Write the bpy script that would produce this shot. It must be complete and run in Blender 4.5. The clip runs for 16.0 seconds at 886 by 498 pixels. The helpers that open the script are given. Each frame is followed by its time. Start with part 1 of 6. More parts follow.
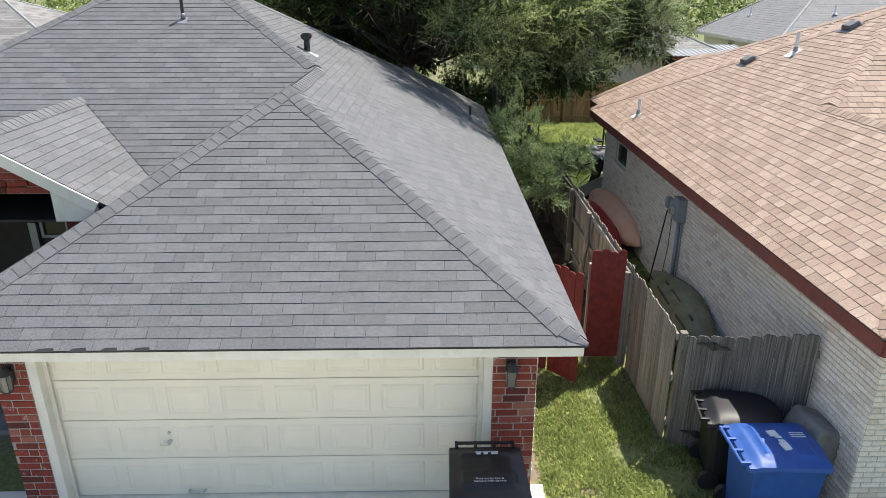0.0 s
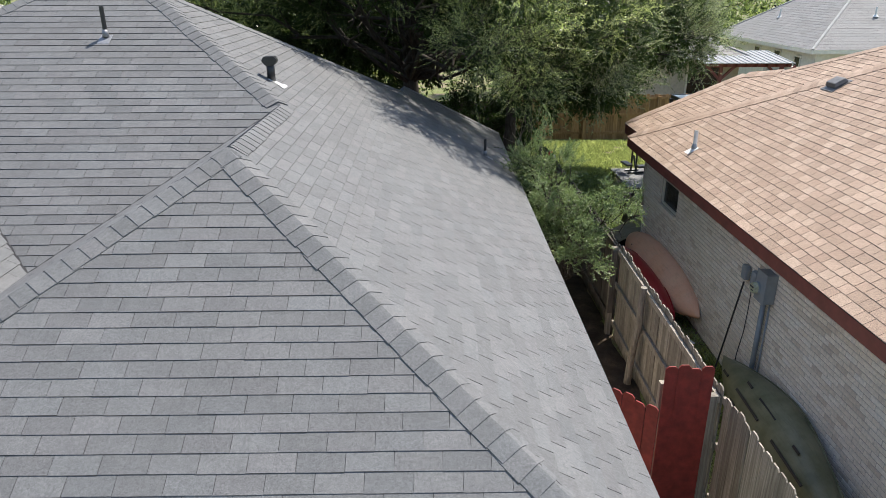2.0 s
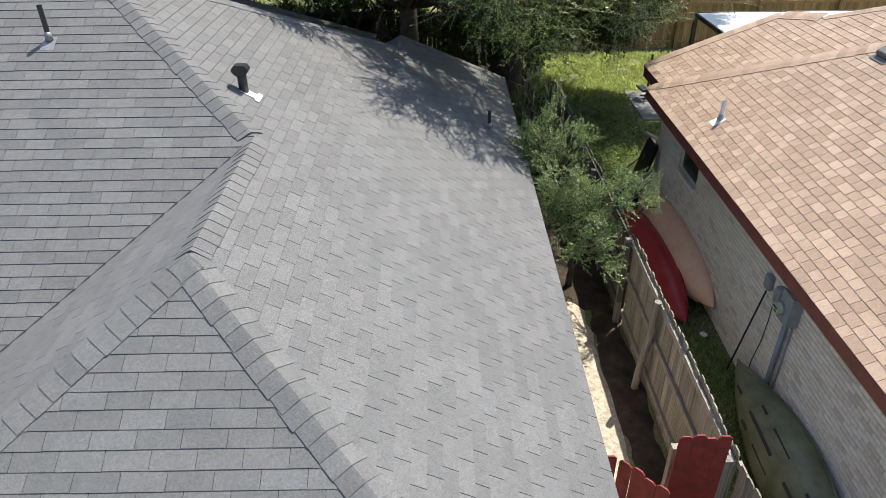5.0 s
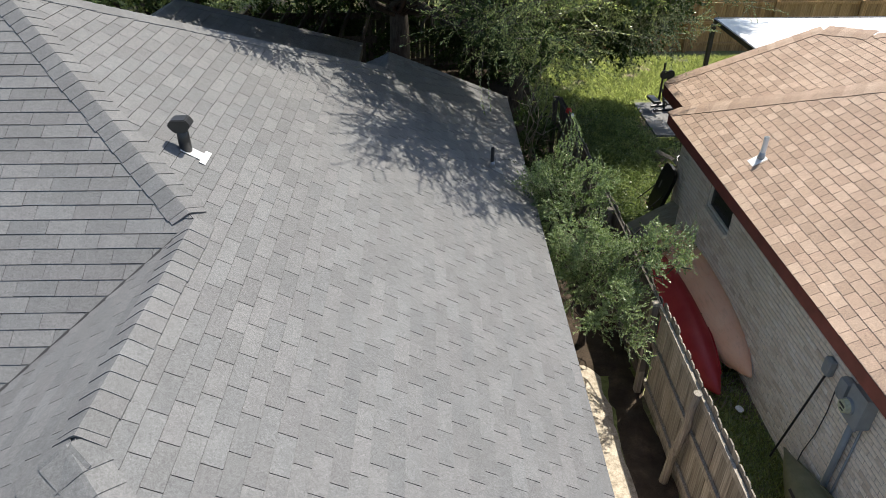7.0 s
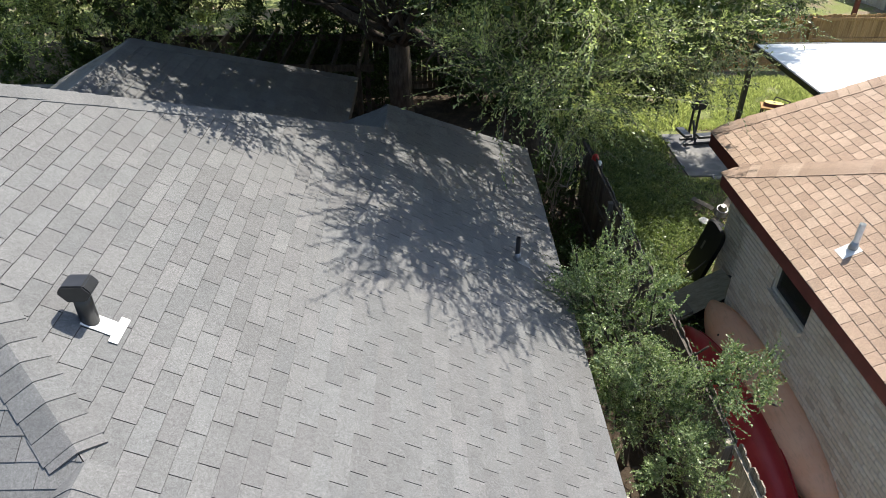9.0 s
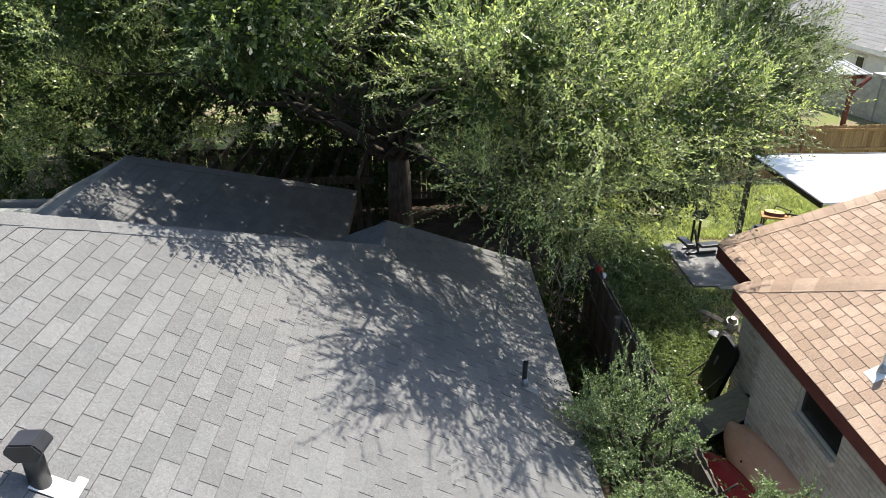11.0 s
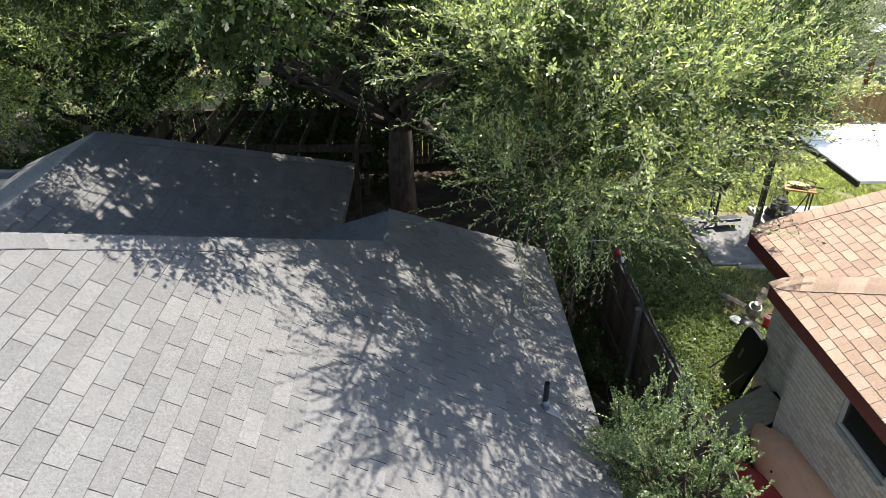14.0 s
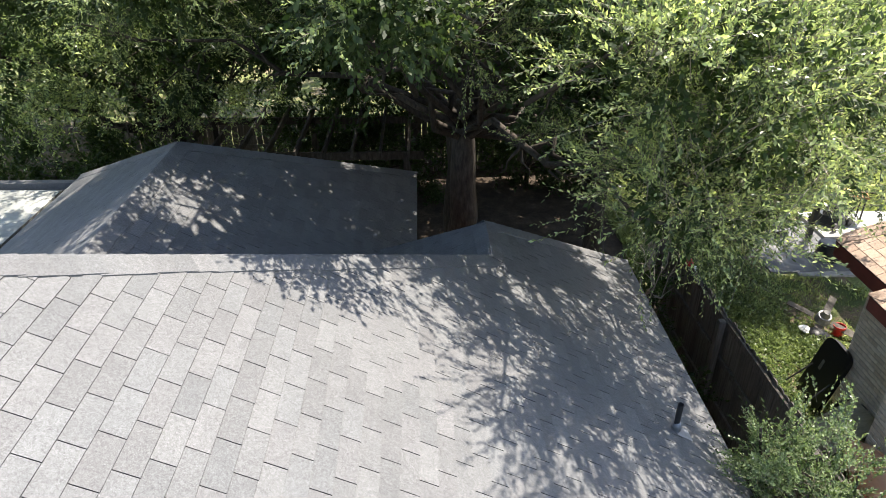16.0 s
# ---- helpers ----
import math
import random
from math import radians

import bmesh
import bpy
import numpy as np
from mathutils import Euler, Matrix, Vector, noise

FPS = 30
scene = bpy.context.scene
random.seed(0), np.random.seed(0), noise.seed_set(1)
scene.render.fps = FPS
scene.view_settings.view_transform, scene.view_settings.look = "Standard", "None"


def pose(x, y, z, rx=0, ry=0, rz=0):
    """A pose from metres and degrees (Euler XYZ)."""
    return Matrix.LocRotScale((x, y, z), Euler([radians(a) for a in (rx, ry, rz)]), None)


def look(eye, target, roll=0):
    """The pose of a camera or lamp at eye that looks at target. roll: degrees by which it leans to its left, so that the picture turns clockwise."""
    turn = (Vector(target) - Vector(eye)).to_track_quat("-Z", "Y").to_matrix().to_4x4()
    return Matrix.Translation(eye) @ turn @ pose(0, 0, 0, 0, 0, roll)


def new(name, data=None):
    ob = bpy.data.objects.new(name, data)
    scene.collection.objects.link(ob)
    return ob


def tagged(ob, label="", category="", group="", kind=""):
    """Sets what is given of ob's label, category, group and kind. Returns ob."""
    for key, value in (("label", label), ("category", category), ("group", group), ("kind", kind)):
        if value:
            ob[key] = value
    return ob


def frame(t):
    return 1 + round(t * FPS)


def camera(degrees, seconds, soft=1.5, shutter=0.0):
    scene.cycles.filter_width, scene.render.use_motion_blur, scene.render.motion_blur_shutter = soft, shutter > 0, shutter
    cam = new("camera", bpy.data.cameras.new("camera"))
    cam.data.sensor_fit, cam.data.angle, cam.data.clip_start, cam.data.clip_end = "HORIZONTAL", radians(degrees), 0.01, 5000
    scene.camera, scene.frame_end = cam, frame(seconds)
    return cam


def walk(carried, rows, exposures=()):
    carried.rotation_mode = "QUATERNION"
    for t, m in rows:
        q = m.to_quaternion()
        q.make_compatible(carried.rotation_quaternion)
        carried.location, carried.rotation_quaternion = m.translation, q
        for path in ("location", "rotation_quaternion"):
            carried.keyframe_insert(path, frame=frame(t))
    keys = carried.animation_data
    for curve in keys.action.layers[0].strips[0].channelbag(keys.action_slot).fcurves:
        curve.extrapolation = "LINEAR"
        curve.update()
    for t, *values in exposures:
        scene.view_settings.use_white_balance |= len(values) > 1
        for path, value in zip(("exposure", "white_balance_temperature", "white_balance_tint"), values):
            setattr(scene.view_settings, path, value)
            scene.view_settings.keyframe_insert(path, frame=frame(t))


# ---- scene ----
cam = camera(66.1, 16.0, soft=0.75)
# seconds, eye x y z, heading, pitch, roll
PATH_ROWS = [
    (0, 0.344, 1.031, 5.735, -1.17, -21.38, -0.01),
    (0.5, 0.323, 1.839, 5.746, -1.17, -21.35, 0.03),
    (1, 0.319, 2.637, 5.757, -1.10, -21.30, 0.07),
    (1.5, 0.295, 3.461, 5.773, -1.14, -21.31, 0.07),
    (2, 0.327, 4.225, 5.809, -0.89, -21.45, 0.15),
    (2.5, 0.342, 4.896, 5.845, -0.64, -21.52, 0.18),
    (3, 0.340, 5.367, 5.863, -0.62, -21.52, 0.25),
    (3.5, 0.354, 5.624, 6.081, -0.52, -21.65, 0.18),
    (4, 0.354, 5.726, 6.918, -0.62, -21.69, 0.31),
    (4.5, 0.428, 5.698, 7.176, -0.56, -28.16, 0.75),
    (4.7, 0.431, 5.706, 7.183, -0.57, -31.65, 0.65),
    (6.8, 0.465, 7.381, 7.206, -0.84, -33.49, 0.16),
    (7, 0.407, 7.661, 7.195, -1.14, -33.46, 0.04),
    (7.5, 0.419, 8.217, 7.224, -0.89, -33.57, 0.13),
    (8, 0.398, 8.800, 7.238, -0.90, -33.58, 0.20),
    (8.5, 0.347, 9.395, 7.228, -1.08, -33.56, 0.21),
    (9, 0.293, 9.982, 7.242, -1.25, -33.85, -0.02),
    (9.5, 0.241, 10.413, 7.188, -1.80, -27.35, 0.14),
    (9.7, 0.259, 10.470, 7.165, -1.77, -25.05, 0.43),
    (11.8, 0.281, 10.414, 7.273, -1.24, -25.67, -0.04),
    (12, 0.274, 10.419, 7.285, -1.25, -28.43, -0.18),
    (12.5, 0.268, 10.474, 7.262, -1.34, -29.36, -0.28),
    (13, 0.284, 10.759, 7.279, -1.28, -29.45, -0.39),
    (13.5, 0.293, 11.131, 7.276, -1.35, -29.48, -0.43),
    (14, 0.168, 11.493, 7.265, -1.49, -29.44, -0.34),
    (14.5, -0.055, 11.738, 7.263, -1.58, -29.43, -0.28),
    (15, -0.174, 11.802, 7.254, -1.67, -29.34, -0.20),
    (15.5, -0.520, 11.827, 7.239, -1.84, -29.27, -0.27),
    (16, -0.956, 11.824, 7.214, -1.89, -29.13, -0.19),
]
walk(cam, [(t, pose(x, y, z, 90 + pitch, roll, yaw)) for t, x, y, z, yaw, pitch, roll in PATH_ROWS],
     exposures=[(0, 0.62, 6550, 10), (1.2, 0.55, 6570, 10), (3, 0.70, 6600, 9.5), (4.5, 0.68, 6700, 9), (7.5, 0.60, 6800, 9), (9.5, 0.9, 6750, 9), (12.5, 1.02, 6800, 10), (16, 1.38, 6850, 11)])

# ---- daylight ----
SUN = Vector((0.32, 0.33, 0.89)).normalized()
world = bpy.data.worlds.new("daylight")
scene.world = world
world.use_nodes = True
_wn = world.node_tree
_sky = _wn.nodes.new("ShaderNodeTexSky")
_sky.sky_type = "NISHITA"
_sky.sun_disc = False
_sky.sun_elevation = math.asin(SUN.z)
_sky.sun_rotation = math.atan2(SUN.x, SUN.y)
_bg = _wn.nodes["Background"]
_bg.inputs["Strength"].default_value = 0.145
_wn.links.new(_sky.outputs[0], _bg.inputs["Color"])
sun_data = bpy.data.lights.new("sun", "SUN")
sun_data.energy = 4.9
sun_data.angle = radians(0.6)
sun_data.color = (1.0, 0.95, 0.87)
sun = new("sun", sun_data)
sun.matrix_world = look(SUN * 60, (0, 0, 0))


# ---- materials ----
class Mat:
    """A small builder round one principled material."""

    def __init__(self, name, rough=0.8, metal=0.0, spec=0.5):
        self.m = bpy.data.materials.new(name)
        self.m.use_nodes = True
        self.t = self.m.node_tree
        self.b = self.t.nodes["Principled BSDF"]
        self.b.inputs["Roughness"].default_value = rough
        self.b.inputs["Metallic"].default_value = metal
        self.b.inputs["Specular IOR Level"].default_value = spec
        self._co = None

    def node(self, kind, **values):
        n = self.t.nodes.new(kind)
        for k, v in values.items():
            n.inputs[k.replace("_", " ")].default_value = v
        return n

    def link(self, a, b):
        self.t.links.new(a, b)

    def co(self, world_space=True):
        if self._co is None:
            if world_space:
                self._co = self.t.nodes.new("ShaderNodeNewGeometry").outputs["Position"]
            else:
                self._co = self.t.nodes.new("ShaderNodeTexCoord").outputs["Object"]
        return self._co

    def scaled(self, sx, sy, sz):
        n = self.t.nodes.new("ShaderNodeMapping")
        n.inputs["Scale"].default_value = (sx, sy, sz)
        self.link(self.co(), n.inputs["Vector"])
        return n.outputs[0]

    def noise(self, scale, detail=4.0, rough=0.6, vec=None):
        n = self.node("ShaderNodeTexNoise", Scale=scale, Detail=detail, Roughness=rough)
        self.link(vec or self.co(), n.inputs["Vector"])
        return n.outputs["Fac"]

    def ramp(self, fac, *stops):
        n = self.t.nodes.new("ShaderNodeValToRGB")
        el = n.color_ramp.elements
        while len(el) < len(stops):
            el.new(0.5)
        for e, (p, c) in zip(el, stops):
            e.position = p
            e.color = (*c, 1) if len(c) == 3 else c
        self.link(fac, n.inputs[0])
        return n.outputs[0]

    def math(self, op, a, b=None):
        n = self.t.nodes.new("ShaderNodeMath")
        n.operation = op
        for i, v in enumerate((a, b)):
            if v is None:
                continue
            if isinstance(v, (int, float)):
                n.inputs[i].default_value = v
            else:
                self.link(v, n.inputs[i])
        return n.outputs[0]

    def mix(self, fac, a, b, mode="MIX"):
        n = self.t.nodes.new("ShaderNodeMix")
        n.data_type = "RGBA"
        n.blend_type = mode
        for i, v in ((0, fac), (6, a), (7, b)):
            if isinstance(v, (int, float)):
                n.inputs[i].default_value = v
            elif isinstance(v, tuple):
                n.inputs[i].default_value = (*v, 1)
            else:
                self.link(v, n.inputs[i])
        return n.outputs[2]

    def color(self, c):
        if isinstance(c, tuple):
            self.b.inputs["Base Color"].default_value = (*c, 1)
        else:
            self.link(c, self.b.inputs["Base Color"])
        return self

    def piece_random(self):
        """One number for each piece, joined or apart."""
        g = self.t.nodes.new("ShaderNodeNewGeometry").outputs["Random Per Island"]
        o = self.t.nodes.new("ShaderNodeObjectInfo").outputs["Random"]
        return self.math("FRACT", self.math("ADD", g, o))

    def bump(self, height, strength=0.3, distance=0.01):
        n = self.node("ShaderNodeBump", Strength=strength, Distance=distance)
        self.link(height, n.inputs["Height"])
        self.link(n.outputs[0], self.b.inputs["Normal"])
        return self


def shingle_material(name, dark, mid, light, stain, blotch=0.22):
    """Mineral granules: each tab has its own tone, over fine grit, faint runs and a few rubbed spots."""
    k = Mat(name, 0.78, 0, 0.42)
    r = k.piece_random()
    tone = k.ramp(r, (0.0, dark), (0.3, tuple(0.5 * (p + q) for p, q in zip(dark, mid))), (0.5, mid), (0.75, tuple(0.5 * (p + q) for p, q in zip(light, mid))), (1.0, light))
    tint = k.ramp(k.math("FRACT", k.math("MULTIPLY", r, 13.7)), (0.0, (0.975, 1.0, 1.012)), (0.5, (0.99, 1.0, 1.0)), (1.0, (1.002, 0.997, 1.004)))
    tone = k.mix(1.0, tone, tint, "MULTIPLY")
    grain = k.noise(230, 2, 0.8)
    speck = k.ramp(grain, (0.3, (0.55, 0.55, 0.56)), (0.5, (1, 1, 1)), (0.7, (1.5, 1.5, 1.51)))
    col = k.mix(1.0, tone, speck, "MULTIPLY")
    blot = k.noise(1.3, 6, 0.72)
    col = k.mix(k.math("MULTIPLY", k.ramp(blot, (0.46, (0, 0, 0)), (0.72, (1, 1, 1))), blotch), col, stain)
    fine = k.noise(6, 6, 0.8)
    col = k.mix(0.25, col, k.ramp(fine, (0.3, (0.55, 0.55, 0.56)), (0.5, (1, 1, 1)), (0.72, (1.4, 1.39, 1.37))), "MULTIPLY")
    grit = k.noise(62, 4, 0.9)
    col = k.mix(0.75, col, k.ramp(grit, (0.3, (0.5, 0.5, 0.505)), (0.5, (1, 1, 1)), (0.7, (1.5, 1.5, 1.5))), "MULTIPLY")
    rub = k.noise(9, 8, 0.9)
    col = k.mix(k.math("MULTIPLY", k.ramp(rub, (0.69, (0, 0, 0)), (0.74, (1, 1, 1))), 0.45), col, tuple(min(1, 1.6 * v) for v in light))
    k.color(col).bump(grit, 0.5, 0.005)
    return k.m


M_SHINGLE = shingle_material("grey_shingle", (0.118, 0.1182, 0.1195), (0.133, 0.1332, 0.1345), (0.149, 0.1493, 0.150), (0.102, 0.102, 0.104), 0.36)
M_SHINGLE_BROWN = shingle_material("brown_shingle", (0.285, 0.200, 0.146), (0.338, 0.241, 0.178), (0.40, 0.294, 0.222), (0.27, 0.192, 0.143), 0.15)
M_SHINGLE_PALE = shingle_material("weathered_shingle", (0.16, 0.152, 0.14), (0.216, 0.204, 0.188), (0.272, 0.26, 0.24), (0.16, 0.152, 0.144))


def plain_material(name, c, rough=0.6, metal=0.0, vary=0.2, scale=6.0, bump=0.0, grain=90.0):
    k = Mat(name, rough, metal)
    n = k.noise(scale, 5, 0.65)
    lo = tuple(v * (1 - vary) for v in c)
    hi = tuple(min(1, v * (1 + vary)) for v in c)
    k.color(k.ramp(n, (0.3, lo), (0.7, hi)))
    if bump:
        k.bump(k.noise(grain, 3, 0.6), bump, 0.004)
    return k.m


M_DECK = plain_material("roof_felt", (0.03, 0.03, 0.032), 0.95)


def white_paint():
    k = Mat("white_paint", 0.5)
    n = k.noise(3, 6, 0.65)
    streak = k.noise(4, 4, 0.6, k.scaled(2, 2, 0.25))
    col = k.ramp(n, (0.3, (0.62, 0.585, 0.50)), (0.6, (0.72, 0.69, 0.61)))
    col = k.mix(k.math("MULTIPLY", k.ramp(streak, (0.55, (0, 0, 0)), (0.8, (1, 1, 1))), 0.35), col, (0.5, 0.48, 0.43))
    k.color(col).bump(k.noise(60, 2), 0.08, 0.003)
    return k.m


M_WHITE = white_paint()
M_CREAM = plain_material("door_enamel", (0.77, 0.72, 0.59), 0.42, 0, 0.05, 1.3, 0.05)
M_TRIM_RED = plain_material("rust_red_paint", (0.17, 0.045, 0.035), 0.55, 0, 0.22, 5, 0.1)
M_RED_WOOD = plain_material("red_stain", (0.20, 0.025, 0.02), 0.7, 0, 0.35, 9, 0.3)
M_MORTAR = plain_material("mortar", (0.33, 0.30, 0.27), 0.95, 0, 0.2, 20, 0.5)
M_MORTAR_PALE = plain_material("pale_mortar", (0.50, 0.45, 0.385), 0.95, 0, 0.2, 20, 0.5)


def brick_material(name, stops, patch, amount):
    k = Mat(name, 0.88, 0, 0.3)
    r = k.piece_random()
    col = k.ramp(r, *stops)
    n = k.noise(26, 5, 0.7)
    col = k.mix(0.45, col, k.ramp(n, (0.25, (0.5, 0.5, 0.5)), (0.7, (1.35, 1.3, 1.25))), "MULTIPLY")
    p = k.noise(9, 5, 0.75)
    col = k.mix(k.math("MULTIPLY", k.ramp(p, (0.6, (0, 0, 0)), (0.68, (1, 1, 1))), amount), col, patch)
    k.color(col).bump(n, 0.6, 0.006)
    return k.m


M_BRICK = brick_material("red_brick", ((0.0, (0.08, 0.024, 0.02)), (0.25, (0.185, 0.034, 0.025)), (0.8, (0.245, 0.05, 0.034)), (1.0, (0.30, 0.135, 0.095))), (0.6, 0.52, 0.47), 0.55)
M_BRICK_PALE = brick_material("whitewashed_brick", ((0.0, (0.66, 0.57, 0.47)), (0.2, (0.80, 0.72, 0.61)), (0.75, (0.85, 0.78, 0.675)), (1.0, (0.88, 0.825, 0.735))), (0.60, 0.50, 0.42), 0.35)


def wood_material(name, lo, mid, hi, axis_scale=(14, 14, 0.8), rough=0.85):
    k = Mat(name, rough, 0, 0.2)
    r = k.piece_random()
    v = k.scaled(*axis_scale)
    add = k.t.nodes.new("ShaderNodeVectorMath")
    k.link(v, add.inputs[0])
    comb = k.t.nodes.new("ShaderNodeCombineXYZ")
    k.link(k.math("MULTIPLY", r, 37.0), comb.inputs[0])
    k.link(k.math("MULTIPLY", r, 11.0), comb.inputs[2])
    k.link(comb.outputs[0], add.inputs[1])
    g = k.noise(2.2, 6, 0.7, add.outputs[0])
    col = k.ramp(g, (0.28, lo), (0.5, mid), (0.72, hi))
    tone = k.ramp(r, (0, (0.72, 0.72, 0.72)), (1, (1.2, 1.2, 1.2)))
    col = k.mix(1.0, col, tone, "MULTIPLY")
    st = k.noise(1.7, 4, 0.6)
    col = k.mix(k.math("MULTIPLY", k.ramp(st, (0.5, (0, 0, 0)), (0.75, (1, 1, 1))), 0.4), col, tuple(0.55 * c for c in mid))
    k.color(col).bump(g, 0.5, 0.006)
    return k.m


M_FENCE = wood_material("weathered_cedar", (0.115, 0.10, 0.082), (0.265, 0.24, 0.20), (0.43, 0.405, 0.355), (22, 22, 0.7))
M_GATE = wood_material("streaked_gate_wood", (0.035, 0.032, 0.029), (0.135, 0.125, 0.112), (0.29, 0.27, 0.245), (26, 26, 0.5))
# On fences this wood is darkened for tree shade; fan blades share it.
M_CEDAR_DARK_SHADE = wood_material("dark_and_shaded_cedar", (0.06, 0.053, 0.045), (0.12, 0.108, 0.094), (0.18, 0.165, 0.148))
M_FENCE_TAN = wood_material("tan_cedar", (0.21, 0.115, 0.05), (0.40, 0.24, 0.11), (0.52, 0.34, 0.18))
M_BARK = wood_material("bark", (0.025, 0.02, 0.017), (0.055, 0.046, 0.037), (0.10, 0.085, 0.07), (9, 9, 2.5))
M_STEEL = plain_material("galvanised_steel", (0.55, 0.56, 0.57), 0.35, 0.9, 0.2, 8)
M_BLACK_METAL = plain_material("black_metal", (0.022, 0.022, 0.024), 0.4, 0.0, 0.3, 10, 0.05)
M_GREY_METAL = plain_material("grey_enclosure", (0.26, 0.29, 0.31), 0.45, 0.1, 0.12, 6, 0.05)
M_TWIG = plain_material("twig_bark", (0.22, 0.19, 0.15), 0.85, 0, 0.35, 30)
M_DRIVE = plain_material("pale_drive_concrete", (0.74, 0.70, 0.61), 0.9, 0, 0.15, 2.0, 0.3)
M_CONCRETE = plain_material("concrete", (0.19, 0.19, 0.19), 0.85, 0, 0.35, 1.6, 0.3)
M_GLASS = plain_material("window_screen", (0.012, 0.013, 0.016), 0.25, 0, 0.2, 4)


def leaf_material(name, stops, gloss=0.32, through_light=0.38, spec=0.7):
    """Waxy leaves: tone differs leaf by leaf and bough by bough, and light comes through them yellower."""
    k = Mat(name, gloss, 0, spec)
    r = k.piece_random()
    clump = k.noise(1.7, 4, 0.7)
    v = k.math("ADD", k.math("MULTIPLY", r, 0.4), k.math("MULTIPLY", clump, 0.7))
    k.color(k.ramp(v, *stops))
    t = k.t.nodes.new("ShaderNodeBsdfTranslucent")
    tc = k.ramp(v, *[(p, (min(1, c[0] * 1.85), min(1, c[1] * 1.9), c[2] * 1.15)) for p, c in stops])
    k.link(tc, t.inputs["Color"])
    mx = k.t.nodes.new("ShaderNodeMixShader")
    mx.inputs[0].default_value = through_light
    k.link(k.b.outputs[0], mx.inputs[1])
    k.link(t.outputs[0], mx.inputs[2])
    k.link(mx.outputs[0], k.t.nodes["Material Output"].inputs["Surface"])
    return k.m


M_LEAF = leaf_material("oak_leaf", ((0.28, (0.026, 0.042, 0.017)), (0.48, (0.112, 0.158, 0.074)), (0.66, (0.43, 0.49, 0.235))), 0.32, 0.42, 0.5)
M_LEAF_GREY = leaf_material("grey_oak_leaf", ((0.28, (0.028, 0.040, 0.022)), (0.48, (0.088, 0.118, 0.068)), (0.69, (0.28, 0.325, 0.195))), 0.34, 0.36, 0.5)
M_IVY = leaf_material("ivy_leaf", ((0.28, (0.052, 0.08, 0.035)), (0.52, (0.115, 0.155, 0.07)), (0.78, (0.24, 0.285, 0.14))), 0.4, 0.5)
# Leaf colour darkened to stand for the shade inside and behind crowns.
M_LEAF_SHADE = leaf_material("shaded_leaf", ((0.25, (0.018, 0.032, 0.011)), (0.8, (0.05, 0.08, 0.026))), 0.5, 0.38, 0.3)
M_LEAF_SMALL = leaf_material("shrub_leaf", ((0.25, (0.04, 0.068, 0.03)), (0.5, (0.12, 0.175, 0.08)), (0.75, (0.30, 0.37, 0.20))), 0.36, 0.36, 0.45)
M_GRASS = leaf_material("grass_blade", ((0.25, (0.115, 0.15, 0.062)), (0.5, (0.235, 0.275, 0.125)), (0.8, (0.43, 0.46, 0.25))), 0.55, 0.5, 0.4)


def ground_material():
    k = Mat("lawn_soil", 0.95, 0, 0.15)
    a = k.noise(0.8, 6, 0.65)
    b = k.noise(14, 5, 0.7)
    soil = k.ramp(b, (0.3, (0.13, 0.10, 0.068)), (0.6, (0.25, 0.205, 0.15)), (0.8, (0.40, 0.345, 0.27)))
    turf = k.ramp(b, (0.3, (0.10, 0.125, 0.045)), (0.55, (0.18, 0.205, 0.08)), (0.8, (0.29, 0.28, 0.145)))
    k.color(k.mix(k.ramp(a, (0.40, (0, 0, 0)), (0.52, (1, 1, 1))), soil, turf)).bump(b, 0.8, 0.03)
    return k.m


def dirt_material():
    k = Mat("bare_dirt", 0.97, 0, 0.1)
    b = k.noise(11, 6, 0.7)
    c = k.noise(60, 3, 0.7)
    col = k.ramp(b, (0.3, (0.26, 0.225, 0.175)), (0.5, (0.46, 0.41, 0.335)), (0.72, (0.62, 0.57, 0.48)))
    col = k.mix(0.5, col, k.ramp(c, (0.3, (0.4, 0.4, 0.4)), (0.7, (1.3, 1.25, 1.2))), "MULTIPLY")
    k.color(col).bump(c, 0.8, 0.015)
    return k.m


M_GROUND = ground_material()
M_DIRT = dirt_material()


# Brown leaf litter, with the shade over it worked into the colour.
def litter_material():
    k = Mat("shaded_leaf_litter", 0.95, 0, 0.15)
    b = k.noise(3, 6, 0.7)
    c = k.noise(70, 4, 0.8)
    col = k.ramp(b, (0.35, (0.046, 0.037, 0.029)), (0.55, (0.078, 0.062, 0.048)), (0.75, (0.14, 0.112, 0.087)))
    col = k.mix(0.7, col, k.ramp(c, (0.3, (0.35, 0.35, 0.35)), (0.7, (1.5, 1.4, 1.3))), "MULTIPLY")
    k.color(col).bump(c, 0.9, 0.02)
    return k.m


M_LITTER_SHADE = litter_material()


def weedy_material():
    k = Mat("weedy_soil", 0.95, 0, 0.15)
    a = k.noise(1.6, 6, 0.7)
    c = k.noise(40, 4, 0.8)
    brown = k.ramp(c, (0.3, (0.06, 0.046, 0.03)), (0.7, (0.24, 0.19, 0.13)))
    green = k.ramp(c, (0.3, (0.03, 0.045, 0.014)), (0.7, (0.10, 0.13, 0.045)))
    k.color(k.mix(k.ramp(a, (0.42, (0, 0, 0)), (0.55, (1, 1, 1))), brown, green)).bump(c, 0.9, 0.02)
    return k.m


M_WEEDY = weedy_material()


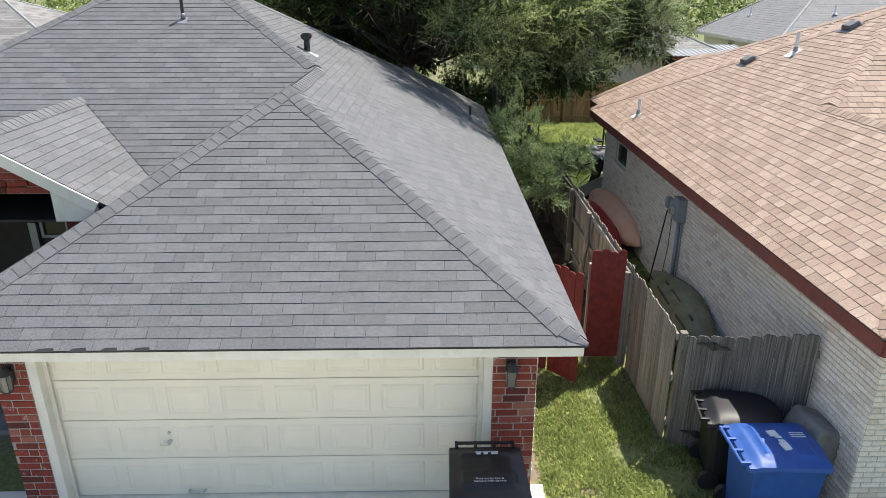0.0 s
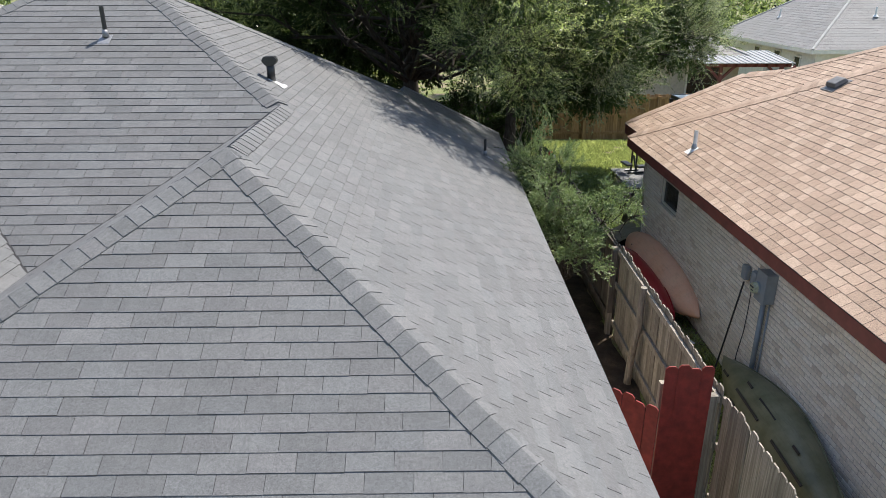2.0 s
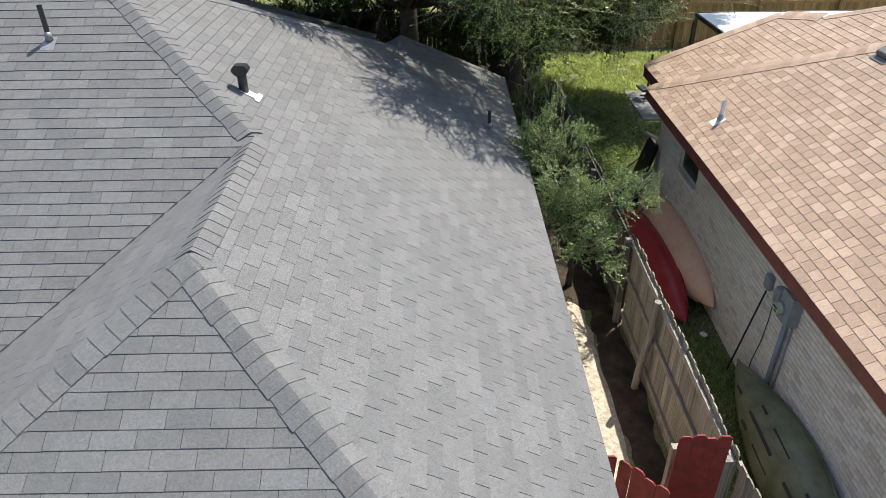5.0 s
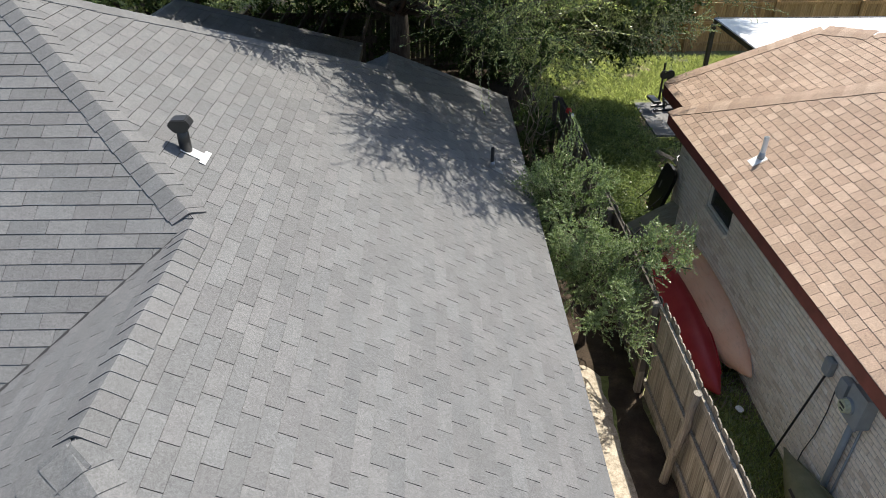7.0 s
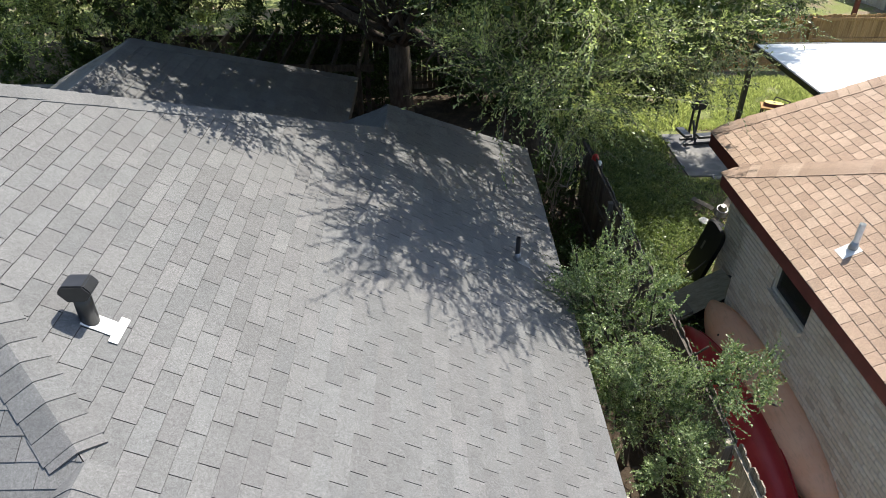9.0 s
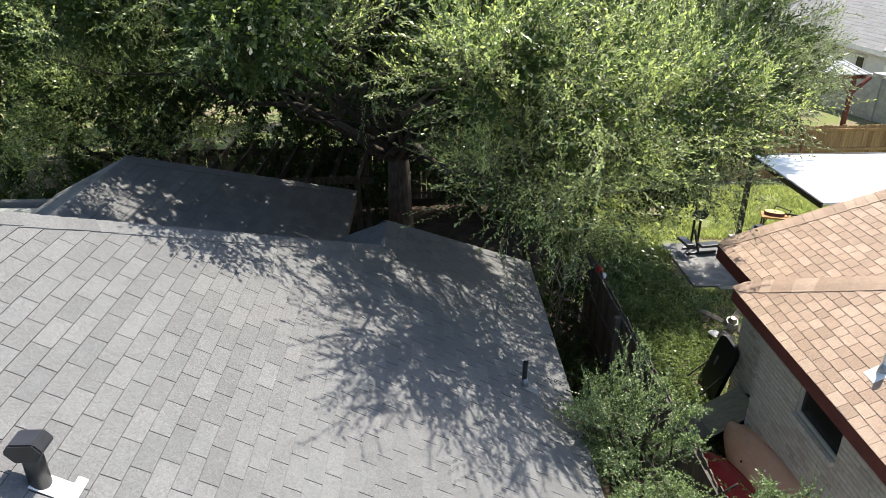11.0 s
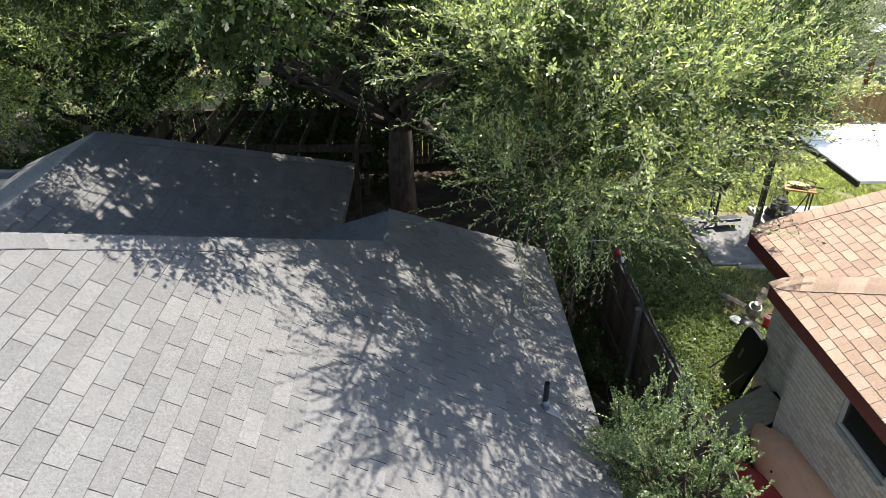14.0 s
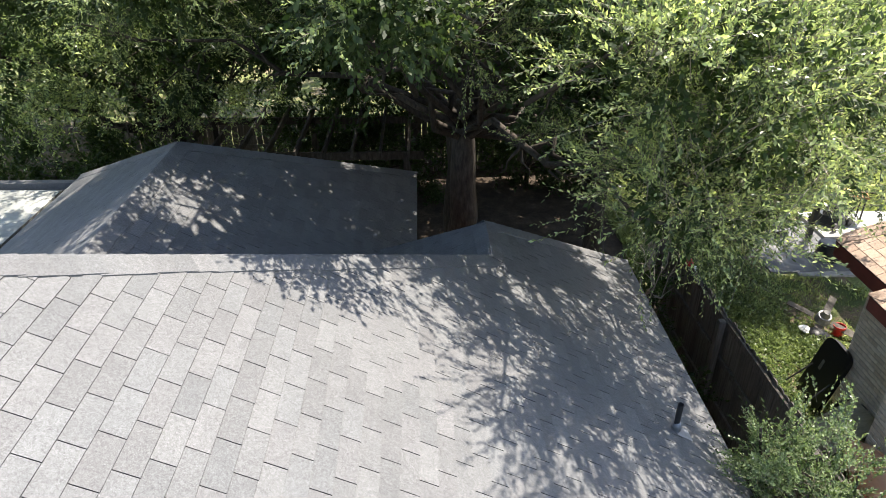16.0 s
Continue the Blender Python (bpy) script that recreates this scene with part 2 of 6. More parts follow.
# ---- builders ----
def mesh_of(name, verts, faces, mat, parent=None, label="", smooth=False):
    me = bpy.data.meshes.new(name)
    me.from_pydata([tuple(v) for v in verts], [], faces)
    me.materials.append(mat)
    if smooth:
        for p in me.polygons:
            p.use_smooth = True
    ob = new(name, me)
    if parent:
        ob.parent = parent
    if label:
        ob["label"] = label
    return ob


def part(name, bm, mat, parent=None, label="", smooth=False):
    """One bmesh as one mesh object under a thing or a part."""
    bmesh.ops.recalc_face_normals(bm, faces=bm.faces)
    me = bpy.data.meshes.new(name)
    bm.to_mesh(me)
    bm.free()
    me.materials.append(mat)
    if smooth:
        for p in me.polygons:
            p.use_smooth = True
    ob = new(name, me)
    if parent:
        ob.parent = parent
    if label:
        ob["label"] = label
    return ob


def thing(name, label, category, m=None, group="", kind=""):
    ob = new(name)
    ob.empty_display_size = 0.2
    if m is not None:
        ob.matrix_world = m
    return tagged(ob, label, category, group, kind)


def box(bm, c, s, rot=None, bevel=0.0, taper=None):
    """A box of size s round c; taper scales its top."""
    r = bmesh.ops.create_cube(bm, size=1.0)["verts"]
    for v in r:
        x, y, z = v.co.x * s[0], v.co.y * s[1], v.co.z * s[2]
        if taper and v.co.z > 0:
            x, y = x * taper[0], y * taper[1]
        v.co = (x, y, z)
    if bevel:
        es = list({e for v in r for e in v.link_edges})
        r = bmesh.ops.bevel(bm, geom=es, offset=bevel, segments=2, affect="EDGES", profile=0.6)["verts"]
        r = list({v for v in r})
    m = Matrix.Translation(c) @ (rot.to_4x4() if rot else Matrix.Identity(4))
    bmesh.ops.transform(bm, matrix=m, verts=r)
    return r


def tube(bm, a, b, r0, r1=None, seg=10, caps=True):
    """A round bar from a to b."""
    a, b = Vector(a), Vector(b)
    r1 = r0 if r1 is None else r1
    d = b - a
    res = bmesh.ops.create_cone(bm, cap_ends=caps, segments=seg, radius1=r0, radius2=r1, depth=d.length)["verts"]
    q = d.to_track_quat("Z", "Y").to_matrix().to_4x4()
    bmesh.ops.transform(bm, matrix=Matrix.Translation((a + b) / 2) @ q, verts=res)
    return res


def prism(bm, pts, off):
    """A flat outline pulled along off."""
    lo = [bm.verts.new(p) for p in pts]
    hi = [bm.verts.new(Vector(p) + Vector(off)) for p in pts]
    bm.faces.new(lo)
    bm.faces.new(list(reversed(hi)))
    n = len(pts)
    for i in range(n):
        bm.faces.new((lo[i], lo[(i + 1) % n], hi[(i + 1) % n], hi[i]))


def bm_new():
    return bmesh.new()


def clip_axis(poly, axis, limit, keep_less):
    out = []
    for i in range(len(poly)):
        a, b = poly[i], poly[(i + 1) % len(poly)]
        ia = a[axis] <= limit if keep_less else a[axis] >= limit
        ib = b[axis] <= limit if keep_less else b[axis] >= limit
        if ia:
            out.append(a)
        if ia != ib:
            f = (limit - a[axis]) / (b[axis] - a[axis])
            out.append((a[0] + f * (b[0] - a[0]), a[1] + f * (b[1] - a[1])))
    return out


def clip_rect(poly, u0, u1, v0, v1):
    for axis, limit, less in ((0, u0, False), (0, u1, True), (1, v0, False), (1, v1, True)):
        if not poly:
            return []
        poly = clip_axis(poly, axis, limit, less)
    return poly


def area2(poly):
    return abs(sum(poly[i][0] * poly[(i + 1) % len(poly)][1] - poly[(i + 1) % len(poly)][0] * poly[i][1] for i in range(len(poly)))) / 2


def cut_edges(ob, tops):
    """The raw asphalt at the cut edges of shingles; tops: the faces that carry granules."""
    ob.data.materials.append(M_DECK)
    idx = np.ones(len(ob.data.polygons), np.int32)
    idx[tops] = 0
    ob.data.polygons.foreach_set("material_index", idx)
    return ob


def shingle_face(corners, down, parent, mat, rng, tab=0.3005, row=0.1265, origin=None, apart=None, lift=0.0068, gap=0.003, stair=-0.1253, start=(0.0, 0.0), uneven=0.0, toe=0.0):
    """Courses of tabs on one plane of a roof. corners: the plane's outline; down: its horizontal fall line.
    apart: a test of a tab's middle, by which it becomes a piece of its own; stair: how far each course is shifted
    against the one below; start: where the first course and its first joint lie from the origin; toe: how far the worn lower edge slants out."""
    cs = [Vector(c) for c in corners]
    n = (cs[1] - cs[0]).cross(cs[2] - cs[0])
    for i in range(2, len(cs) - 1):
        n += (cs[i] - cs[0]).cross(cs[i + 1] - cs[0])
    n.normalize()
    if n.z < 0:
        n.negate()
    d = Vector((down[0], down[1], 0)).normalized()
    u = Vector((0, 0, 1)).cross(d).normalized()
    v = n.cross(u)
    if v.z < 0:
        v.negate()
    o = Vector(origin) if origin else min(cs, key=lambda c: c.dot(v))
    flat = [((c - o).dot(u), (c - o).dot(v)) for c in cs]
    wave = rng.uniform(0, 50)
    umin, umax = min(p[0] for p in flat), max(p[0] for p in flat)
    vmin, vmax = min(p[1] for p in flat), max(p[1] for p in flat)
    verts, faces, tops, single = [], [], [], 0
    for r in range(int(math.floor(vmin / row)) - 1, int(math.ceil(vmax / row)) + 1):
        v0 = r * row + start[1] + rng.uniform(-0.002, 0.002)
        shift = (start[0] + r * stair) % tab + rng.uniform(-0.006, 0.006)
        nudge = rng.uniform(-uneven, uneven)
        for c in range(int(math.floor((umin - shift) / tab)) - 1, int(math.ceil((umax - shift) / tab)) + 1):
            u0, u1 = c * tab + shift + nudge, (c + 1) * tab + shift
            nudge = rng.uniform(-uneven, uneven)
            u1 += nudge
            wv = 0.007 * noise.noise((u0 * 0.8 + wave, v0 * 1.7, 0.0))
            q = clip_rect(flat, u0 + gap / 2, u1 - gap / 2, v0 + wv + rng.uniform(-0.002, 0.002), v0 + row + 0.016)
            if len(q) < 3 or area2(q) < 0.0006:
                continue
            h = lift + rng.uniform(-0.0008, 0.0014)
            top = [o + u * a + v * b + n * (h * (1 - (b - v0) / (row + 0.012)) + 0.003) for a, b in q]
            low = min(b for _, b in q) + 0.002
            bot = [o + u * a + v * (b - toe if b < low else b) - n * 0.004 for a, b in q]
            k = len(q)
            fs = [tuple(range(k))] + [(i, i + k, (i + 1) % k + k, (i + 1) % k) for i in range(k)]
            mid = sum(top, Vector()) / k
            if apart and single < 300 and apart(mid):
                single += 1
                cut_edges(mesh_of("shingle", top + bot, fs, mat, parent), [0])
            else:
                base = len(verts)
                verts += top + bot
                tops.append(len(faces))
                faces += [tuple(i + base for i in f) for f in fs]
    if verts:
        cut_edges(mesh_of("shingle_field", verts, faces, mat, parent), tops)["kind"] = "stuff"
    # the sheathing under the tabs
    k = len(cs)
    dv = [c - n * 0.002 for c in cs] + [c - n * 0.03 for c in cs]
    mesh_of("roof_deck", dv, [tuple(range(k)), tuple(reversed(range(k, 2 * k)))] + [(i, i + k, (i + 1) % k + k, (i + 1) % k) for i in range(k)], M_DECK, parent)
    return n


def cap_line(a, b, n1, n2, parent, mat, rng, step=0.139, half=0.15, trim=False):
    """Bent cap pieces from a up (or along) to b, over two planes with the normals n1 and n2."""
    a, b = Vector(a), Vector(b)
    d = (b - a).normalized()
    sides = []
    for n in (n1, n2):
        t = n.cross(d).normalized()
        if t.z > 0:
            t.negate()
        sides.append((t, n))
    if sides[0][0].dot(sides[1][0]) > 0.9:
        sides[1] = (-sides[0][0], n2)
    up = (n1 + n2).normalized()
    count = max(1, int(round((b - a).length / step)))
    step = (b - a).length / count
    for i in range(count):
        s0, s1 = i * step - (0.012 if i else -0.012 if trim else -0.075), (i + 1) * step + 0.03
        w0 = half + rng.uniform(-0.008, 0.008)
        skew = rng.uniform(-0.006, 0.006)
        ring = []
        for s, h in ((s0, 0.022), (s1, 0.014)):
            p = a + d * s
            # the lowest pieces are cut back to the eaves
            w = min(w0, 0.01 + s * 0.62) if trim else w0
            row_ = []
            for sd, n_, sg in ((sides[0][0], sides[0][1], 1), (sides[1][0], sides[1][1], -1)):
                col_ = [p + sd * (w * q) + n_ * (h * (1.0 - 0.2 * q) + 0.006 * (1 - q)) + d * (sg * skew * q) for q in (1.0, 0.6, 0.3, 0.12)]
                row_ += col_ if sg > 0 else [p + up * (h + 0.005)] + col_[::-1]
            ring.append(row_)
        m = len(ring[0])
        verts = ring[0] + ring[1] + [v - up * 0.014 for v in ring[0]] + [v - up * 0.006 for v in ring[1]]
        faces = []
        for j in range(m - 1):
            faces.append((j, j + 1, j + m + 1, j + m))
            faces.append((j + 2 * m, j + 2 * m + 1, j + 1, j))
            faces.append((j + m, j + m + 1, j + 3 * m + 1, j + 3 * m))
        faces += [(0, m, 3 * m, 2 * m), (m - 1, 3 * m - 1, 4 * m - 1, 2 * m - 1)]
        mesh_of("ridge_cap", verts, faces, mat, parent)


def brick_wall(parent, origin, along, up_h, length, mat, mortar, rng, size=(0.245, 0.075), joint=0.011, holes=(), apart=None, thick=0.05, out=None, back=0.1, odd=0.0):
    """Courses of bricks on a wall face. origin: its foot; along: unit direction; out: outward normal; holes: (s0, s1, z0, z1)."""
    o, a = Vector(origin), Vector(along)
    out = Vector(out)
    L, H = size
    rows = int(up_h / (H + joint))
    verts, faces, single = [], [], 0
    for r in range(rows + 1):
        z0 = r * (H + joint)
        z1 = min(z0 + H, up_h)
        if z1 - z0 < 0.015:
            continue
        s = -(r % 2) * (L + joint) / 2
        while s < length:
            Lb = L * rng.choice((0.42, 0.62, 1.0)) if rng.random() < odd else L
            s0, s1 = max(s, 0), min(s + Lb, length)
            s += Lb + joint
            if s1 - s0 < 0.03:
                continue
            spans = [(s0, s1)]
            for h0, h1, hz0, hz1 in holes:
                if z1 > hz0 and z0 < hz1:
                    nxt = []
                    for p, q in spans:
                        if q <= h0 or p >= h1:
                            nxt.append((p, q))
                        else:
                            if h0 - p > 0.03:
                                nxt.append((p, h0))
                            if q - h1 > 0.03:
                                nxt.append((h1, q))
                    spans = nxt
            for p, q in spans:
                j = rng.uniform(-0.003, 0.003)
                e = 0.004
                vs = []
                for dpt, inset in ((0.0, 0.0), (0.010 + j, e)):
                    for ss, zz in ((p + inset, z0 + inset), (q - inset, z0 + inset), (q - inset, z1 - inset), (p + inset, z1 - inset)):
                        vs.append(o + a * ss + Vector((0, 0, zz)) + out * dpt)
                fs = [(4, 5, 6, 7), (0, 1, 5, 4), (1, 2, 6, 5), (2, 3, 7, 6), (3, 0, 4, 7)]
                if apart and single < 300 and apart(vs[4]):
                    single += 1
                    mesh_of("brick", vs, fs, mat, parent)
                else:
                    b = len(verts)
                    verts += vs
                    faces += [tuple(i + b for i in f) for f in fs]
    if verts:
        mesh_of("brickwork", verts, faces, mat, parent)["kind"] = "stuff"
    # the mortar bed and body behind, with its holes
    cuts_s = sorted({0.0, length, *[h for t in holes for h in t[:2]]})
    cuts_z = sorted({0.0, up_h, *[h for t in holes for h in t[2:]]})
    bm = bm_new()
    for i in range(len(cuts_s) - 1):
        for j in range(len(cuts_z) - 1):
            cs, cz = (cuts_s[i] + cuts_s[i + 1]) / 2, (cuts_z[j] + cuts_z[j + 1]) / 2
            if any(h0 < cs < h1 and hz0 < cz < hz1 for h0, h1, hz0, hz1 in holes):
                continue
            p0 = o + a * cuts_s[i] + Vector((0, 0, cuts_z[j]))
            p1 = o + a * cuts_s[i + 1] + Vector((0, 0, cuts_z[j + 1]))
            pts = [p0, p0 + a * (cuts_s[i + 1] - cuts_s[i]), p1, p1 - a * (cuts_s[i + 1] - cuts_s[i])]
            prism(bm, [p + out * 0.002 for p in pts], -out * back)
    part("wall_body", bm, mortar, parent)

# ---- ground ----


def ground_z(x, y):
    f = min(1.0, max(0.0, (y - 8.0) / 8.0))
    return 0.14 * f * f * (3 - 2 * f) - 0.002


def ground_sheet():
    xs = [-600, -200, -80, -40] + [-26 + 1.0 * i for i in range(60)] + [45, 80, 200, 600]
    ys = [-600, -200, -60, -20, -6] + [-2 + 1.0 * i for i in range(56)] + [70, 110, 220, 700]
    verts = [(x, y, ground_z(x, y) + (0.02 * noise.noise((x * 0.5, y * 0.5, 0)) if abs(x) < 30 and 9 < y < 50 else 0)) for y in ys for x in xs]
    w = len(xs)
    faces = [(j * w + i, j * w + i + 1, (j + 1) * w + i + 1, (j + 1) * w + i) for j in range(len(ys) - 1) for i in range(w - 1)]
    ob = mesh_of("ground", verts, faces, M_GROUND, smooth=True)
    tagged(ob, "patchy green lawn over pale bare soil", "ground", kind="structure")


ground_sheet()


def dirt_strip(name, x0, x1, y0, y1, label, lift=0.035, mat=M_DIRT):
    nx, ny = max(2, int((x1 - x0) / 0.3)), max(2, int((y1 - y0) / 0.3))
    verts, faces = [], []
    for j in range(ny + 1):
        for i in range(nx + 1):
            x, y = x0 + (x1 - x0) * i / nx, y0 + (y1 - y0) * j / ny
            e = 0 if i in (0, nx) or j in (0, ny) else 1
            if not e:
                x += 0.12 * noise.noise((x * 2, y * 2, 3))
            verts.append((x, y, ground_z(x, y) + (lift + 0.025 * noise.noise((x * 2.5, y * 2.5, 1)) if e else -0.02)))
    w = nx + 1
    faces = [(j * w + i, j * w + i + 1, (j + 1) * w + i + 1, (j + 1) * w + i) for j in range(ny) for i in range(nx)]
    ob = mesh_of(name, verts, faces, mat, smooth=True)
    return tagged(ob, label, "ground", kind="structure")


# This dark band follows the fence's shadow, with the shade in its colour.
dirt_strip("ground_side_yard", 2.75, 3.5, 10.9, 15.2, "soil beside the fence, darkened where its shadow falls", 0.035, M_LITTER_SHADE)
dirt_strip("ground_drip_line", 1.4, 2.95, 10.8, 15.6, "pale washed-out sand along the eave", 0.05)
dirt_strip("ground_side_litter", 1.35, 3.45, 14.8, 22.5, "leaf litter between house and fence, darkened for shade", 0.05, M_LITTER_SHADE)
dirt_strip("ground_under_tree", -8.5, 3.4, 19.6, 29.5, "leaf litter under the oaks, darkened for their shade", 0.06, M_LITTER_SHADE)
dirt_strip("ground_yard", 3.5, 7.6, 18.4, 23.28, "patchy weeds and brown leaf litter in the yard", 0.03, M_WEEDY)


def slab(name, x0, x1, y0, y1, z, label, mat, t=0.12):
    bm = bm_new()
    box(bm, ((x0 + x1) / 2, (y0 + y1) / 2, z - t / 2), (x1 - x0, y1 - y0, t), bevel=0.01)
    return tagged(part(name, bm, mat, None), label, "slab", kind="structure")


slab("driveway", -5.6, 1.7, -8, 7.72, 0.02, "grey concrete driveway before the garage", M_DRIVE, 0.2)

# ---- the grey-roofed house ----
K = 0.585
E_R = (1.837, 6.73, 2.548)
E_F = (1.842, 6.682, 2.521)
E_L = (-4.72, 6.682, 2.521)
AP = (-1.432, 9.999, 4.460)
R2 = (-1.432, 12.23, 4.460)
MR = (-3.637, 14.435, 5.750)
ML = (-4.95, 14.435, 5.750)
BH = (-0.25, 17.822, 3.769)
BA = (-0.25, 18.60, 3.769)
BK = (1.837, 19.76, 2.548)
FAR_L = (-10.424, 8.961, 2.548)

house = thing("house", "single-storey red brick house with a grey shingle hip roof", "house")


def roof_of_house():
    rng = random.Random(11)
    roof = new("roof")
    roof.parent = house
    roof["label"] = "weathered grey three-tab asphalt shingle hip roof"
    near = lambda p: p.x > -1.2 and 10.2 < p.y < 14.4 and p.x < 1.5
    n_right = shingle_face([E_R, BK, BA, BH, MR, R2, AP], (1, 0), roof, M_SHINGLE, rng, origin=E_R, apart=near, gap=0.0055, lift=0.006, toe=0.0062, start=(6.997 + 22 * 0.1253, -0.0115))
    n_front = shingle_face([E_L, E_F, AP], (0, -1), roof, M_SHINGLE, rng, tab=0.2975, row=0.1297, origin=E_L, lift=0.0056, gap=0.003, stair=-0.121, start=(4.064 + 14 * 0.121, -0.0025))
    n_left = shingle_face([(-4.70, 8.85, 2.548), (-4.70, 6.70, 2.548), AP, R2, (-3.5, 10.163, 3.251), (-3.5, 8.85, 3.251)], (-1, 0), roof, M_SHINGLE, rng, origin=(-4.70, 6.70, 2.548))
    n_main = shingle_face([FAR_L, (-7.6, 8.965, 2.55), (-4.95, 11.615, 4.10), (-3.5, 10.163, 3.251), R2, MR, ML], (0, -1), roof, M_SHINGLE, rng, tab=0.2975, row=0.1292, origin=FAR_L, lift=0.0062, gap=0.003, stair=-0.121, start=(6.44 + 31 * 0.121, -0.0625))
    n_back = shingle_face([ML, MR, BH, (-1.6, 19.172, 2.979), (-7.6, 19.172, 2.979)], (0, 1), roof, M_SHINGLE, rng)
    n_lwest = shingle_face([FAR_L, ML, (-10.424, 19.909, 2.548)], (-1, 0), roof, M_SHINGLE, rng)
    n_hump = shingle_face([BH, BA, (-1.6, 19.35, 2.979), (-1.6, 19.172, 2.979)], (-1, 0), roof, M_SHINGLE, rng)
    n_rear = shingle_face([BA, BK, (-1.6, 19.76, 2.55), (-1.6, 19.35, 2.979)], (0, 1), roof, M_SHINGLE, rng)
    for a, b in ((R2, (-3.5, 10.163, 3.251)), ((-4.95, 11.615, 4.10), (-3.5, 10.165, 3.252))):
        a, b = Vector(a), Vector(b)
        side = (b - a).cross(Vector((0, 0, 1))).normalized() * 0.014
        up = Vector((0, 0, 0.012))
        mesh_of("valley_seam", [a - side + up, a + side + up, b + side + up, b - side + up, a - side - up, a + side - up, b + side - up, b - side - up],
                [(0, 1, 2, 3), (7, 6, 5, 4), (0, 4, 5, 1), (1, 5, 6, 2), (2, 6, 7, 3), (3, 7, 4, 0)], M_DECK, roof, "dark open valley seam")
    # porch gable
    n_pr = shingle_face([(-4.95, 8.85, 4.10), (-3.5, 8.85, 3.252), (-3.5, 10.165, 3.252), (-4.95, 11.615, 4.10)], (1, 0), roof, M_SHINGLE, rng)
    n_pl = shingle_face([(-4.95, 8.85, 4.10), (-4.95, 11.615, 4.10), (-7.6, 8.965, 2.55), (-7.6, 8.85, 2.55)], (-1, 0), roof, M_SHINGLE, rng)
    # rear wing
    n_wr = shingle_face([(-3.8, 16.74, 4.40), (-3.8, 19.5, 4.40), (-1.03, 22.4, 2.78), (-1.03, 19.1, 2.78)], (1, 0), roof, M_SHINGLE, rng)
    n_wl = shingle_face([(-3.8, 16.74, 4.40), (-6.55, 19.5, 2.79), (-6.55, 22.4, 2.79), (-3.8, 19.5, 4.40)], (-1, 0), roof, M_SHINGLE, rng)
    n_wb = shingle_face([(-3.8, 19.5, 4.40), (-6.55, 22.4, 2.79), (-1.03, 22.4, 2.78)], (0, 1), roof, M_SHINGLE, rng)
    for a, b, p, q in ((E_F, AP, n_right, n_front), (E_L, AP, n_left, n_front), (AP, R2, n_right, n_left), (R2, MR, n_right, n_main),
                       (ML, MR, n_main, n_back), (FAR_L, ML, n_main, n_lwest), (BH, MR, n_right, n_back), (BA, BH, n_right, n_hump),
                       (BK, BA, n_right, n_rear), ((-4.95, 8.85, 4.10), (-4.95, 11.615, 4.10), n_pr, n_pl),
                       ((-3.8, 19.5, 4.40), (-3.8, 16.74, 4.40), n_wr, n_wl), ((-1.03, 22.4, 2.78), (-3.8, 19.5, 4.40), n_wr, n_wb),
                       ((-6.55, 22.4, 2.79), (-3.8, 19.5, 4.40), n_wl, n_wb)):
        cap_line(a, b, p, q, roof, M_SHINGLE, rng, trim=a[2] < 2.8)


def fascia_run(parent, a, b, h=0.15, t=0.022, mat=M_WHITE, drop=0.0, name="fascia_board"):
    a, b = Vector(a), Vector(b)
    d = b - a
    bm = bm_new()
    ang = math.atan2(d.y, d.x)
    rot = Matrix.Rotation(ang, 3, "Z") @ Matrix.Rotation(-math.asin(d.z / d.length), 3, "Y")
    box(bm, (a + b) / 2 - Vector((0, 0, h / 2 + drop)), (d.length, t, h), rot, 0.003)
    part(name, bm, mat, parent)


roof_of_house()
fascia_run(house, (-4.70, 6.735, 2.52), (1.812, 6.735, 2.52), 0.135)
fascia_run(house, (1.815, 6.77, 2.535), (1.815, 19.72, 2.535))
fascia_run(house, (-4.68, 6.77, 2.535), (-4.68, 8.9, 2.535))
fascia_run(house, (-1.05, 19.2, 2.74), (-1.05, 22.35, 2.74), mat=M_CEDAR_DARK_SHADE)
fascia_run(house, (1.80, 19.735, 2.535), (-1.5, 19.735, 2.535))


def soffits():
    for x0, x1, y0, y1 in ((-4.66, 1.80, 6.78, 7.45), (1.49, 1.80, 7.45, 19.7), (-4.66, -4.36, 7.45, 8.9)):
        bm = bm_new()
        box(bm, ((x0 + x1) / 2, (y0 + y1) / 2, 2.395), (x1 - x0, y1 - y0, 0.012))
        part("soffit", bm, M_WHITE, house)


soffits()


def torn_edges():
    """Broken lower corners of the front eave's tabs, with the felt showing."""
    for x0, x1 in ((-3.37, -3.17), (-3.05, -2.87), (-2.76, -2.58), (-2.46, -2.28)):
        bm = bm_new()
        prism(bm, [(x0, 6.668, 2.524), (x1, 6.668, 2.524), (x1 - 0.02, 6.70, 2.546), (x0 + 0.05, 6.695, 2.543)], (0, -0.004, 0.004))
        part("torn_edge", bm, M_DECK, house, "dark torn shingle edge")


torn_edges()


# Near black puts the deep porch's shade into its wall colour.
M_PORCH_SHADE = plain_material("porch_shade_black", (0.02, 0.018, 0.018), 0.7, 0, 0.3, 4)


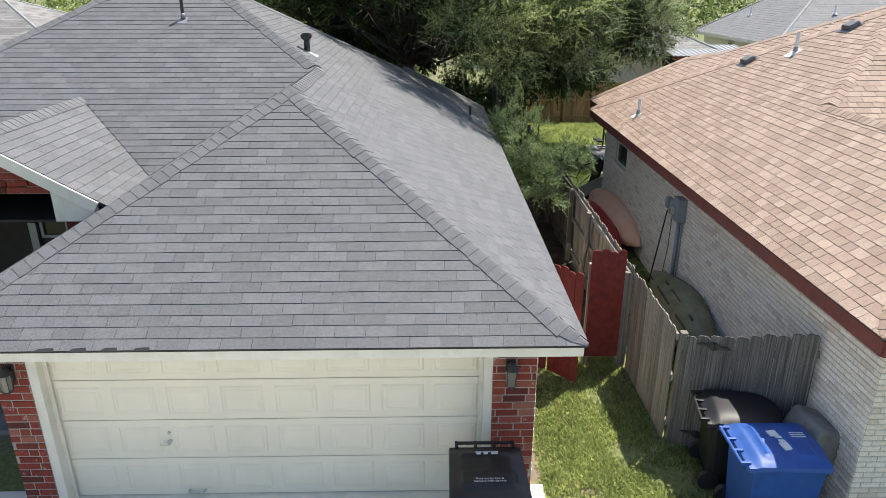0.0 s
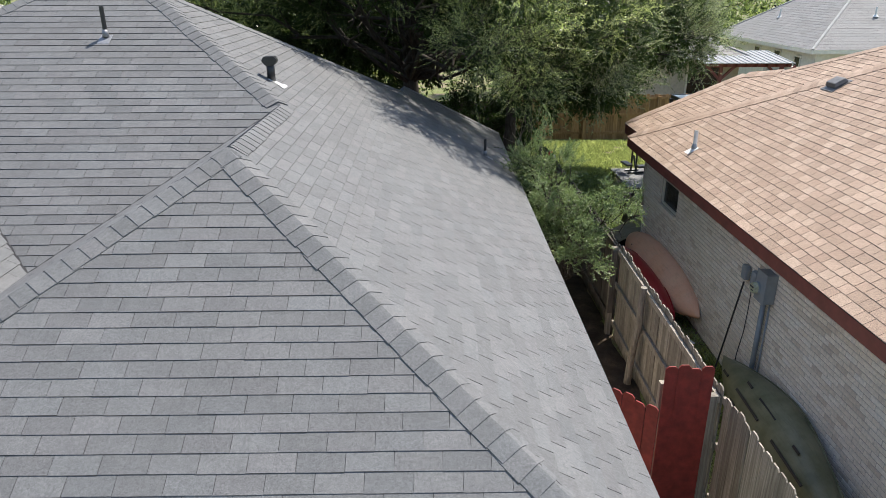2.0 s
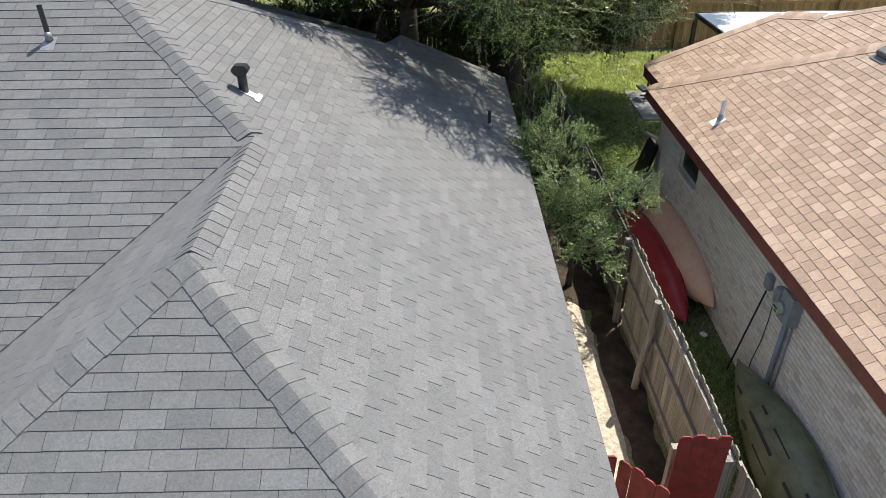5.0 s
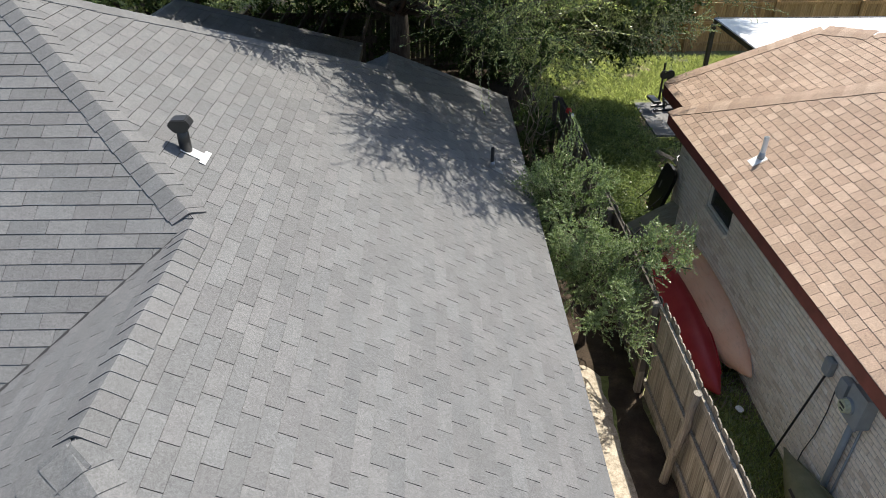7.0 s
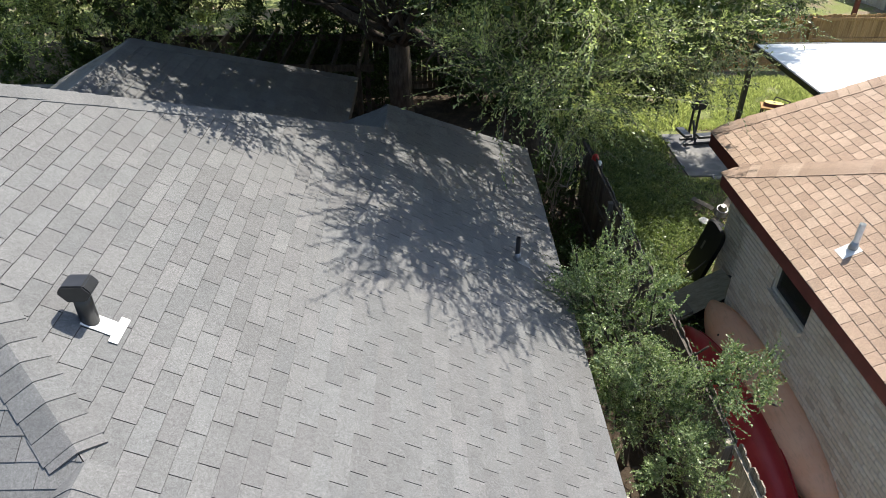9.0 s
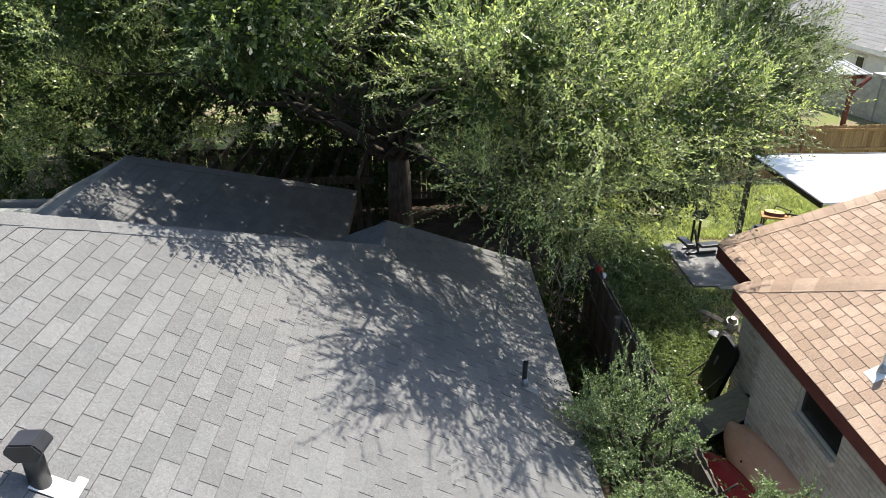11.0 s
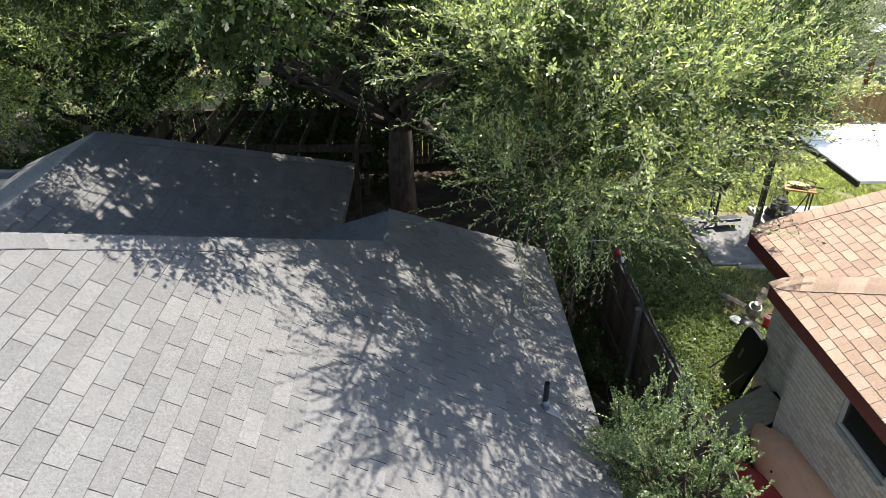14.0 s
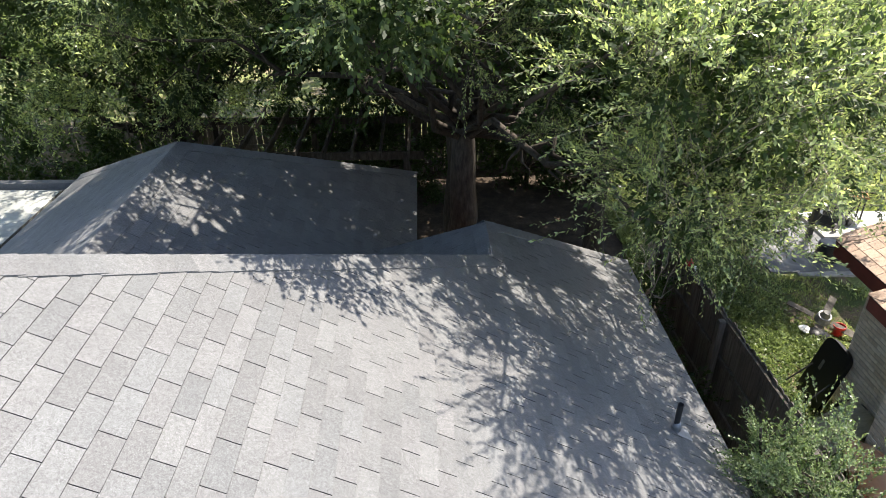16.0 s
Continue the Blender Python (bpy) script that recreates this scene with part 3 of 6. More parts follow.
def house_walls():
    rng = random.Random(5)
    brick_wall(house, (-4.36, 7.45, 0), (1, 0, 0), 2.39, 5.86, M_BRICK, M_MORTAR, rng, (0.245, 0.08), 0.013, [(0.36, 5.38, -0.1, 2.2)],
               lambda p: True, out=(0, -1, 0), odd=0.5)
    # Unseen wall given pale brick, to bounce whiter light onto the fence.
    brick_wall(house, (1.50, 7.46, 0), (0, 1, 0), 2.39, 11.9, M_BRICK_PALE, M_MORTAR_PALE, rng, (0.245, 0.08), 0.013, [], None, out=(1, 0, 0))
    bm = bm_new()
    box(bm, (-4.31, 9.3, 1.2), (0.1, 3.6, 2.38))          # garage side wall
    box(bm, (-1.45, 19.3, 1.2), (5.8, 0.1, 2.38))
    box(bm, (-1.35, 20.8, 1.3), (0.1, 3.0, 2.6))
    part("rear_wall", bm, M_BRICK, house)
    bm = bm_new()
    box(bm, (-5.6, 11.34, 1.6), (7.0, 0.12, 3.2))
    part("porch_wall", bm, M_PORCH_SHADE, house, "entry wall coloured near black for porch shade")


house_walls()

# ---- the brown-roofed neighbour ----
NX, NZ = 4.50, 2.68
neighbour = thing("neighbour_house", "whitewashed brick house with a brown shingle roof", "house")


def roof_of_neighbour():
    rng = random.Random(21)
    roof = new("roof")
    roof.parent = neighbour
    roof["label"] = "sunlit brown asphalt shingle hip roof"
    A = (NX, 6.45, NZ)
    B = (NX, 18.66, NZ)
    C = (8.975, 14.075, 5.298)
    D = (6.62, 11.72, 3.920)
    F = (6.62, 8.57, 3.920)
    G = (8.74, 6.45, NZ)
    H = (8.74, 9.60, NZ)
    FR = (16.0, 14.075, 5.298)
    near = lambda p: p.x < 5.9 and 9.0 < p.y < 13.0
    n_l = shingle_face([A, B, C, D, F], (-1, 0), roof, M_SHINGLE_BROWN, rng, tab=0.2, row=0.134, lift=0.006, gap=0.005, stair=0.085, uneven=0.03, origin=A, apart=near)
    n_f = shingle_face([A, G, F], (0, -1), roof, M_SHINGLE_BROWN, rng, tab=0.2, row=0.134, lift=0.006, gap=0.005, stair=0.085, uneven=0.03)
    n_r = shingle_face([F, D, H, G], (1, 0), roof, M_SHINGLE_BROWN, rng, tab=0.2, row=0.134, lift=0.006, gap=0.005, stair=0.085, uneven=0.03)
    n_m = shingle_face([D, C, FR, (16.0, 9.60, NZ), H], (0, -1), roof, M_SHINGLE_BROWN, rng, tab=0.2, row=0.134, lift=0.006, gap=0.005, stair=0.085, uneven=0.03)
    P = (4.80, 18.43, 2.72)
    Q = (4.80, 19.97, 2.72)
    R = (7.12, 19.34, 3.88)
    S = (7.45, 18.45, 4.045)
    T = (10.2, 15.6, 5.42)
    n_2 = shingle_face([P, Q, R, S, T, (8.9, 14.15, 4.77)], (-1, 0), roof, M_SHINGLE_BROWN, rng, tab=0.2, row=0.134, lift=0.006, gap=0.005, stair=0.085, uneven=0.03, origin=P)
    n_b = (Vector(S) - Vector(Q)).cross(Vector(R) - Vector(Q)).normalized()
    n_b = n_b if n_b.z > 0 else -n_b
    W = (9.0, 20.3, 3.153)
    n_c = shingle_face([S, W, (16, 20.3, 3.153), (16, 15.6, 5.42), T], (0, 1), roof, M_SHINGLE_BROWN, rng, tab=0.2, row=0.134, lift=0.006, gap=0.005, stair=0.085, uneven=0.03)
    mesh_of("back_slope", [Q, W, S, R] + [(x, y, z - 0.05) for x, y, z in (Q, W, S, R)], [(0, 1, 2), (0, 2, 3), (4, 6, 5), (4, 7, 6), (0, 4, 5, 1), (3, 7, 4, 0)], M_SHINGLE_BROWN, roof)
    for a, b, p, q in ((A, F, n_l, n_f), (F, D, n_l, n_r), (D, C, n_l, n_m), (B, C, n_l, n_2), (C, FR, n_m, n_c), (Q, R, n_2, n_b), (R, S, n_2, n_b), (S, T, n_2, n_c)):
        cap_line(a, b, p, q, roof, M_SHINGLE_BROWN, rng, half=0.13, trim=a[2] < 2.75)


roof_of_neighbour()
fascia_run(neighbour, (NX + 0.02, 6.47, 2.665), (NX + 0.02, 18.64, 2.665), 0.17, 0.025, M_TRIM_RED)
fascia_run(neighbour, (NX + 0.03, 6.46, 2.665), (8.7, 6.46, 2.665), 0.17, 0.025, M_TRIM_RED)
fascia_run(neighbour, (NX + 0.05, 18.65, 2.66), (5.2, 18.65, 2.66), 0.17, 0.025, M_TRIM_RED)
fascia_run(neighbour, (4.82, 18.7, 2.705), (4.82, 19.96, 2.705), 0.2, 0.025, M_TRIM_RED)
fascia_run(neighbour, (4.84, 19.95, 2.705), (9.6, 19.95, 2.64), 0.2, 0.025, M_TRIM_RED)


def neighbour_walls():
    rng = random.Random(31)
    near = lambda p: 9.0 < p.y < 12.6 and p.z > 0.9
    brick_wall(neighbour, (4.90, 6.90, 0.0), (0, 1, 0), 2.52, 11.4, M_BRICK_PALE, M_MORTAR_PALE, rng, (0.205, 0.058), 0.0105,
               [(9.42, 10.36, 1.66, 2.46)], near, out=(-1, 0, 0))
    brick_wall(neighbour, (4.90, 6.90, 0.0), (1, 0, 0), 2.52, 3.8, M_BRICK_PALE, M_MORTAR_PALE, rng, (0.205, 0.058), 0.0105, [], None, out=(0, -1, 0))
    brick_wall(neighbour, (5.25, 18.25, 0.0), (0, 1, 0), 2.52, 1.35, M_BRICK_PALE, M_MORTAR_PALE, rng, (0.205, 0.058), 0.0105, [], None, out=(-1, 0, 0))
    bm = bm_new()
    box(bm, (7.4, 19.55, 1.25), (4.3, 0.1, 2.5))
    box(bm, (5.1, 18.27, 1.25), (0.38, 0.06, 2.5))
    box(bm, (10, 12.9, 1.25), (0.1, 13, 2.5))
    part("rear_wall", bm, M_BRICK_PALE, neighbour)
    bm = bm_new()
    for x0, x1, y0, y1 in ((4.54, 4.9, 6.5, 18.5), (4.9, 8.7, 6.5, 6.9), (4.86, 5.25, 18.66, 19.93)):
        box(bm, ((x0 + x1) / 2, (y0 + y1) / 2, 2.52), (x1 - x0, y1 - y0, 0.014))
    part("soffit", bm, M_TRIM_RED, neighbour)


neighbour_walls()


# ---- fences ----
def picket_mesh(h, w=0.138, t=0.016, ear=0.03, lean=0.0):
    me = bpy.data.meshes.new("picket")
    pts = [(-w / 2, 0), (w / 2, 0), (w / 2, h - ear), (w / 2 - ear, h), (-w / 2 + ear, h), (-w / 2, h - ear)]
    v = [(x + lean * z, -t / 2, z) for x, z in pts] + [(x + lean * z, t / 2, z) for x, z in pts]
    n = len(pts)
    me.from_pydata(v, [], [tuple(range(n)), tuple(reversed(range(n, 2 * n)))] + [(i, i + n, (i + 1) % n + n, (i + 1) % n) for i in range(n)])
    return me


def fence(name, a, b, h, mat, label, rail_side=1, step=0.146, z=None, rails=(0.25, 0.95, 1.55), post_gap=2.4, missing=(), seed=3, wobble=0.006, posts=True, category="fence", rise=0.0):
    """Pickets from a to b, rails and posts on one side."""
    rng = random.Random(seed)
    a, b = Vector((*a, 0)), Vector((*b, 0))
    d = (b - a).normalized()
    side = Vector((-d.y, d.x, 0)) * rail_side
    f = thing(name, label, category)
    meshes = [picket_mesh(h * k, 0.143, lean=l) for k, l in ((1.0, 0.0), (0.992, 0.002), (1.008, -0.002), (0.985, 0.001))]
    for me in meshes:
        me.materials.append(mat)
    count = int((b - a).length / step)
    for i in range(count):
        if i in missing:
            continue
        p = a + d * (i + 0.5) * step
        gz = ground_z(p.x, p.y) if z is None else z
        ob = new("picket", meshes[rng.randrange(4)])
        ob.matrix_world = Matrix.Translation((p.x, p.y, gz - 0.06 + rise * i / count)) @ Matrix.Rotation(math.atan2(d.y, d.x) + rng.uniform(-wobble, wobble) * 2, 4, "Z") @ Matrix.Rotation(rng.uniform(-wobble, wobble), 4, "X")
        ob.parent = f
    for r in rails:
        bm = bm_new()
        p, q = a + side * 0.03, b + side * 0.03
        za, zb = (ground_z(a.x, a.y), ground_z(b.x, b.y)) if z is None else (z, z)
        p.z, q.z = za + r, zb + r + rise
        zb += rise
        m = (p + q) / 2
        box(bm, m, ((q - p).length, 0.038, 0.085), Matrix.Rotation(math.atan2(d.y, d.x), 3, "Z") @ Matrix.Rotation(-math.atan2(zb - za, (b - a).length), 3, "Y"), 0.004)
        part("rail", bm, mat, f)
    if posts:
        n = int((b - a).length / post_gap)
        for i in range(n + 1):
            p = a + d * (i * (b - a).length / max(1, n)) + side * 0.095
            gz = ground_z(p.x, p.y) if z is None else z
            bm = bm_new()
            box(bm, (p.x, p.y, gz + (h - 0.12) / 2), (0.09, 0.09, h - 0.12), Matrix.Rotation(rng.uniform(-0.02, 0.02), 3, "X"), 0.006)
            part("post", bm, mat, f)
    return f


fence("side_fence", (3.45, 8.60), (3.43, 10.45), 1.75, M_FENCE, "weathered grey dog-eared cedar picket fence by the gate", -1, seed=3)
fence("side_fence", (3.43, 10.45), (3.40, 14.6), 1.74, M_FENCE, "weathered grey dog-eared cedar picket fence with rails", 1, seed=13)
# From here the fence wood has the trees' shade in its colour.
fence("side_fence", (3.40, 14.6), (3.28, 22.0), 1.70, M_CEDAR_DARK_SHADE, "weathered cedar picket fence under the trees, darkened for their shade", 1, seed=4)
fence("back_fence", (3.3, 30.1), (20.0, 30.3), 1.75, M_FENCE_TAN, "tan cedar picket fence behind the lawn", -1, seed=5)
fence("back_fence", (-14.0, 27.6), (3.3, 29.0), 1.75, M_CEDAR_DARK_SHADE, "weathered gappy picket fence, wood darkened for tree shade", -1, step=0.149, seed=6)
fence("gate", (3.53, 8.51), (4.85, 7.835), 1.70, M_GATE, "weathered grey picket gate with black hinges", 1, seed=8, rails=(0.3, 1.35), posts=False, category="gate", rise=0.36)


# ---- trees ----
def leaf_cloud(name, clumps, leaf, twigs, per, mat, parent, seed, width=0.42, up_bias=0.7, stem=0.0, reach=(0.45, 1.25)):
    """Leaves in sprays: twigs leave each clump's middle, leaves sit along them. clumps: rows of x, y, z, radius and the way out."""
    g = np.random.default_rng(seed)
    cl = np.repeat(np.array(clumps, float), twigs, axis=0)
    m = len(cl)
    out = cl[:, 4:7]
    d = out * 1.0 + g.normal(size=(m, 3)) * 0.36 + np.array([0, 0, up_bias])
    d /= np.linalg.norm(d, axis=1)[:, None]
    start = cl[:, :3] + out * (g.uniform(-0.7, 0.35, m) * cl[:, 3])[:, None] + g.normal(size=(m, 3)) * (cl[:, 3] * 0.16)[:, None]
    length = cl[:, 3] * g.uniform(*reach, m)
    bend = g.normal(size=(m, 3)) * 0.35 + np.array([0, 0, -0.12])
    idx = np.repeat(np.arange(m), per)
    n = len(idx)
    s = (np.tile(np.arange(per), m) + g.uniform(0.2, 0.8, n)) / per * 0.95 + 0.05
    pos = start[idx] + (d[idx] * s[:, None] + bend[idx] * (s ** 2)[:, None] * 0.5) * length[idx][:, None]
    pos += g.normal(size=(n, 3)) * leaf * 0.12
    # leaves turn round their twig and point along and away from it, the last ones closing its tip
    stalk = d[idx] + bend[idx] * s[:, None]
    stalk /= np.linalg.norm(stalk, axis=1)[:, None]
    side0 = np.cross(stalk, np.array([0.31, 0.17, 0.93]))
    side0 /= np.linalg.norm(side0, axis=1)[:, None] + 1e-9
    side1 = np.cross(stalk, side0)
    turn = (np.tile(np.arange(per), m) * 2.4 + g.uniform(0, 6.28, m)[idx] + g.normal(size=n) * 0.35)[:, None]
    away = side0 * np.cos(turn) + side1 * np.sin(turn)
    axis = stalk * (0.55 + 0.5 * s[:, None]) + away * (0.85 - 0.35 * s[:, None]) + g.normal(size=(n, 3)) * 0.22
    axis /= np.linalg.norm(axis, axis=1)[:, None]
    nrm = stalk * 0.8 + np.array([0, 0, 0.45]) + g.normal(size=(n, 3)) * 0.35
    sidev = np.cross(axis, nrm)
    sidev /= np.linalg.norm(sidev, axis=1)[:, None] + 1e-9
    up = np.cross(sidev, axis)
    L = leaf * g.uniform(0.6, 1.25, n)[:, None]
    w = L * width
    v = np.empty((n, 4, 3), np.float32)
    v[:, 0] = pos
    v[:, 1] = pos + axis * L * 0.55 + sidev * w * 0.5 + up * L * 0.07
    v[:, 2] = pos + axis * L
    v[:, 3] = pos + axis * L * 0.55 - sidev * w * 0.5 + up * L * 0.07
    me = bpy.data.meshes.new(name)
    me.vertices.add(n * 4)
    me.vertices.foreach_set("co", v.reshape(-1))
    me.loops.add(n * 4)
    me.loops.foreach_set("vertex_index", np.arange(n * 4, dtype=np.int32))
    me.polygons.add(n)
    me.polygons.foreach_set("loop_start", np.arange(0, n * 4, 4, dtype=np.int32))
    me.update(calc_edges=True)
    me.materials.append(mat)
    ob = new(name, me)
    ob.parent = parent
    if stem:
        # a thin bent stem for each spray
        sv = np.empty((m, 6, 3), np.float32)
        across = np.cross(d, g.normal(size=(m, 3)))
        across /= np.linalg.norm(across, axis=1)[:, None] + 1e-9
        for k, (q, wide) in enumerate(((-0.25, 1.0), (0.45, 0.75), (0.95, 0.35))):
            c = start + (d * q + bend * (q * q * 0.5)) * length[:, None]
            sv[:, k] = c + across * stem * wide
            sv[:, 5 - k] = c - across * stem * wide
        sm = bpy.data.meshes.new("brushwood")
        sm.from_pydata(sv.reshape(-1, 3).tolist(), [], [f for i in range(0, m * 6, 6) for f in ((i, i + 1, i + 4, i + 5), (i + 1, i + 2, i + 3, i + 4))])
        sm.materials.append(M_TWIG)
        brush = new("brushwood", sm)
        brush.parent = parent
        brush["kind"] = "stuff"
    return ob


def limb(bm, pts, r0, r1, seg=7):
    """A tapered bent branch through pts."""
    n = len(pts) - 1
    rings = []
    q, old = None, None
    for i, p in enumerate(pts):
        p = Vector(p)
        d = (Vector(pts[min(i + 1, n)]) - Vector(pts[max(i - 1, 0)])).normalized()
        q = old.rotation_difference(d) @ q if q else d.to_track_quat("Z", "Y")
        old = d
        r = r0 + (r1 - r0) * i / n
        rings.append([bm.verts.new(p + q @ Vector((r * math.cos(a), r * math.sin(a), 0))) for a in [2 * math.pi * k / seg for k in range(seg)]])
    for i in range(n):
        for k in range(seg):
            bm.faces.new((rings[i][k], rings[i][(k + 1) % seg], rings[i + 1][(k + 1) % seg], rings[i + 1][k]))
    bm.faces.new(rings[-1])


def bent(a, b, rng, steps=5, amount=0.12):
    a, b = Vector(a), Vector(b)
    L = (b - a).length
    return [a + (b - a) * (i / steps) + (Vector((rng.uniform(-1, 1), rng.uniform(-1, 1), rng.uniform(-0.6, 1))) * L * amount * math.sin(math.pi * i / steps)) for i in range(steps + 1)]


def tree(name, label, base, fork, trunk_r, crowns, leaf, twigs, per, seed, mat=M_LEAF, limbs=14, clump=(0.45, 0.85), density=1.0, shell=0.55, limb_r=0.42, fill=0, fill_leaf=0.1, stem=0.0, reach=(0.45, 1.25), width=0.42):
    """A trunk, limbs and crowns. crowns: rows of centre x, y, z and radii x, y, z."""
    rng = random.Random(seed)
    t = thing(name, label, "tree")
    clumps = []
    for cx, cy, cz, rx, ry, rz, *more in crowns:
        count = int(density * (more[1] if len(more) > 1 else 1) * 5.5 * (rx * ry + ry * rz + rx * rz) / 3 / (0.62 ** 2))
        for _ in range(count):
            d = Vector((rng.gauss(0, 1), rng.gauss(0, 1), rng.gauss(0, 1))).normalized()
            s = rng.uniform(shell, 1.0) + 0.14 * math.sin(7 * d.x + 3 * d.z + seed) * math.cos(5 * d.y + seed)
            way = (d + Vector((rng.gauss(0, 0.35), rng.gauss(0, 0.35), rng.gauss(-0.05, 0.35)))).normalized()
            clumps.append((cx + d.x * rx * s, cy + d.y * ry * s, cz + d.z * rz * s, rng.uniform(*clump), *way))
    bm = bm_new()
    top = Vector((base[0], base[1], fork))
    bz = ground_z(base[0], base[1]) - 0.05
    line = bent((base[0], base[1], bz), top, rng, 6, 0.02)
    rings = []
    for i in range(25):
        h = i / 24
        j = min(int(h * 6), 5)
        c = line[j].lerp(line[j + 1], h * 6 - j)
        ring = []
        for k in range(20):
            a = 2 * math.pi * k / 20
            r = trunk_r * (1 - 0.4 * h + 0.45 * max(0, 1 - (c.z - bz) / 0.7) ** 2)
            r *= 1 + 0.07 * math.sin(3 * a + seed + 2 * h) + 0.09 * noise.noise(Vector((2.2 * math.cos(a), 2.2 * math.sin(a), c.z * 0.9 + seed)))
            ring.append(bm.verts.new((c.x + r * math.cos(a), c.y + r * math.sin(a), c.z)))
        rings.append(ring)
    for p, q in zip(rings, rings[1:]):
        for k in range(20):
            bm.faces.new((p[k], p[(k + 1) % 20], q[(k + 1) % 20], q[k]))
    bm.faces.new(rings[-1])
    part("trunk", bm, M_BARK, t, smooth=True)
    for i in range(limbs):
        c = crowns[i % len(crowns)]
        d = Vector((rng.gauss(0, 1), rng.gauss(0, 1), rng.gauss(0.2, 0.8))).normalized()
        e = Vector((c[0] + d.x * c[3] * 0.8, c[1] + d.y * c[4] * 0.8, c[2] + d.z * c[5] * 0.8))
        bm = bm_new()
        path = bent(top - Vector((0, 0, rng.uniform(0.0, 0.42) * (fork - 1.0) if fork > 4 else rng.uniform(0, 0.4))), e, rng, 7, 0.1)
        limb(bm, path, trunk_r * limb_r, 0.012, 7)
        for _ in range(6):
            s = path[rng.randrange(2, 7)]
            q = s + Vector((rng.gauss(0, 1), rng.gauss(0, 1), rng.gauss(0.1, 0.7))) * c[3] * 0.28
            limb(bm, bent(s, q, rng, 4, 0.14), min(0.028, trunk_r * 0.16), 0.004, 5)
        part("limb", bm, M_BARK, t, smooth=True)
    leaf_cloud("crown", clumps, leaf, twigs, per, mat, t, seed, width, stem=stem, reach=reach)
    # Dark leaves in each crown's core put its inner shade into colour.
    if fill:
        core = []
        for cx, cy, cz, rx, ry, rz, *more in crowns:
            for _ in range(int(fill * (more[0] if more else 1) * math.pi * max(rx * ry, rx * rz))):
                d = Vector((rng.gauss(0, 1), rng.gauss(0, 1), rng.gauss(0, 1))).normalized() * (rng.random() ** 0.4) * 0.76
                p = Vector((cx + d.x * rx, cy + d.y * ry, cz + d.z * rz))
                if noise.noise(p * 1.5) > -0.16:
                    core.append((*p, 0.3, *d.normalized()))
        leaf_cloud("inner_foliage", core, fill_leaf, 2, 12, M_LEAF_SHADE, t, seed + 500, 0.5, 0.0)
    return t


tree("oak_tree", "spreading live oak with small glossy leaves over the roof", (-0.26, 22.6), 3.7, 0.30,
     [(0.95, 16.95, 6.1, 1.05, 1.0, 0.6, 0.6, 1.15), (1.85, 17.0, 5.7, 1.15, 1.05, 0.75, 0.45, 1.15), (1.5, 17.2, 4.9, 1.0, 0.75, 0.65, 0.25, 1.3), (-1.25, 17.3, 6.4, 0.95, 0.95, 0.5, 0.8, 0.65), (-2.1, 17.9, 6.8, 0.9, 0.9, 0.35, 0.6, 0.5),
      (3.35, 18.6, 5.3, 1.2, 1.0, 1.0, 0.5, 0.9), (0.9, 19.4, 6.7, 2.4, 1.5, 0.6, 0.35, 0.4), (-0.35, 18.9, 5.95, 1.0, 0.6, 0.75, 1.4, 0.7), (0.4, 18.2, 6.95, 0.95, 0.8, 0.4, 0.9, 0.6), (2.4, 19.0, 4.3, 1.2, 0.9, 1.2, 0.25, 1.4), (0.8, 19.3, 5.2, 0.9, 0.8, 0.8, 1.2, 0.7),
      (-3.7, 19.9, 6.5, 1.6, 1.8, 0.8, 1.0, 0.6), (-5.8, 21.4, 6.2, 1.8, 1.7, 1.0, 1.0, 0.6), (-2.2, 21.6, 5.7, 1.6, 1.2, 0.8, 1.0, 0.5)],
     0.047, 15, 32, 41, limbs=28, clump=(0.36, 0.62), density=1.9, shell=0.66, limb_r=0.2, fill=120, fill_leaf=0.075, stem=0.003, reach=(0.6, 1.5), width=0.42)
tree("oak_tree", "grey-green live oak spreading over the side yard", (2.6, 24.2), 3.2, 0.2,
     [(4.2, 20.4, 5.0, 1.6, 1.5, 1.5, 1.2, 0.8), (6.7, 24.5, 4.7, 1.8, 1.6, 1.7, 1.2, 0.7), (7.8, 24.8, 4.3, 1.2, 1.2, 1.2, 0.8, 0.7), (6.2, 24.2, 5.4, 1.3, 1.1, 0.9, 1.0, 0.6), (4.4, 21.9, 3.7, 1.4, 1.0, 1.3, 1.5, 0.7)],
     0.047, 15, 32, 47, M_LEAF_GREY, limbs=12, clump=(0.36, 0.62), density=1.9, shell=0.66, limb_r=0.26, fill=120, fill_leaf=0.075, stem=0.003, reach=(0.6, 1.5))
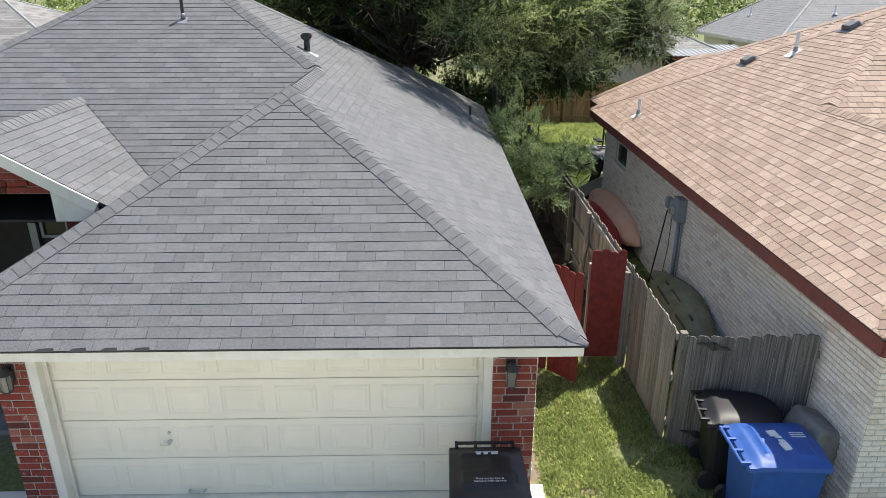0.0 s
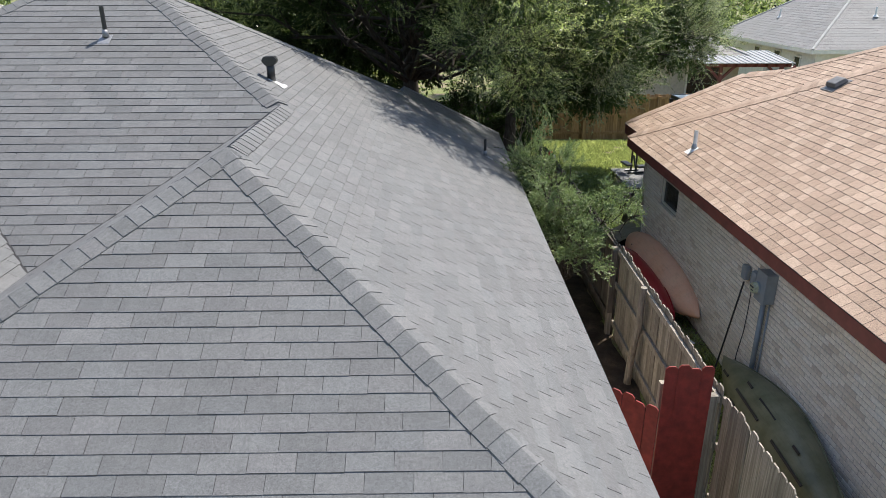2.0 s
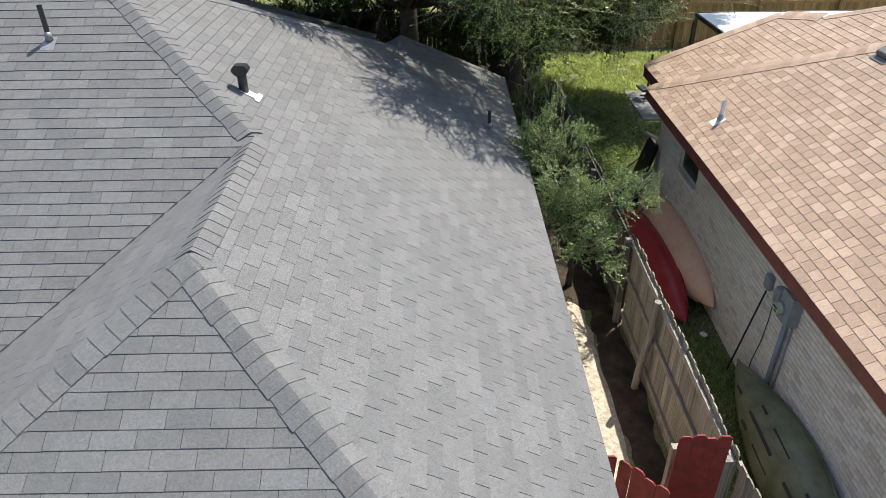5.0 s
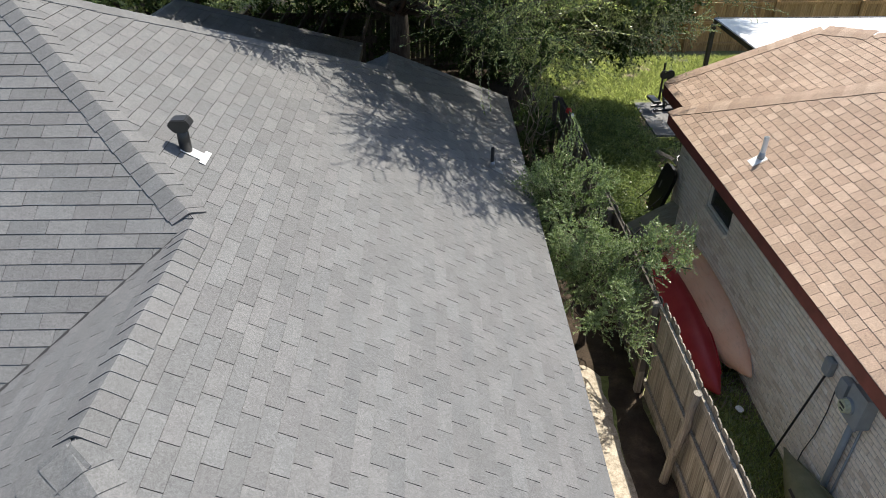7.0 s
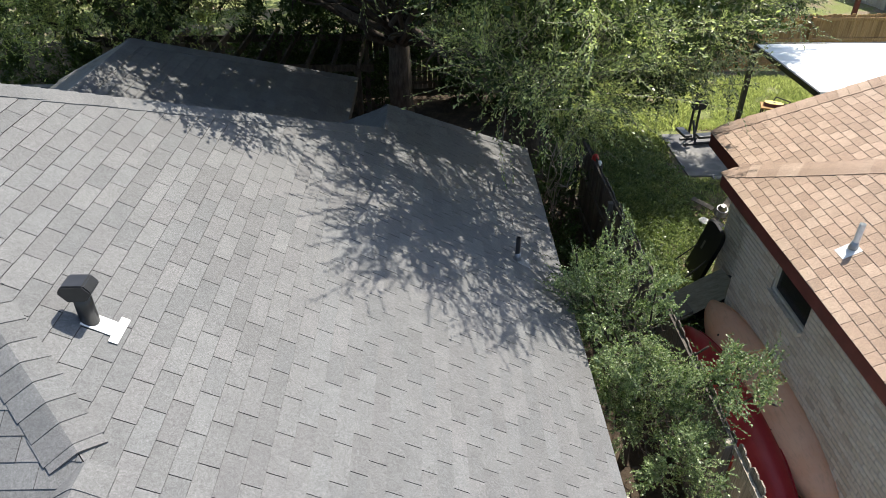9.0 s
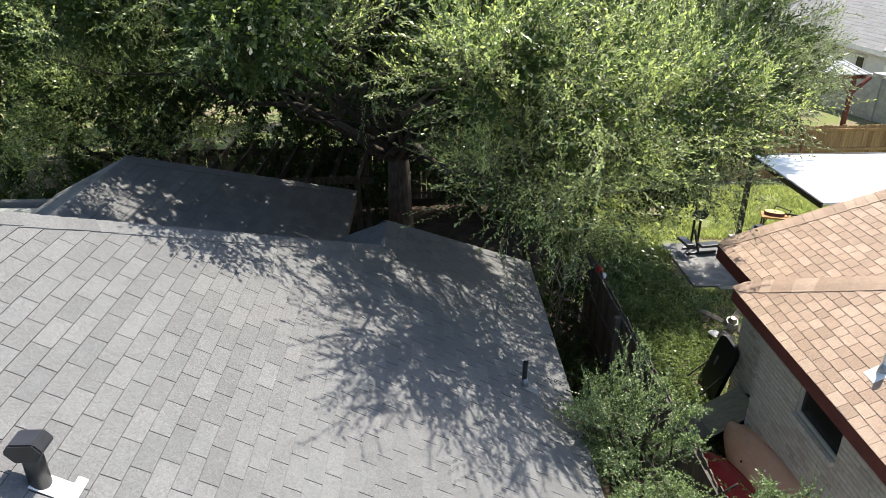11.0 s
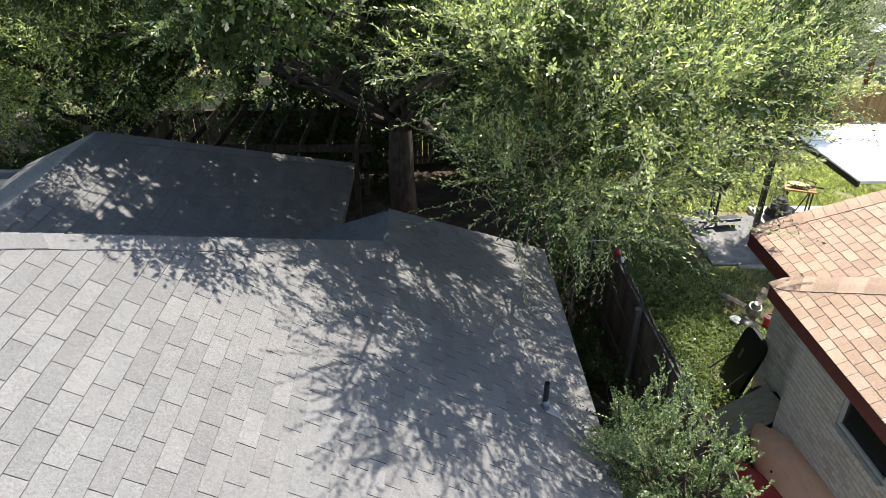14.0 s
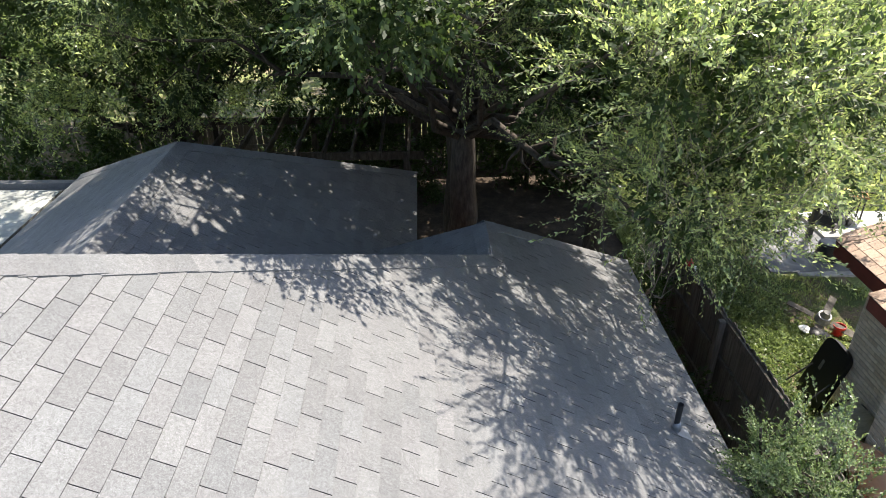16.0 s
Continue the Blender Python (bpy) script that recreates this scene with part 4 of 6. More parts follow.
# an unseen oak top, added above the eye's reach to shade the wing and the boughs behind
tree("oak_tree", "unseen oak with a dense spreading top, added to shade the rear roof", (-0.3, 24.3), 6.0, 0.2,
     [(-3.0, 21.4, 8.2, 1.9, 1.9, 0.9, 0.9, 0.9), (-0.1, 21.3, 8.3, 1.5, 1.6, 0.7, 0.9, 0.9), (-1.2, 18.5, 8.0, 1.5, 1.1, 0.5, 0.8, 0.9), (-1.6, 22.6, 8.0, 1.6, 1.2, 0.7, 0.8, 0.7),
      (0.5, 22.8, 7.6, 1.5, 1.2, 0.7, 0.8, 0.8), (1.4, 20.5, 7.8, 1.4, 1.1, 0.55, 1.0, 0.9), (-0.6, 19.9, 8.0, 1.3, 1.0, 0.5, 1.0, 0.9), (-2.4, 24.6, 8.6, 2.4, 1.5, 1.0, 0.5, 0.4), (2.6, 25.6, 7.2, 2.2, 1.4, 1.0, 0.6, 0.4)],
     0.155, 11, 12, 46, limbs=16, clump=(0.3, 0.55), density=1.6, shell=0.3, limb_r=0.3, fill=32, fill_leaf=0.20)
# The leaf colour holds the shade that this oak stands in.
tree("oak_tree", "live oak shading the dirt behind the house, leaves coloured for shade", (3.6, 28.0), 3.0, 0.2,
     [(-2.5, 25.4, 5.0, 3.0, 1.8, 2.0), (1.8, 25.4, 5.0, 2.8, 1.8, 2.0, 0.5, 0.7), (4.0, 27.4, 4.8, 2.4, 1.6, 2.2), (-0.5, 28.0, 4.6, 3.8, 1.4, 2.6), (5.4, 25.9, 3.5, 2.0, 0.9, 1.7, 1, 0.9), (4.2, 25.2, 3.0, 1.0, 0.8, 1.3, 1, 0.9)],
     0.10, 10, 16, 44, M_LEAF_SHADE, limbs=14, clump=(0.4, 0.8), density=1.9, fill=45, fill_leaf=0.16)
tree("oak_tree", "dense live oak behind the rear wing", (-6.0, 25.6), 2.6, 0.2,
     [(-6.2, 24.8, 4.8, 3.0, 2.0, 2.3), (-8.7, 24.4, 4.5, 1.9, 1.9, 2.0, 0.5, 1.2), (-6.4, 27.0, 4.6, 2.8, 1.2, 2.0)],
     0.075, 12, 18, 42, M_LEAF, limbs=12, clump=(0.4, 0.8), density=2.0, fill=28, fill_leaf=0.13)
# The last two bushes are added to bury the fence in darkness.
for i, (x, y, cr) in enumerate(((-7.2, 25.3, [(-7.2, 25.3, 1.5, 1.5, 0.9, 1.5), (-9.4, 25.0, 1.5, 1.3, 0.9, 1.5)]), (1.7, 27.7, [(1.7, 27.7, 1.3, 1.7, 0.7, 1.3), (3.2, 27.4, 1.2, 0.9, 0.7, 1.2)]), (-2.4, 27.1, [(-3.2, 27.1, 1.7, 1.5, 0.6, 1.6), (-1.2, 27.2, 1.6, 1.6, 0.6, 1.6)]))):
    tree("bush", "bush against the back fence, leaves darkened for shade", (x, y), 0.8, 0.06, cr, 0.09, 14, 13, 90 + i, M_LEAF_SHADE, limbs=8, clump=(0.3, 0.55), density=2.4, fill=25, fill_leaf=0.12)
# Added to darken the strip; its leaves carry shade in their colour.
tree("bush", "low bush in the narrow strip beside the house, coloured for shade", (2.5, 21.3), 0.5, 0.04, [(2.45, 21.2, 0.95, 0.5, 1.0, 0.75), (2.6, 19.3, 0.6, 0.35, 0.8, 0.45)], 0.07, 14, 13, 97, M_LEAF_SHADE, limbs=8, clump=(0.25, 0.45), density=3.0, fill=25, fill_leaf=0.1)
tree("shrub_tree", "slender grey-green tree squeezed between house and fence", (2.7, 15.6), 1.0, 0.05,
     [(2.28, 15.6, 2.55, 0.66, 1.0, 0.95), (2.45, 14.7, 2.05, 0.6, 0.65, 0.75), (2.0, 15.9, 2.9, 0.3, 0.4, 0.4), (3.1, 14.8, 2.5, 0.3, 0.5, 0.3, 0.3, 0.9), (3.6, 14.9, 2.3, 0.28, 0.45, 0.25, 0.1, 0.7), (2.7, 14.2, 1.85, 0.4, 0.35, 0.4, 0.6, 0.8)],
     0.027, 32, 20, 43, M_LEAF_SMALL, limbs=20, clump=(0.2, 0.42), density=4.4, shell=0.5, limb_r=0.14, fill=60, fill_leaf=0.035, stem=0.0016, reach=(0.2, 0.7), width=0.62)
for i, (x, y, r, h) in enumerate(((-11, 36, 4.5, 7), (-3, 37, 5, 7.5), (5, 41, 4.5, 7), (10, 54, 6, 9), (19, 60, 7, 9), (30, 62, 7, 9), (-30, 60, 8, 9), (-17, 58, 7, 9), (43, 52, 8, 9), (-26, 35, 3, 5))):
    tree("far_tree", "leafy green tree standing beyond the fences", (x, y), 2.0, 0.25, [(x, y, h * 0.55, r, r * 0.7, h * 0.5)], 0.32, 8, 7, 60 + i, limbs=5, clump=(0.7, 1.3), density=0.7)


def dead_branches():
    rng = random.Random(19)
    t = thing("dead_shrub", "bare pale dead twigs beside the dark fence", "shrub")
    for i in range(6):
        a = rng.uniform(0, 2 * math.pi)
        foot = Vector((2.5 + 0.1 * math.cos(a), 20.7 + 0.1 * math.sin(a), 0.16))
        tip = Vector((2.5 + rng.uniform(-0.3, 0.35), 20.6 + rng.uniform(-0.6, 0.4), rng.uniform(2.4, 3.1)))
        bm = bm_new()
        path = bent(foot, tip, rng, 8, 0.06)
        limb(bm, path, 0.016, 0.004, 6)
        for _ in range(4):
            s0 = path[rng.randrange(4, 8)]
            limb(bm, bent(s0, s0 + Vector((rng.uniform(-0.35, 0.35), rng.uniform(-0.35, 0.35), rng.uniform(0.05, 0.4))), rng, 4, 0.1), 0.007, 0.002, 5)
        part("branch", bm, M_TWIG, t)


dead_branches()

# ---- garage front ----
def garage_door():
    d = thing("garage_door", "closed cream steel sectional garage door with raised panels", "garage door")
    x0, x1, y = -3.905, 0.934, 7.62
    w = (x1 - x0) / 8
    for s in range(4):
        z0, h = 0.03 + s * 0.53, 0.522
        bm = bm_new()
        box(bm, ((x0 + x1) / 2, y + 0.022, z0 + h / 2), (x1 - x0, 0.044, h), bevel=0.006)
        sec = part("door_section", bm, M_CREAM, d)
        for i in range(8):
            bm = bm_new()
            cx, cz = x0 + (i + 0.5) * w, z0 + h / 2
            pw, ph = w - 0.13, h - 0.17
            for k, (g, dep) in enumerate(((0.0, 0.0), (0.018, -0.008), (0.04, -0.008), (0.06, -0.014))):
                vs = [bm.verts.new((cx + sx * (pw / 2 - g), y + dep - 0.0005, cz + sz * (ph / 2 - g))) for sx, sz in ((-1, -1), (1, -1), (1, 1), (-1, 1))]
                if k:
                    for j in range(4):
                        bm.faces.new((prev[j], prev[(j + 1) % 4], vs[(j + 1) % 4], vs[j]))
                prev = vs
            bm.faces.new(prev)
            part("panel", bm, M_CREAM, sec)
    bm = bm_new()
    tube(bm, (-2.67, 7.62, 0.80), (-2.67, 7.57, 0.80), 0.022)
    box(bm, (-2.72, 7.565, 0.785), (0.11, 0.014, 0.018), bevel=0.004)
    part("handle", bm, M_STEEL, d, "chrome T handle")
    bm = bm_new()
    tube(bm, (-2.67, 7.62, 0.91), (-2.67, 7.60, 0.91), 0.018)
    part("lock", bm, M_STEEL, d)
    bm = bm_new()
    tube(bm, (-2.54, 7.57, 0.09), (-2.36, 7.57, 0.09), 0.012)
    tube(bm, (-2.54, 7.57, 0.09), (-2.54, 7.62, 0.09), 0.014)
    tube(bm, (-2.36, 7.57, 0.09), (-2.36, 7.62, 0.09), 0.014)
    part("lift_handle", bm, M_STEEL, d)
    t = thing("door_trim", "white painted timber jambs and header round the garage door", "trim", kind="structure")
    for x, wd in ((-3.945, 0.105), (0.972, 0.095)):
        bm = bm_new()
        box(bm, (x, 7.535, 1.1), (wd, 0.16, 2.2), bevel=0.004)
        part("jamb", bm, M_WHITE, t)
        bm = bm_new()
        box(bm, (x + (0.07 if x < 0 else -0.07), 7.585, 1.1), (0.045, 0.03, 2.18), bevel=0.004)
        part("stop_strip", bm, M_WHITE, t)
    bm = bm_new()
    box(bm, (-1.485, 7.50, 2.28), (5.02, 0.14, 0.22), bevel=0.004)
    part("header", bm, M_WHITE, t)


garage_door()

M_LAMP_GLASS = plain_material("seeded_glass", (0.16, 0.155, 0.135), 0.2, 0, 0.1, 30)


def wall_lantern(x):
    t = thing("wall_lantern", "black metal wall lantern with a clear glass body", "wall lamp", Matrix.Translation((x, 7.44, 1.82)), "lanterns beside the garage door")
    bm = bm_new()
    box(bm, (0, -0.012, 0.02), (0.11, 0.024, 0.2), bevel=0.008)
    part("back_plate", bm, M_BLACK_METAL, t)
    bm = bm_new()
    tube(bm, (0, -0.02, 0.06), (0, -0.10, 0.12), 0.012)
    part("arm", bm, M_BLACK_METAL, t)
    bm = bm_new()
    tube(bm, (0, -0.1, 0.06), (0, -0.1, 0.10), 0.085, 0.05, 16)
    tube(bm, (0, -0.1, 0.10), (0, -0.1, 0.14), 0.05, 0.012, 12)
    part("hood", bm, M_BLACK_METAL, t, smooth=False)
    bm = bm_new()
    tube(bm, (0, -0.1, -0.14), (0, -0.1, 0.06), 0.055, 0.068, 8)
    part("glass", bm, M_LAMP_GLASS, t, "cloudy glass body")
    bm = bm_new()
    tube(bm, (0, -0.1, -0.16), (0, -0.1, -0.14), 0.05, 0.062, 8)
    for k in range(4):
        a = math.pi / 4 + k * math.pi / 2
        tube(bm, (0.058 * math.cos(a), -0.1 + 0.058 * math.sin(a), -0.14), (0.07 * math.cos(a), -0.1 + 0.07 * math.sin(a), 0.06), 0.006, seg=5)
    part("cage", bm, M_BLACK_METAL, t)


wall_lantern(1.21)
wall_lantern(-4.17)


def porch():
    rake = [((-4.95, 8.83, 4.09), (-3.62, 8.83, 3.31)), ((-4.95, 8.83, 4.09), (-7.6, 8.83, 2.54))]
    for a, b in rake:
        fascia_run(house, a, b, 0.14, 0.03, M_WHITE, -0.0, "rake_board")
    bm = bm_new()
    prism(bm, [(-4.14, 8.86, 3.06), (-3.62, 8.86, 3.06), (-3.62, 8.86, 3.3), (-4.05, 8.86, 3.52), (-4.14, 8.86, 3.52)], (0, 0.04, 0))
    part("gable_return", bm, M_WHITE, house)
    bm = bm_new()
    prism(bm, [(-7.2, 9.05, 3.0), (-7.2, 9.05, 2.7), (-6.9, 9.05, 2.7), (-6.9, 9.05, 3.35), (-4.12, 9.05, 3.35), (-4.12, 9.05, 3.55), (-4.95, 9.05, 4.02)], (0, 0.1, 0))
    part("gable_wall", bm, M_MORTAR, house)
    rng = random.Random(9)
    vs, fs = [], []
    for r in range(8):
        z = 3.36 + r * 0.088
        half = max(0.0, (4.0 - z) / 0.585)
        x = -4.95 - half - (r % 2) * 0.13
        while x < -4.95 + half:
            a, b = max(x, -4.95 - half), min(x + 0.245, -4.95 + half)
            x += 0.258
            if b - a < 0.05:
                continue
            o = len(vs)
            vs += [(p, 9.045 - dp, q) for dp in (0.0, 0.01) for p, q in ((a, z), (b, z), (b, z + 0.076), (a, z + 0.076))]
            fs += [tuple(i + o for i in f) for f in ((4, 5, 6, 7), (0, 1, 5, 4), (1, 2, 6, 5), (2, 3, 7, 6), (3, 0, 4, 7))]
    mesh_of("gable_bricks", vs, fs, M_BRICK, house)["kind"] = "stuff"
    bm = bm_new()
    box(bm, (-3.9, 9.14, 1.53), (0.45, 0.2, 3.06))
    part("porch_pier", bm, M_BRICK, house)
    # porch window with white sashes
    w = thing("window_1", "dark porch window with white sashes", "window", kind="structure")
    for z0, z1 in ((2.02, 2.42), (2.48, 2.86)):
        bm = bm_new()
        for cx, cz, sx, sz in ((-5.52, z0, 0.44, 0.045), (-5.52, z1, 0.44, 0.045), (-5.72, (z0 + z1) / 2, 0.05, z1 - z0), (-5.32, (z0 + z1) / 2, 0.05, z1 - z0)):
            box(bm, (cx, 11.2, cz), (sx, 0.05, sz), bevel=0.004)
        part("sash", bm, M_GREY_METAL, w)
        bm = bm_new()
        box(bm, (-5.52, 11.22, (z0 + z1) / 2), (0.38, 0.01, z1 - z0))
        part("pane", bm, M_GLASS, w)
    bm = bm_new()
    box(bm, (-5.86, 11.2, 1.6), (0.12, 0.06, 1.3), bevel=0.005)
    part("post_trim", bm, M_GREY_METAL, w)
    # Side wall and ceiling are added, unseen, to keep daylight out.
    bm = bm_new()
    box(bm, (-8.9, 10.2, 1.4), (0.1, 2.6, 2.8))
    part("porch_side_wall", bm, M_PORCH_SHADE, house)
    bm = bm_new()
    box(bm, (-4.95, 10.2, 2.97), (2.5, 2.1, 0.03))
    part("porch_ceiling", bm, M_PORCH_SHADE, house)
    bm = bm_new()
    box(bm, (-6.2, 10.1, 0.03), (5.3, 2.5, 0.1))
    part("porch_floor", bm, M_CONCRETE, house)


porch()

# ---- pipes and vents on the roofs ----
M_FLASH = plain_material("white_flashing", (0.78, 0.78, 0.77), 0.35, 0.0, 0.06, 6)
M_LEAD = plain_material("lead_flashing", (0.26, 0.265, 0.28), 0.5, 0.4, 0.25, 20)
M_PVC = plain_material("white_pvc", (0.75, 0.75, 0.72), 0.4, 0, 0.06, 9)


def roof_frame(p, down):
    """A pose at p with z along the roof's normal and y up the slope."""
    d = Vector((down[0], down[1], 0)).normalized()
    v = (-d + Vector((0, 0, K))).normalized()
    u = v.cross(Vector((0, 0, 1))).normalized()
    n = u.cross(v)
    return Matrix.Translation(p) @ Matrix(((u.x, v.x, n.x), (u.y, v.y, n.y), (u.z, v.z, n.z))).to_4x4()


def turtle_pipe():
    t = thing("flue_vent", "black metal flue with a hexagonal hood on white flashing", "roof vent", roof_frame((-1.70, 13.14, 2.548 + K * (1.837 + 1.70)), (1, 0)))
    bm = bm_new()
    box(bm, (0.0, -0.02, 0.014), (0.12, 0.19, 0.004), bevel=0.001)
    box(bm, (0.0, -0.135, 0.0175), (0.22, 0.055, 0.004), bevel=0.001)
    part("flashing", bm, M_FLASH, t, "bright white T-shaped flashing plate")
    up = t.matrix_world.to_3x3().inverted() @ Vector((0, 0, 1))
    bm = bm_new()
    tube(bm, Vector((0, 0.03, 0.0)), up * 0.24 + Vector((0, 0.03, 0)), 0.052, 0.05, 20)
    part("flue", bm, M_BLACK_METAL, t, smooth=True)
    bm = bm_new()
    c = up * 0.245 + Vector((0, 0.03, 0))
    q = up.to_track_quat("Z", "Y").to_matrix()
    pts = [(-0.10, 0.0), (-0.052, -0.062), (0.052, -0.062), (0.10, 0.0), (0.062, 0.052), (-0.062, 0.052)]
    prism(bm, [c + q @ Vector((-0.065, x, z + 0.01)) for x, z in pts], q @ Vector((0.13, 0, 0)))
    bmesh.ops.bevel(bm, geom=bm.edges[:], offset=0.008, segments=2, affect="EDGES")
    part("hood", bm, M_BLACK_METAL, t, "weathered black folded metal hood")


turtle_pipe()


def vent_pipe(p, down, h, r, mat, flash, label, boot=True, plate=(0.26, 0.3), shift=-0.05):
    m = roof_frame(p, down)
    t = thing("vent_pipe", label, "vent pipe", m)
    up = m.to_3x3().inverted() @ Vector((0, 0, 1))
    bm = bm_new()
    box(bm, (0, shift, 0.010), (plate[0], plate[1], 0.004), bevel=0.001)
    part("flashing", bm, flash, t)
    bm = bm_new()
    tube(bm, up * -0.05, up * h, r, r, 14, False)
    tube(bm, up * h, up * (h - 0.03), r, r * 0.8, 14, False)
    part("pipe", bm, mat, t, smooth=True)
    if boot:
        bm = bm_new()
        tube(bm, Vector((0, 0, 0.01)), Vector((0, 0, 0.01)) + up * 0.09, r * 1.6, r * 1.1, 14)
        part("boot", bm, M_LEAD if flash is M_LEAD else M_GREY_METAL, t, smooth=True)


vent_pipe((-3.85, 13.41, 4.46 + K * (13.41 - 12.23)), (0, -1), 0.38, 0.028, M_BLACK_METAL, M_LEAD, "tall black plumbing vent pipe with a lead boot", plate=(0.15, 0.19))
vent_pipe((1.262, 16.24, 2.548 + K * (1.837 - 1.262)), (1, 0), 0.30, 0.026, M_BLACK_METAL, M_LEAD, "short black plumbing vent pipe on the grey roof", plate=(0.14, 0.17), shift=-0.08)
vent_pipe((5.03, 16.22, NZ + K * (5.03 - NX)), (-1, 0), 0.33, 0.035, M_PVC, M_FLASH, "white plastic vent pipe on the brown roof", plate=(0.19, 0.22))
vent_pipe((7.55, 14.75, NZ + K * (7.55 - NX)), (-1, 0), 0.36, 0.035, M_PVC, M_FLASH, "white plastic vent pipe near the ridge", plate=(0.24, 0.3))


M_VENT = plain_material("weathered_vent", (0.15, 0.145, 0.14), 0.5, 0.2, 0.3, 8)


def box_vent(p, down):
    m = roof_frame(p, down)
    t = thing("box_vent", "low weathered metal roof vent", "roof vent", m, "vents on the brown roof")
    bm = bm_new()
    box(bm, (0, 0, 0.016), (0.36, 0.36, 0.006))
    part("flange", bm, M_VENT, t)
    bm = bm_new()
    box(bm, (0, 0.02, 0.06), (0.3, 0.24, 0.08), bevel=0.02, taper=(0.9, 0.8))
    part("hood", bm, M_VENT, t)


box_vent((7.06, 15.68, NZ + K * (7.06 - NX)), (-1, 0))
box_vent((8.35, 14.42, NZ + K * (8.35 - NX)), (-1, 0))

# ---- the window and meters on the whitewashed wall ----
def wall_window():
    w = thing("window_2", "small dark screened window with a white frame in pale brick", "window", kind="structure")
    y0, y1, z0, z1 = 16.32, 17.26, 1.66, 2.46
    for cy, cz, sy, sz in (((y0 + y1) / 2, z0 + 0.02, y1 - y0, 0.04), ((y0 + y1) / 2, z1 - 0.02, y1 - y0, 0.04), (y0 + 0.02, (z0 + z1) / 2, 0.04, z1 - z0 - 0.08), (y1 - 0.02, (z0 + z1) / 2, 0.04, z1 - z0 - 0.08), ((y0 + y1) / 2, (z0 + z1) / 2 + 0.1, y1 - y0 - 0.08, 0.03)):
        bm = bm_new()
        box(bm, (4.945, cy, cz), (0.05, sy, sz), bevel=0.004)
        part("window_frame", bm, M_WHITE, w)
    bm = bm_new()
    box(bm, (4.955, (y0 + y1) / 2, (z0 + z1) / 2), (0.01, y1 - y0 - 0.08, z1 - z0 - 0.08))
    part("insect_screen", bm, M_GLASS, w, "dark insect screen")
    bm = bm_new()
    for i in range(12):
        box(bm, (4.885, y0 + 0.04 + i * (y1 - y0) / 12, z0 - 0.035), (0.11, 0.07, 0.06), Matrix.Rotation(0.2, 3, "Y"), 0.004)
    part("window_sill", bm, M_BRICK_PALE, w, "sloping brick sill")


wall_window()


def meter_set():
    t = thing("electric_meter", "grey electric meter box with a conduit on pale brick", "meter box")
    bm = bm_new()
    box(bm, (4.82, 12.53, 1.96), (0.14, 0.27, 0.42), bevel=0.012)
    body = part("body", bm, M_GREY_METAL, t)
    bm = bm_new()
    box(bm, (4.74, 12.53, 1.96), (0.016, 0.285, 0.435), bevel=0.006)
    part("cover", bm, M_GREY_METAL, body)
    bm = bm_new()
    box(bm, (4.82, 12.83, 1.92), (0.13, 0.17, 0.27), bevel=0.055)
    part("side_box", bm, M_GREY_METAL, t, "rounded grey side box")
    bm = bm_new()
    tube(bm, (4.735, 12.59, 1.92), (4.705, 12.59, 1.92), 0.092, 0.09, 24)
    ring = part("meter_ring", bm, M_GREY_METAL, t)
    bm = bm_new()
    tube(bm, (4.71, 12.59, 1.92), (4.65, 12.59, 1.92), 0.082, 0.07, 24)
    part("dial", bm, plain_material("meter_dial", (0.5, 0.52, 0.37), 0.25, 0, 0.25, 20), ring, "pale green domed dial")
    bm = bm_new()
    box(bm, (4.647, 12.59, 1.94), (0.008, 0.09, 0.022))
    box(bm, (4.647, 12.575, 1.895), (0.008, 0.05, 0.014))
    part("dial_marks", bm, M_BLACK_METAL, ring)
    bm = bm_new()
    tube(bm, (4.84, 12.57, 1.76), (4.84, 12.57, 0.1), 0.036, seg=14)
    part("conduit", bm, M_GREY_METAL, t, smooth=True)
    bm = bm_new()
    tube(bm, (4.87, 12.46, 1.76), (4.87, 12.46, 0.1), 0.013, seg=8)
    part("thin_conduit", bm, M_GREY_METAL, t, smooth=True)
    t = thing("junction_box", "small grey utility box with a black cable down the wall", "utility box")
    bm = bm_new()
    box(bm, (4.85, 13.22, 1.88), (0.09, 0.15, 0.22), bevel=0.035)
    part("body", bm, M_GREY_METAL, t)
    bm = bm_new()
    tube(bm, (4.85, 13.23, 1.72), (4.72, 13.41, 0.15), 0.014, seg=8)
    part("cable", bm, M_BLACK_METAL, t)
    bm = bm_new()
    limb(bm, [(4.87, 13.02, 1.75), (4.86, 12.99, 1.4), (4.87, 13.03, 1.0), (4.86, 13.10, 0.6), (4.86, 13.12, 0.2)], 0.007, 0.007, 6)
    part("thin_cable", bm, M_BLACK_METAL, t)


meter_set()

# ---- boats along the wall ----
def hull_material(name, c, c2):
    k = Mat(name, 0.42, 0, 0.45)
    n = k.noise(2.5, 5, 0.6)
    s = k.noise(5, 4, 0.7, k.scaled(6, 0.7, 6))
    col = k.mix(k.ramp(n, (0.35, (0, 0, 0)), (0.65, (1, 1, 1))), c, c2)
    col = k.mix(k.math("MULTIPLY", k.ramp(s, (0.5, (0, 0, 0)), (0.75, (1, 1, 1))), 0.35), col, tuple(0.5 * v for v in c))
    k.color(col)
    return k.m


M_HULL_TAN = hull_material("tan_polyethylene", (0.84, 0.46, 0.29), (0.88, 0.55, 0.38))
M_HULL_RED = hull_material("red_polyethylene", (0.30, 0.012, 0.02), (0.36, 0.03, 0.035))
